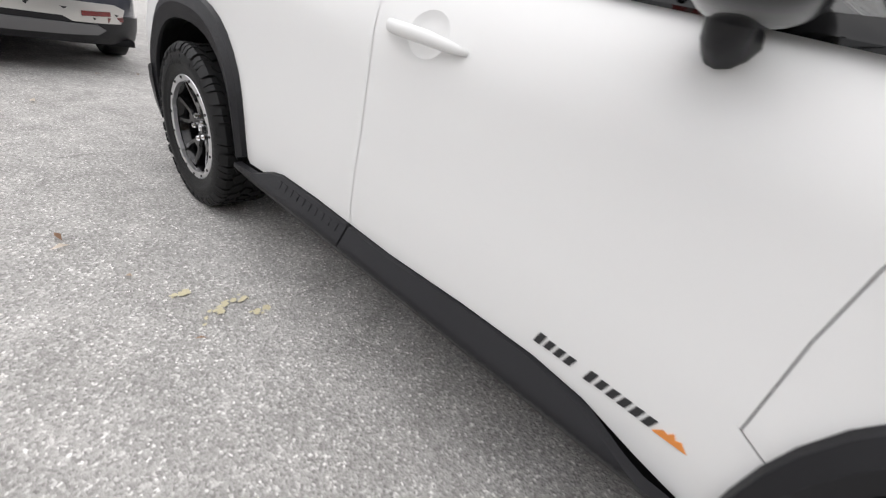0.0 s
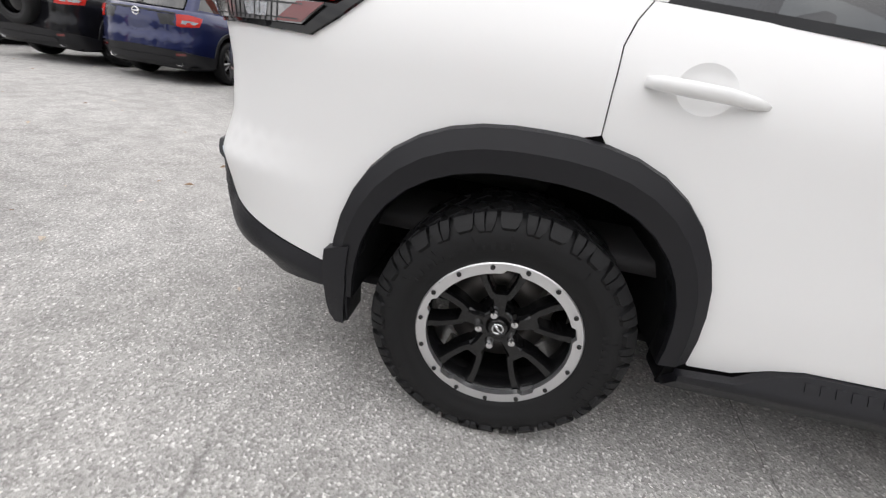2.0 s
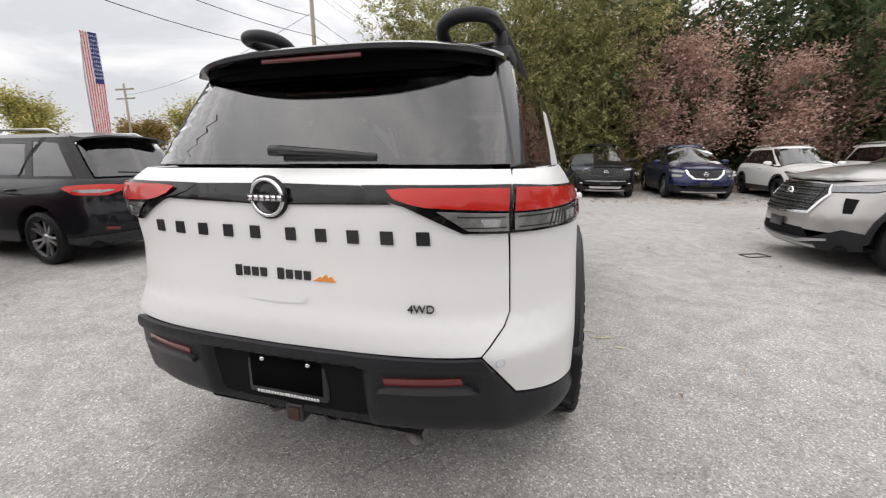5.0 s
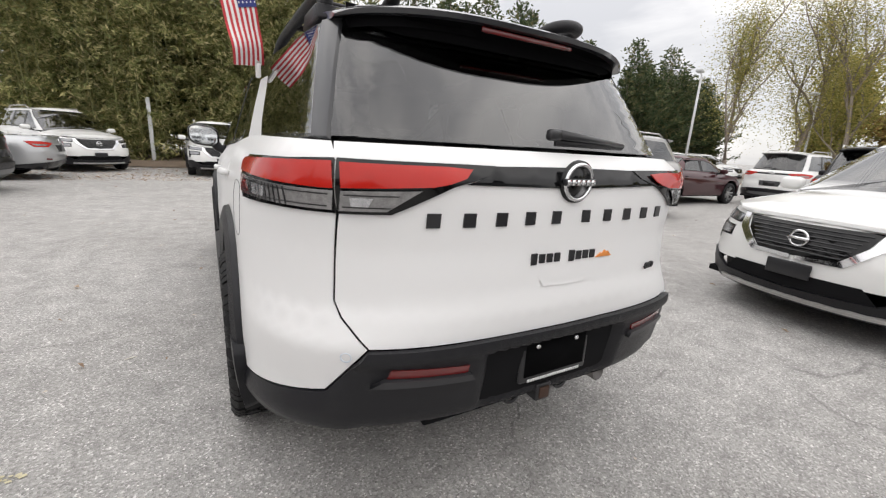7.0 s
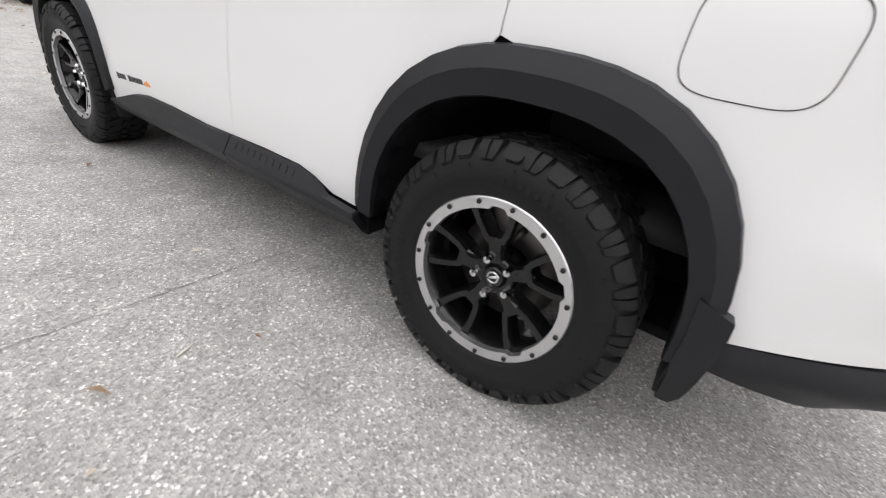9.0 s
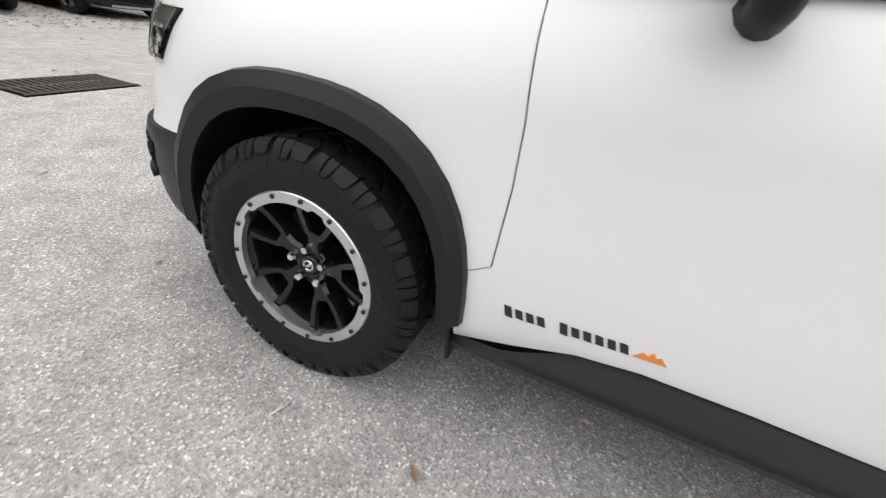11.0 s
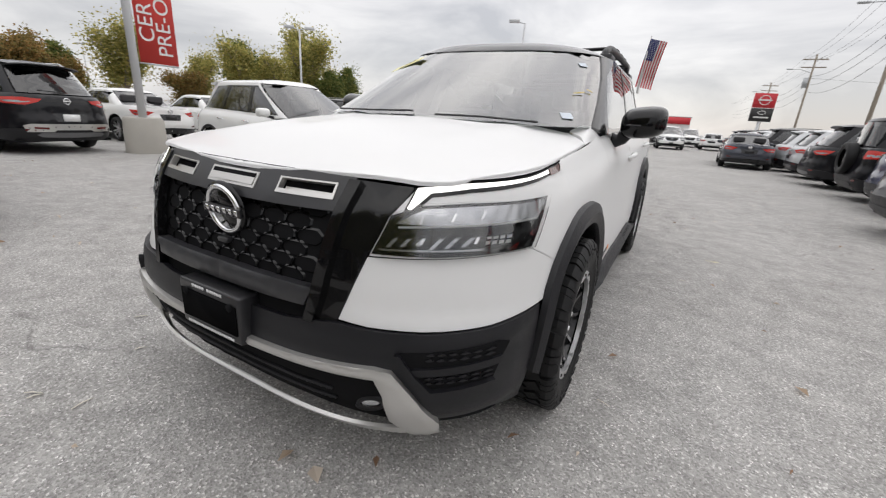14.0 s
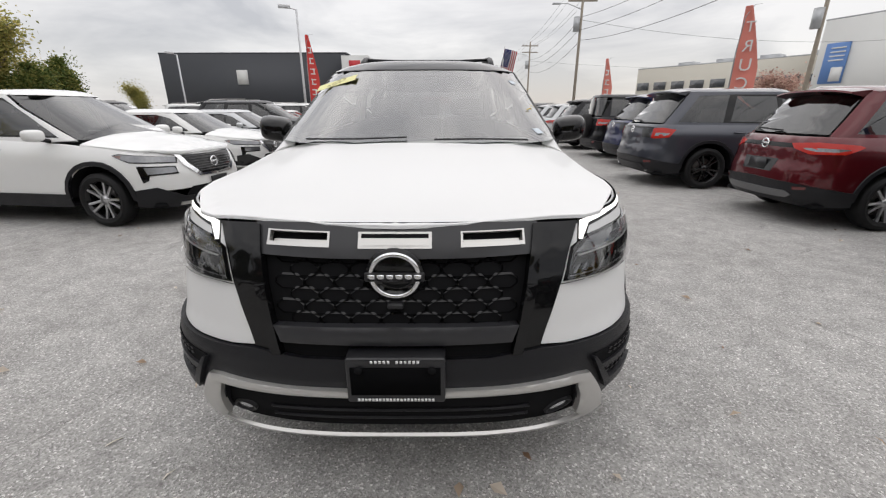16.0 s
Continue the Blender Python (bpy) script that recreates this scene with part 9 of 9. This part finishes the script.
def stars_and_stripes(parent, m, w_, h_, hang=False):
    """A flag of thirteen stripes with a starred canton, in gentle folds."""
    def fold(u, v):
        return (u * w_, 0.035 * math.sin(u * 6 + v * 2) * u + 0.02 * math.sin(u * 13) * u, v * h_ - 0.16 * h_ * u * u)
    for k in range(13):
        bm = bmesh.new()
        g_ = [[bm.verts.new(fold(i / 14, (12 - k + j) / 13)) for i in range(15)] for j in (0, 1)]
        for i in range(14):
            bm.faces.new((g_[0][i], g_[0][i + 1], g_[1][i + 1], g_[1][i]))
        part("stripe", bm, M_CLOTHRED if k % 2 == 0 else M_CLOTHWHITE, parent).matrix_basis = m
    for side in (-0.004, 0.004):
        bm = bmesh.new()
        g_ = [[bm.verts.new(Vector(fold(i / 14, 6 / 13 + 7 / 13 * j / 6)) + Vector((0, side, 0))) for i in range(7)] for j in range(7)]
        for a, b in zip(g_, g_[1:]):
            for i in range(6):
                bm.faces.new((a[i], a[i + 1], b[i + 1], b[i]))
        part("canton", bm, M_CLOTHBLUE, parent).matrix_basis = m
        bm = bmesh.new()
        for r in range(9):
            for c in range(6 if r % 2 == 0 else 5):
                p = Vector(fold((0.03 + (c + (0.5 if r % 2 else 0)) * 0.07), 6 / 13 + 7 / 13 * (r + 0.7) / 9.4)) + Vector((0, side * 1.7, 0))
                vs = [bm.verts.new(p + Vector((math.cos(q * 1.2566 + 1.571) * 0.013 * w_ , 0, math.sin(q * 1.2566 + 1.571) * 0.020 * h_))) for q in range(5)]
                bm.faces.new(vs)
        part("stars", bm, M_CLOTHWHITE, parent).matrix_basis = m


# window-clip flag on the left of the parked SUV
fl = thing("car_flag", "small striped flag on a white window staff", "flag", pose(-0.775, -1.24, 1.585))
part("clip", box(0, 0, 0, 0.02, 0.05, 0.06, bevel=0.005), M_CLOTHWHITE, fl)
part("staff", tube([(0, 0, 0), (-0.010, 0, 0.24), (-0.028, 0, 0.45)], 0.006, 6), M_CLOTHWHITE, fl)
flag_u, flag_v = Vector((0.20, -0.10, -0.97)).normalized(), Vector((0.97, 0.1, 0.20)).normalized()
flag_m = Matrix((flag_u, flag_v.cross(flag_u), flag_v)).transposed().to_4x4()
stars_and_stripes(fl, Matrix.Translation((-0.165, 0.0, 0.40)) @ flag_m, 0.40, 0.14)
uf = thing("feather_flag", "tall striped feather flag beside the road wall", "flag", pose(-9.4, 3.4, 0, 0, 0, 75))
part("pole", tube([(0, 0, 0), (0, 0, 3.0), (0.04, 0, 3.8), (0.14, 0, 4.12)], [0.020, 0.016, 0.010, 0.005], 8), M_GALV, uf)
stars_and_stripes(uf, Matrix.Translation((0.05, 0, 4.05)) @ Euler((0, radians(90), 0)).to_matrix().to_4x4(), 2.5, 0.30)

# tall banner on the pole with the concrete foot
bp_ = thing("banner_pole", "white pole on a concrete foot with red vertical banner", "banner", pose(9.6, -1.95, 0, 0, 0, 0))
part("foot", lathe_up([(0.42, 0), (0.40, 0.72), (0.37, 0.78), (0.0001, 0.78)]), M_CONCRETE, bp_)
part("pole", tube([(0, 0, 0.75), (0, 0, 7.0)], 0.085, 14), M_POLEWHITE, bp_)
for z in (1.95, 4.9):
    part("bracket", tube([(0, 0, z), (0, -0.95, z)], 0.018, 6), M_GALV, bp_)
bm = bmesh.new()
add_box(bm, 0, -0.54, 3.42, 0.012, 0.82, 2.90)
part("banner", bm, M_BANNERRED, bp_)
for sx in (-1, 1):
    for k, (word, dy) in enumerate((("CERTIFIED", 0.19), ("PRE-OWNED", -0.17))):
        m = Matrix.Translation((sx * 0.012, -0.54 + (dy if sx < 0 else -dy), 3.42)) @ Euler((radians(90), 0, radians(-90 if sx < 0 else 90))).to_matrix().to_4x4() @ Matrix.Rotation(radians(90), 4, "Z")
        text("banner_word", word, 0.44, m, M_CLOTHWHITE, bp_, 0.002, "white printed word")

# ---- buildings beyond the lot ----
def wall_box(name, x0, y0, x1, y1, depth, h, mat_, label, roof=M_GALV):
    """A block whose front runs from (x0, y0) to (x1, y1)."""
    l = math.hypot(x1 - x0, y1 - y0)
    t = thing(name, label, "building", Matrix.Translation(((x0 + x1) / 2, (y0 + y1) / 2, 0)) @ Matrix.Rotation(math.atan2(y1 - y0, x1 - x0), 4, "Z"))
    part("wall", box(0, depth / 2, h / 2 - 0.1, l, depth, h + 0.2), mat_, t)
    part("roof_edge", box(0, depth / 2, h + 0.08, l + 0.2, depth + 0.2, 0.16), roof, t)
    return t, l


b1, l1 = wall_box("showroom", 10.8, -46.0, 31.5, -46.0, -14, 7.4, M_CHARCOALWALL, "charcoal-clad car showroom with white entrance panel", M_CHARCOALWALL)
part("vent", box(1.35, 0.05, 5.0, 1.2, 0.1, 1.5), M_OFFWHITE, b1)
part("entrance_panel", box(-l1 / 2 - 1.4, -1.0, 3.5, 2.8, 6, 7.0), M_OFFWHITE, b1)
part("red_mark", box(-l1 / 2 - 1.4, 2.05, 6.1, 1.2, 0.1, 0.8), M_REDSIGN, b1)
b2, l2 = wall_box("office_block", -45.5, -47.5, -31.5, -68.0, -14, 7.6, M_BEIGE, "long beige office block with roof plant")
for i in range(9):
    for z in (2.0, 5.0):
        w_ = part("window", box(-l2 / 2 + 1.6 + i * l2 / 9, 0.03, z, 1.9, 0.08, 1.1), M_DARKGLASS, b2)
for i in range(4):
    part("roof_unit", box(-l2 / 2 + 3 + i * 5.5, -5, 7.9, 2.2, 2.2, 1.2), M_GALV, b2)
b3, l3 = wall_box("shop_block", -46.0, -33.0, -41.0, -45.5, -12, 10.4, M_OFFWHITE, "pale corner block with blue and white poster")
part("poster", box(5.0, 0.06, 6.1, 2.1, 0.1, 4.0), M_BLUESIGN, b3)
part("poster_inset", box(4.6, 0.13, 5.0, 1.0, 0.06, 1.4), M_OFFWHITE, b3)
for z in (7.6, 7.2, 6.8, 6.4):
    part("poster_line", box(4.9, 0.13, z, 1.3, 0.06, 0.13), M_OFFWHITE, b3)
part("canopy", box(-4.0, 1.0, 4.4, 5.0, 2.2, 0.5), M_CHARCOALWALL, b3)
part("shop_window", box(-4.0, 0.05, 2.2, 4.6, 0.1, 3.2), M_DARKGLASS, b3)
part("red_sign", box(-0.6, 0.08, 3.0, 1.6, 0.1, 0.6), M_REDSIGN, b3)
gs = thing("petrol_station", "petrol station with blue and white canopy band", "building", pose(-39.0, -5.75, 0))
part("canopy", box(0, 0, 4.55, 11, 10.7, 0.25), M_OFFWHITE, gs)
part("blue_band", box(5.53, 0, 4.80, 0.08, 10.8, 0.55), M_BLUESIGN, gs)
part("white_band", box(5.54, 0, 4.40, 0.06, 10.8, 0.22), M_OFFWHITE, gs)
for k in range(16):
    part("band_lettering", box(5.60, -2.4 + k * 0.36, 4.80, 0.03, 0.22, 0.26), M_OFFWHITE, gs)
part("upper_roof", box(-3, -3.4, 5.35, 9, 8.6, 0.35), M_GALV, gs)
for y in (-4.2, 0, 4.2):
    for x in (-3.2, 3.4):
        part("column", box(x, y, 2.2, 0.35, 0.35, 4.4), M_OFFWHITE, gs)
    part("pump", box(0.2, y, 0.85, 0.7, 1.0, 1.7, bevel=0.05), M_REDSIGN, gs)
part("shop_wall", box(-8, 0, 2.0, 6, 17, 4.0), M_OFFWHITE, gs)
for i in range(5):
    part("shop_window", box(-4.97, -6.5 + i * 3.2, 1.7, 0.08, 2.6, 2.2), M_DARKGLASS, gs)
for i in range(6):
    part("ceiling_lamp", box(-3.5 + (i % 2) * 6, -5.5 + (i // 2) * 5.5, 4.40, 0.6, 0.6, 0.05), simple("canopy_light", (0.9, 0.9, 0.9), 0.5, emit=(1, 1, 0.95), power=2.0) if i == 0 else bpy.data.materials["canopy_light"], gs)
b4, l4 = wall_box("far_store", -2.0, -96.0, 12.0, -96.0, -10, 4.4, M_OFFWHITE, "low far store with a red fascia")
part("red_fascia", box(-3.6, 0.1, 3.75, 6.6, 0.2, 1.3), M_REDSIGN, b4)
part("brown_fascia", box(3.4, 0.1, 4.1, 7.0, 0.2, 0.5), M_SOIL, b4)
part("store_door", box(1.6, 0.05, 1.2, 1.0, 0.1, 2.4), M_DARKGLASS, b4)
sg = thing("pylon_sign", "pylon sign with red and black panels", "sign", pose(-7.3, -47.8, 0, 0, 0, 4))
part("pole", tube([(0, 0, 0), (0, 0, 3.0)], 0.14, 10), M_POLEWHITE, sg)
up = part("upper_panel", box(0, 0, 4.75, 1.75, 0.35, 1.30), M_REDSIGN, sg)
lo = part("lower_panel", box(0, 0, 3.45, 1.75, 0.34, 1.20), M_BLACKSIGN, sg)
bm = tube([(0.42 * math.cos(a * math.pi / 12), 0.19, 4.78 + 0.42 * math.sin(a * math.pi / 12)) for a in range(24)], 0.035, 6, closed=True)
add_box(bm, 0, 0.19, 4.78, 1.1, 0.05, 0.14)
part("round_mark", bm, M_OFFWHITE, sg)
bm = tube([(0.30 * math.cos(a * math.pi / 12), 0.19, 3.65 + 0.15 * math.sin(a * math.pi / 12)) for a in range(24)], 0.03, 6, closed=True)
add_box(bm, 0, 0.19, 3.22, 1.2, 0.04, 0.14)
part("oval_mark", bm, M_OFFWHITE, sg)
tagged(part("white_post", box(-2.9, 16.9, 1.25, 0.13, 0.13, 2.5, bevel=0.01), M_POLEWHITE, None), "white square wooden post at the edge of the trees", "post")

# ---- small things on the ground ----
gr = thing("drain_grate", "rusty cast-iron drain grate set in the asphalt", "grate", pose(0.62, 5.6, 0, 0, 0, 4))
part("frame", box(0, 0, 0.004, 1.0, 0.62, 0.012), M_UNDER, gr)
for i in range(16):
    part("bar", box(-0.46 + i * 0.061, 0, 0.012, 0.022, 0.58, 0.014), M_IRON, gr)
for i in range(3):
    part("bar", box(0, -0.28 + i * 0.28, 0.012, 0.98, 0.022, 0.016), M_IRON, gr)
wf = thing("wire_frame", "thin dark metal frame lying on the asphalt", "frame", pose(3.43, 2.78, 0.008, 0, 0, 25))
part("rod", tube([(-0.16, -0.09, 0), (0.16, -0.09, 0), (0.16, 0.09, 0), (-0.16, 0.09, 0)], 0.007, 6, closed=True), M_RUST, wf)


def paint_mark(x, y, l, w_, turn, seed):
    """What is left of a painted line: ragged flecks."""
    r = random.Random(seed)
    bm = bmesh.new()
    for _ in range(int(12 + 60 * l)):
        cx, cy = r.uniform(-0.5, 0.5) * l, r.gauss(0, 0.24) * w_
        d, n = r.uniform(0.004, 0.013), r.randint(5, 7)
        a0 = r.uniform(0, 6.28)
        bm.faces.new([bm.verts.new((cx + d * 1.5 * math.cos(a0 + k / n * 6.283) * r.uniform(0.5, 1.1), cy + d * math.sin(a0 + k / n * 6.283) * r.uniform(0.5, 1.1), r.uniform(0, 0.0015))) for k in range(n)])
    ob = part("worn_line", bm, M_WORN, None, smooth=False)
    ob.matrix_basis = pose(x, y, 0.005, 0, 0, turn)
    tagged(ob, "faded remnant of a painted parking line", "line marking", "worn parking lines", kind="structure")


for i, (x, y, l, w_, tn) in enumerate(((1.24, -0.53, 0.20, 0.07, 20), (1.13, -0.44, 0.06, 0.05, 20), (1.33, -0.68, 0.06, 0.05, 10), (-2.6, -9.6, 0.8, 0.1, 0), (-1.75, -1.62, 0.12, 0.07, 0))):
    paint_mark(x, y, l, w_, tn, i)

# pale straws, and cracks that run across the lot
M_STRAW = simple("bleached_straw", (0.66, 0.62, 0.54), 0.8, vary=0.1)
for x0, y0, x1, y1 in ((0.96, 2.76, 0.90, 2.72), (0.69, 2.70, 0.70, 2.62), (0.96, 2.35, 0.94, 2.30), (1.32, 2.18, 1.28, 2.13), (-1.13, 1.38, -1.19, 1.40), (0.91, 2.77, 0.89, 2.72), (-1.51, -0.77, -1.45, -0.75)):
    st = part("straw", tube([(x0, y0, 0.006), ((x0 + x1) / 2 + 0.004, (y0 + y1) / 2, 0.009), (x1, y1, 0.006)], [0.003, 0.0045, 0.002], 6, flat=0.5), M_STRAW)
    tagged(st, "pale dry straw lying on the asphalt", "straw", "straws on the ground")
M_CRACK = simple("open_asphalt_crack", (0.15, 0.145, 0.138), 0.95, vary=0.4, scale=30)


def crack(points, seed, width=0.006):
    """A hairline crack: a thin ragged strip along a wandering line."""
    r = random.Random(seed)
    line = []
    for (xa, ya), (xb, yb) in zip(points, points[1:]):
        n = max(4, int(math.hypot(xb - xa, yb - ya) / 0.03))
        line += [(xa + (xb - xa) * k / n + r.gauss(0, 0.005), ya + (yb - ya) * k / n + r.gauss(0, 0.005)) for k in range(n)]
    bm = bmesh.new()
    prev = None
    for k, (x, y) in enumerate(line):
        a, b = line[max(0, k - 1)], line[min(len(line) - 1, k + 1)]
        l = math.hypot(b[0] - a[0], b[1] - a[1]) + 1e-9
        nx, ny = -(b[1] - a[1]) / l, (b[0] - a[0]) / l
        h = width * r.uniform(0.05, 0.42)
        pair = (bm.verts.new((x + nx * h, y + ny * h, 0.004)), bm.verts.new((x - nx * h, y - ny * h, 0.004)))
        if prev:
            bm.faces.new((prev[0], prev[1], pair[1], pair[0]))
        prev = pair
    ob = part("asphalt_crack", bm, M_CRACK, None, smooth=False)
    tagged(ob, "thin dark crack wandering across the asphalt", "crack", "cracks in the asphalt", kind="structure")


crack([(-3.4, 2.3), (-2.9, 1.5), (-2.55, 0.77), (-2.57, 0.0), (-2.15, -0.41), (-1.69, -0.43), (-1.27, -0.44), (-0.78, -0.46), (0.3, -0.42), (1.0, -0.47)], 1)
crack([(-1.4, -4.2), (-1.04, -3.09), (-1.06, -2.95), (-0.99, -2.76), (-0.97, -2.53), (-0.88, -2.29)], 2, 0.005)
crack([(-0.95, -3.70), (-0.74, -3.57), (-0.65, -3.46), (-0.30, -3.50), (-0.02, -3.46), (0.18, -3.54)], 3, 0.005)
crack([(2.9, 3.1), (2.2, 2.7), (1.71, 2.44), (1.67, 2.18), (1.5, 1.7), (1.2, 1.2)], 4, 0.005)
crack([(-4.6, 4.4), (-3.6, 3.9), (-2.7, 3.7), (-2.2, 3.0)], 5, 0.006)
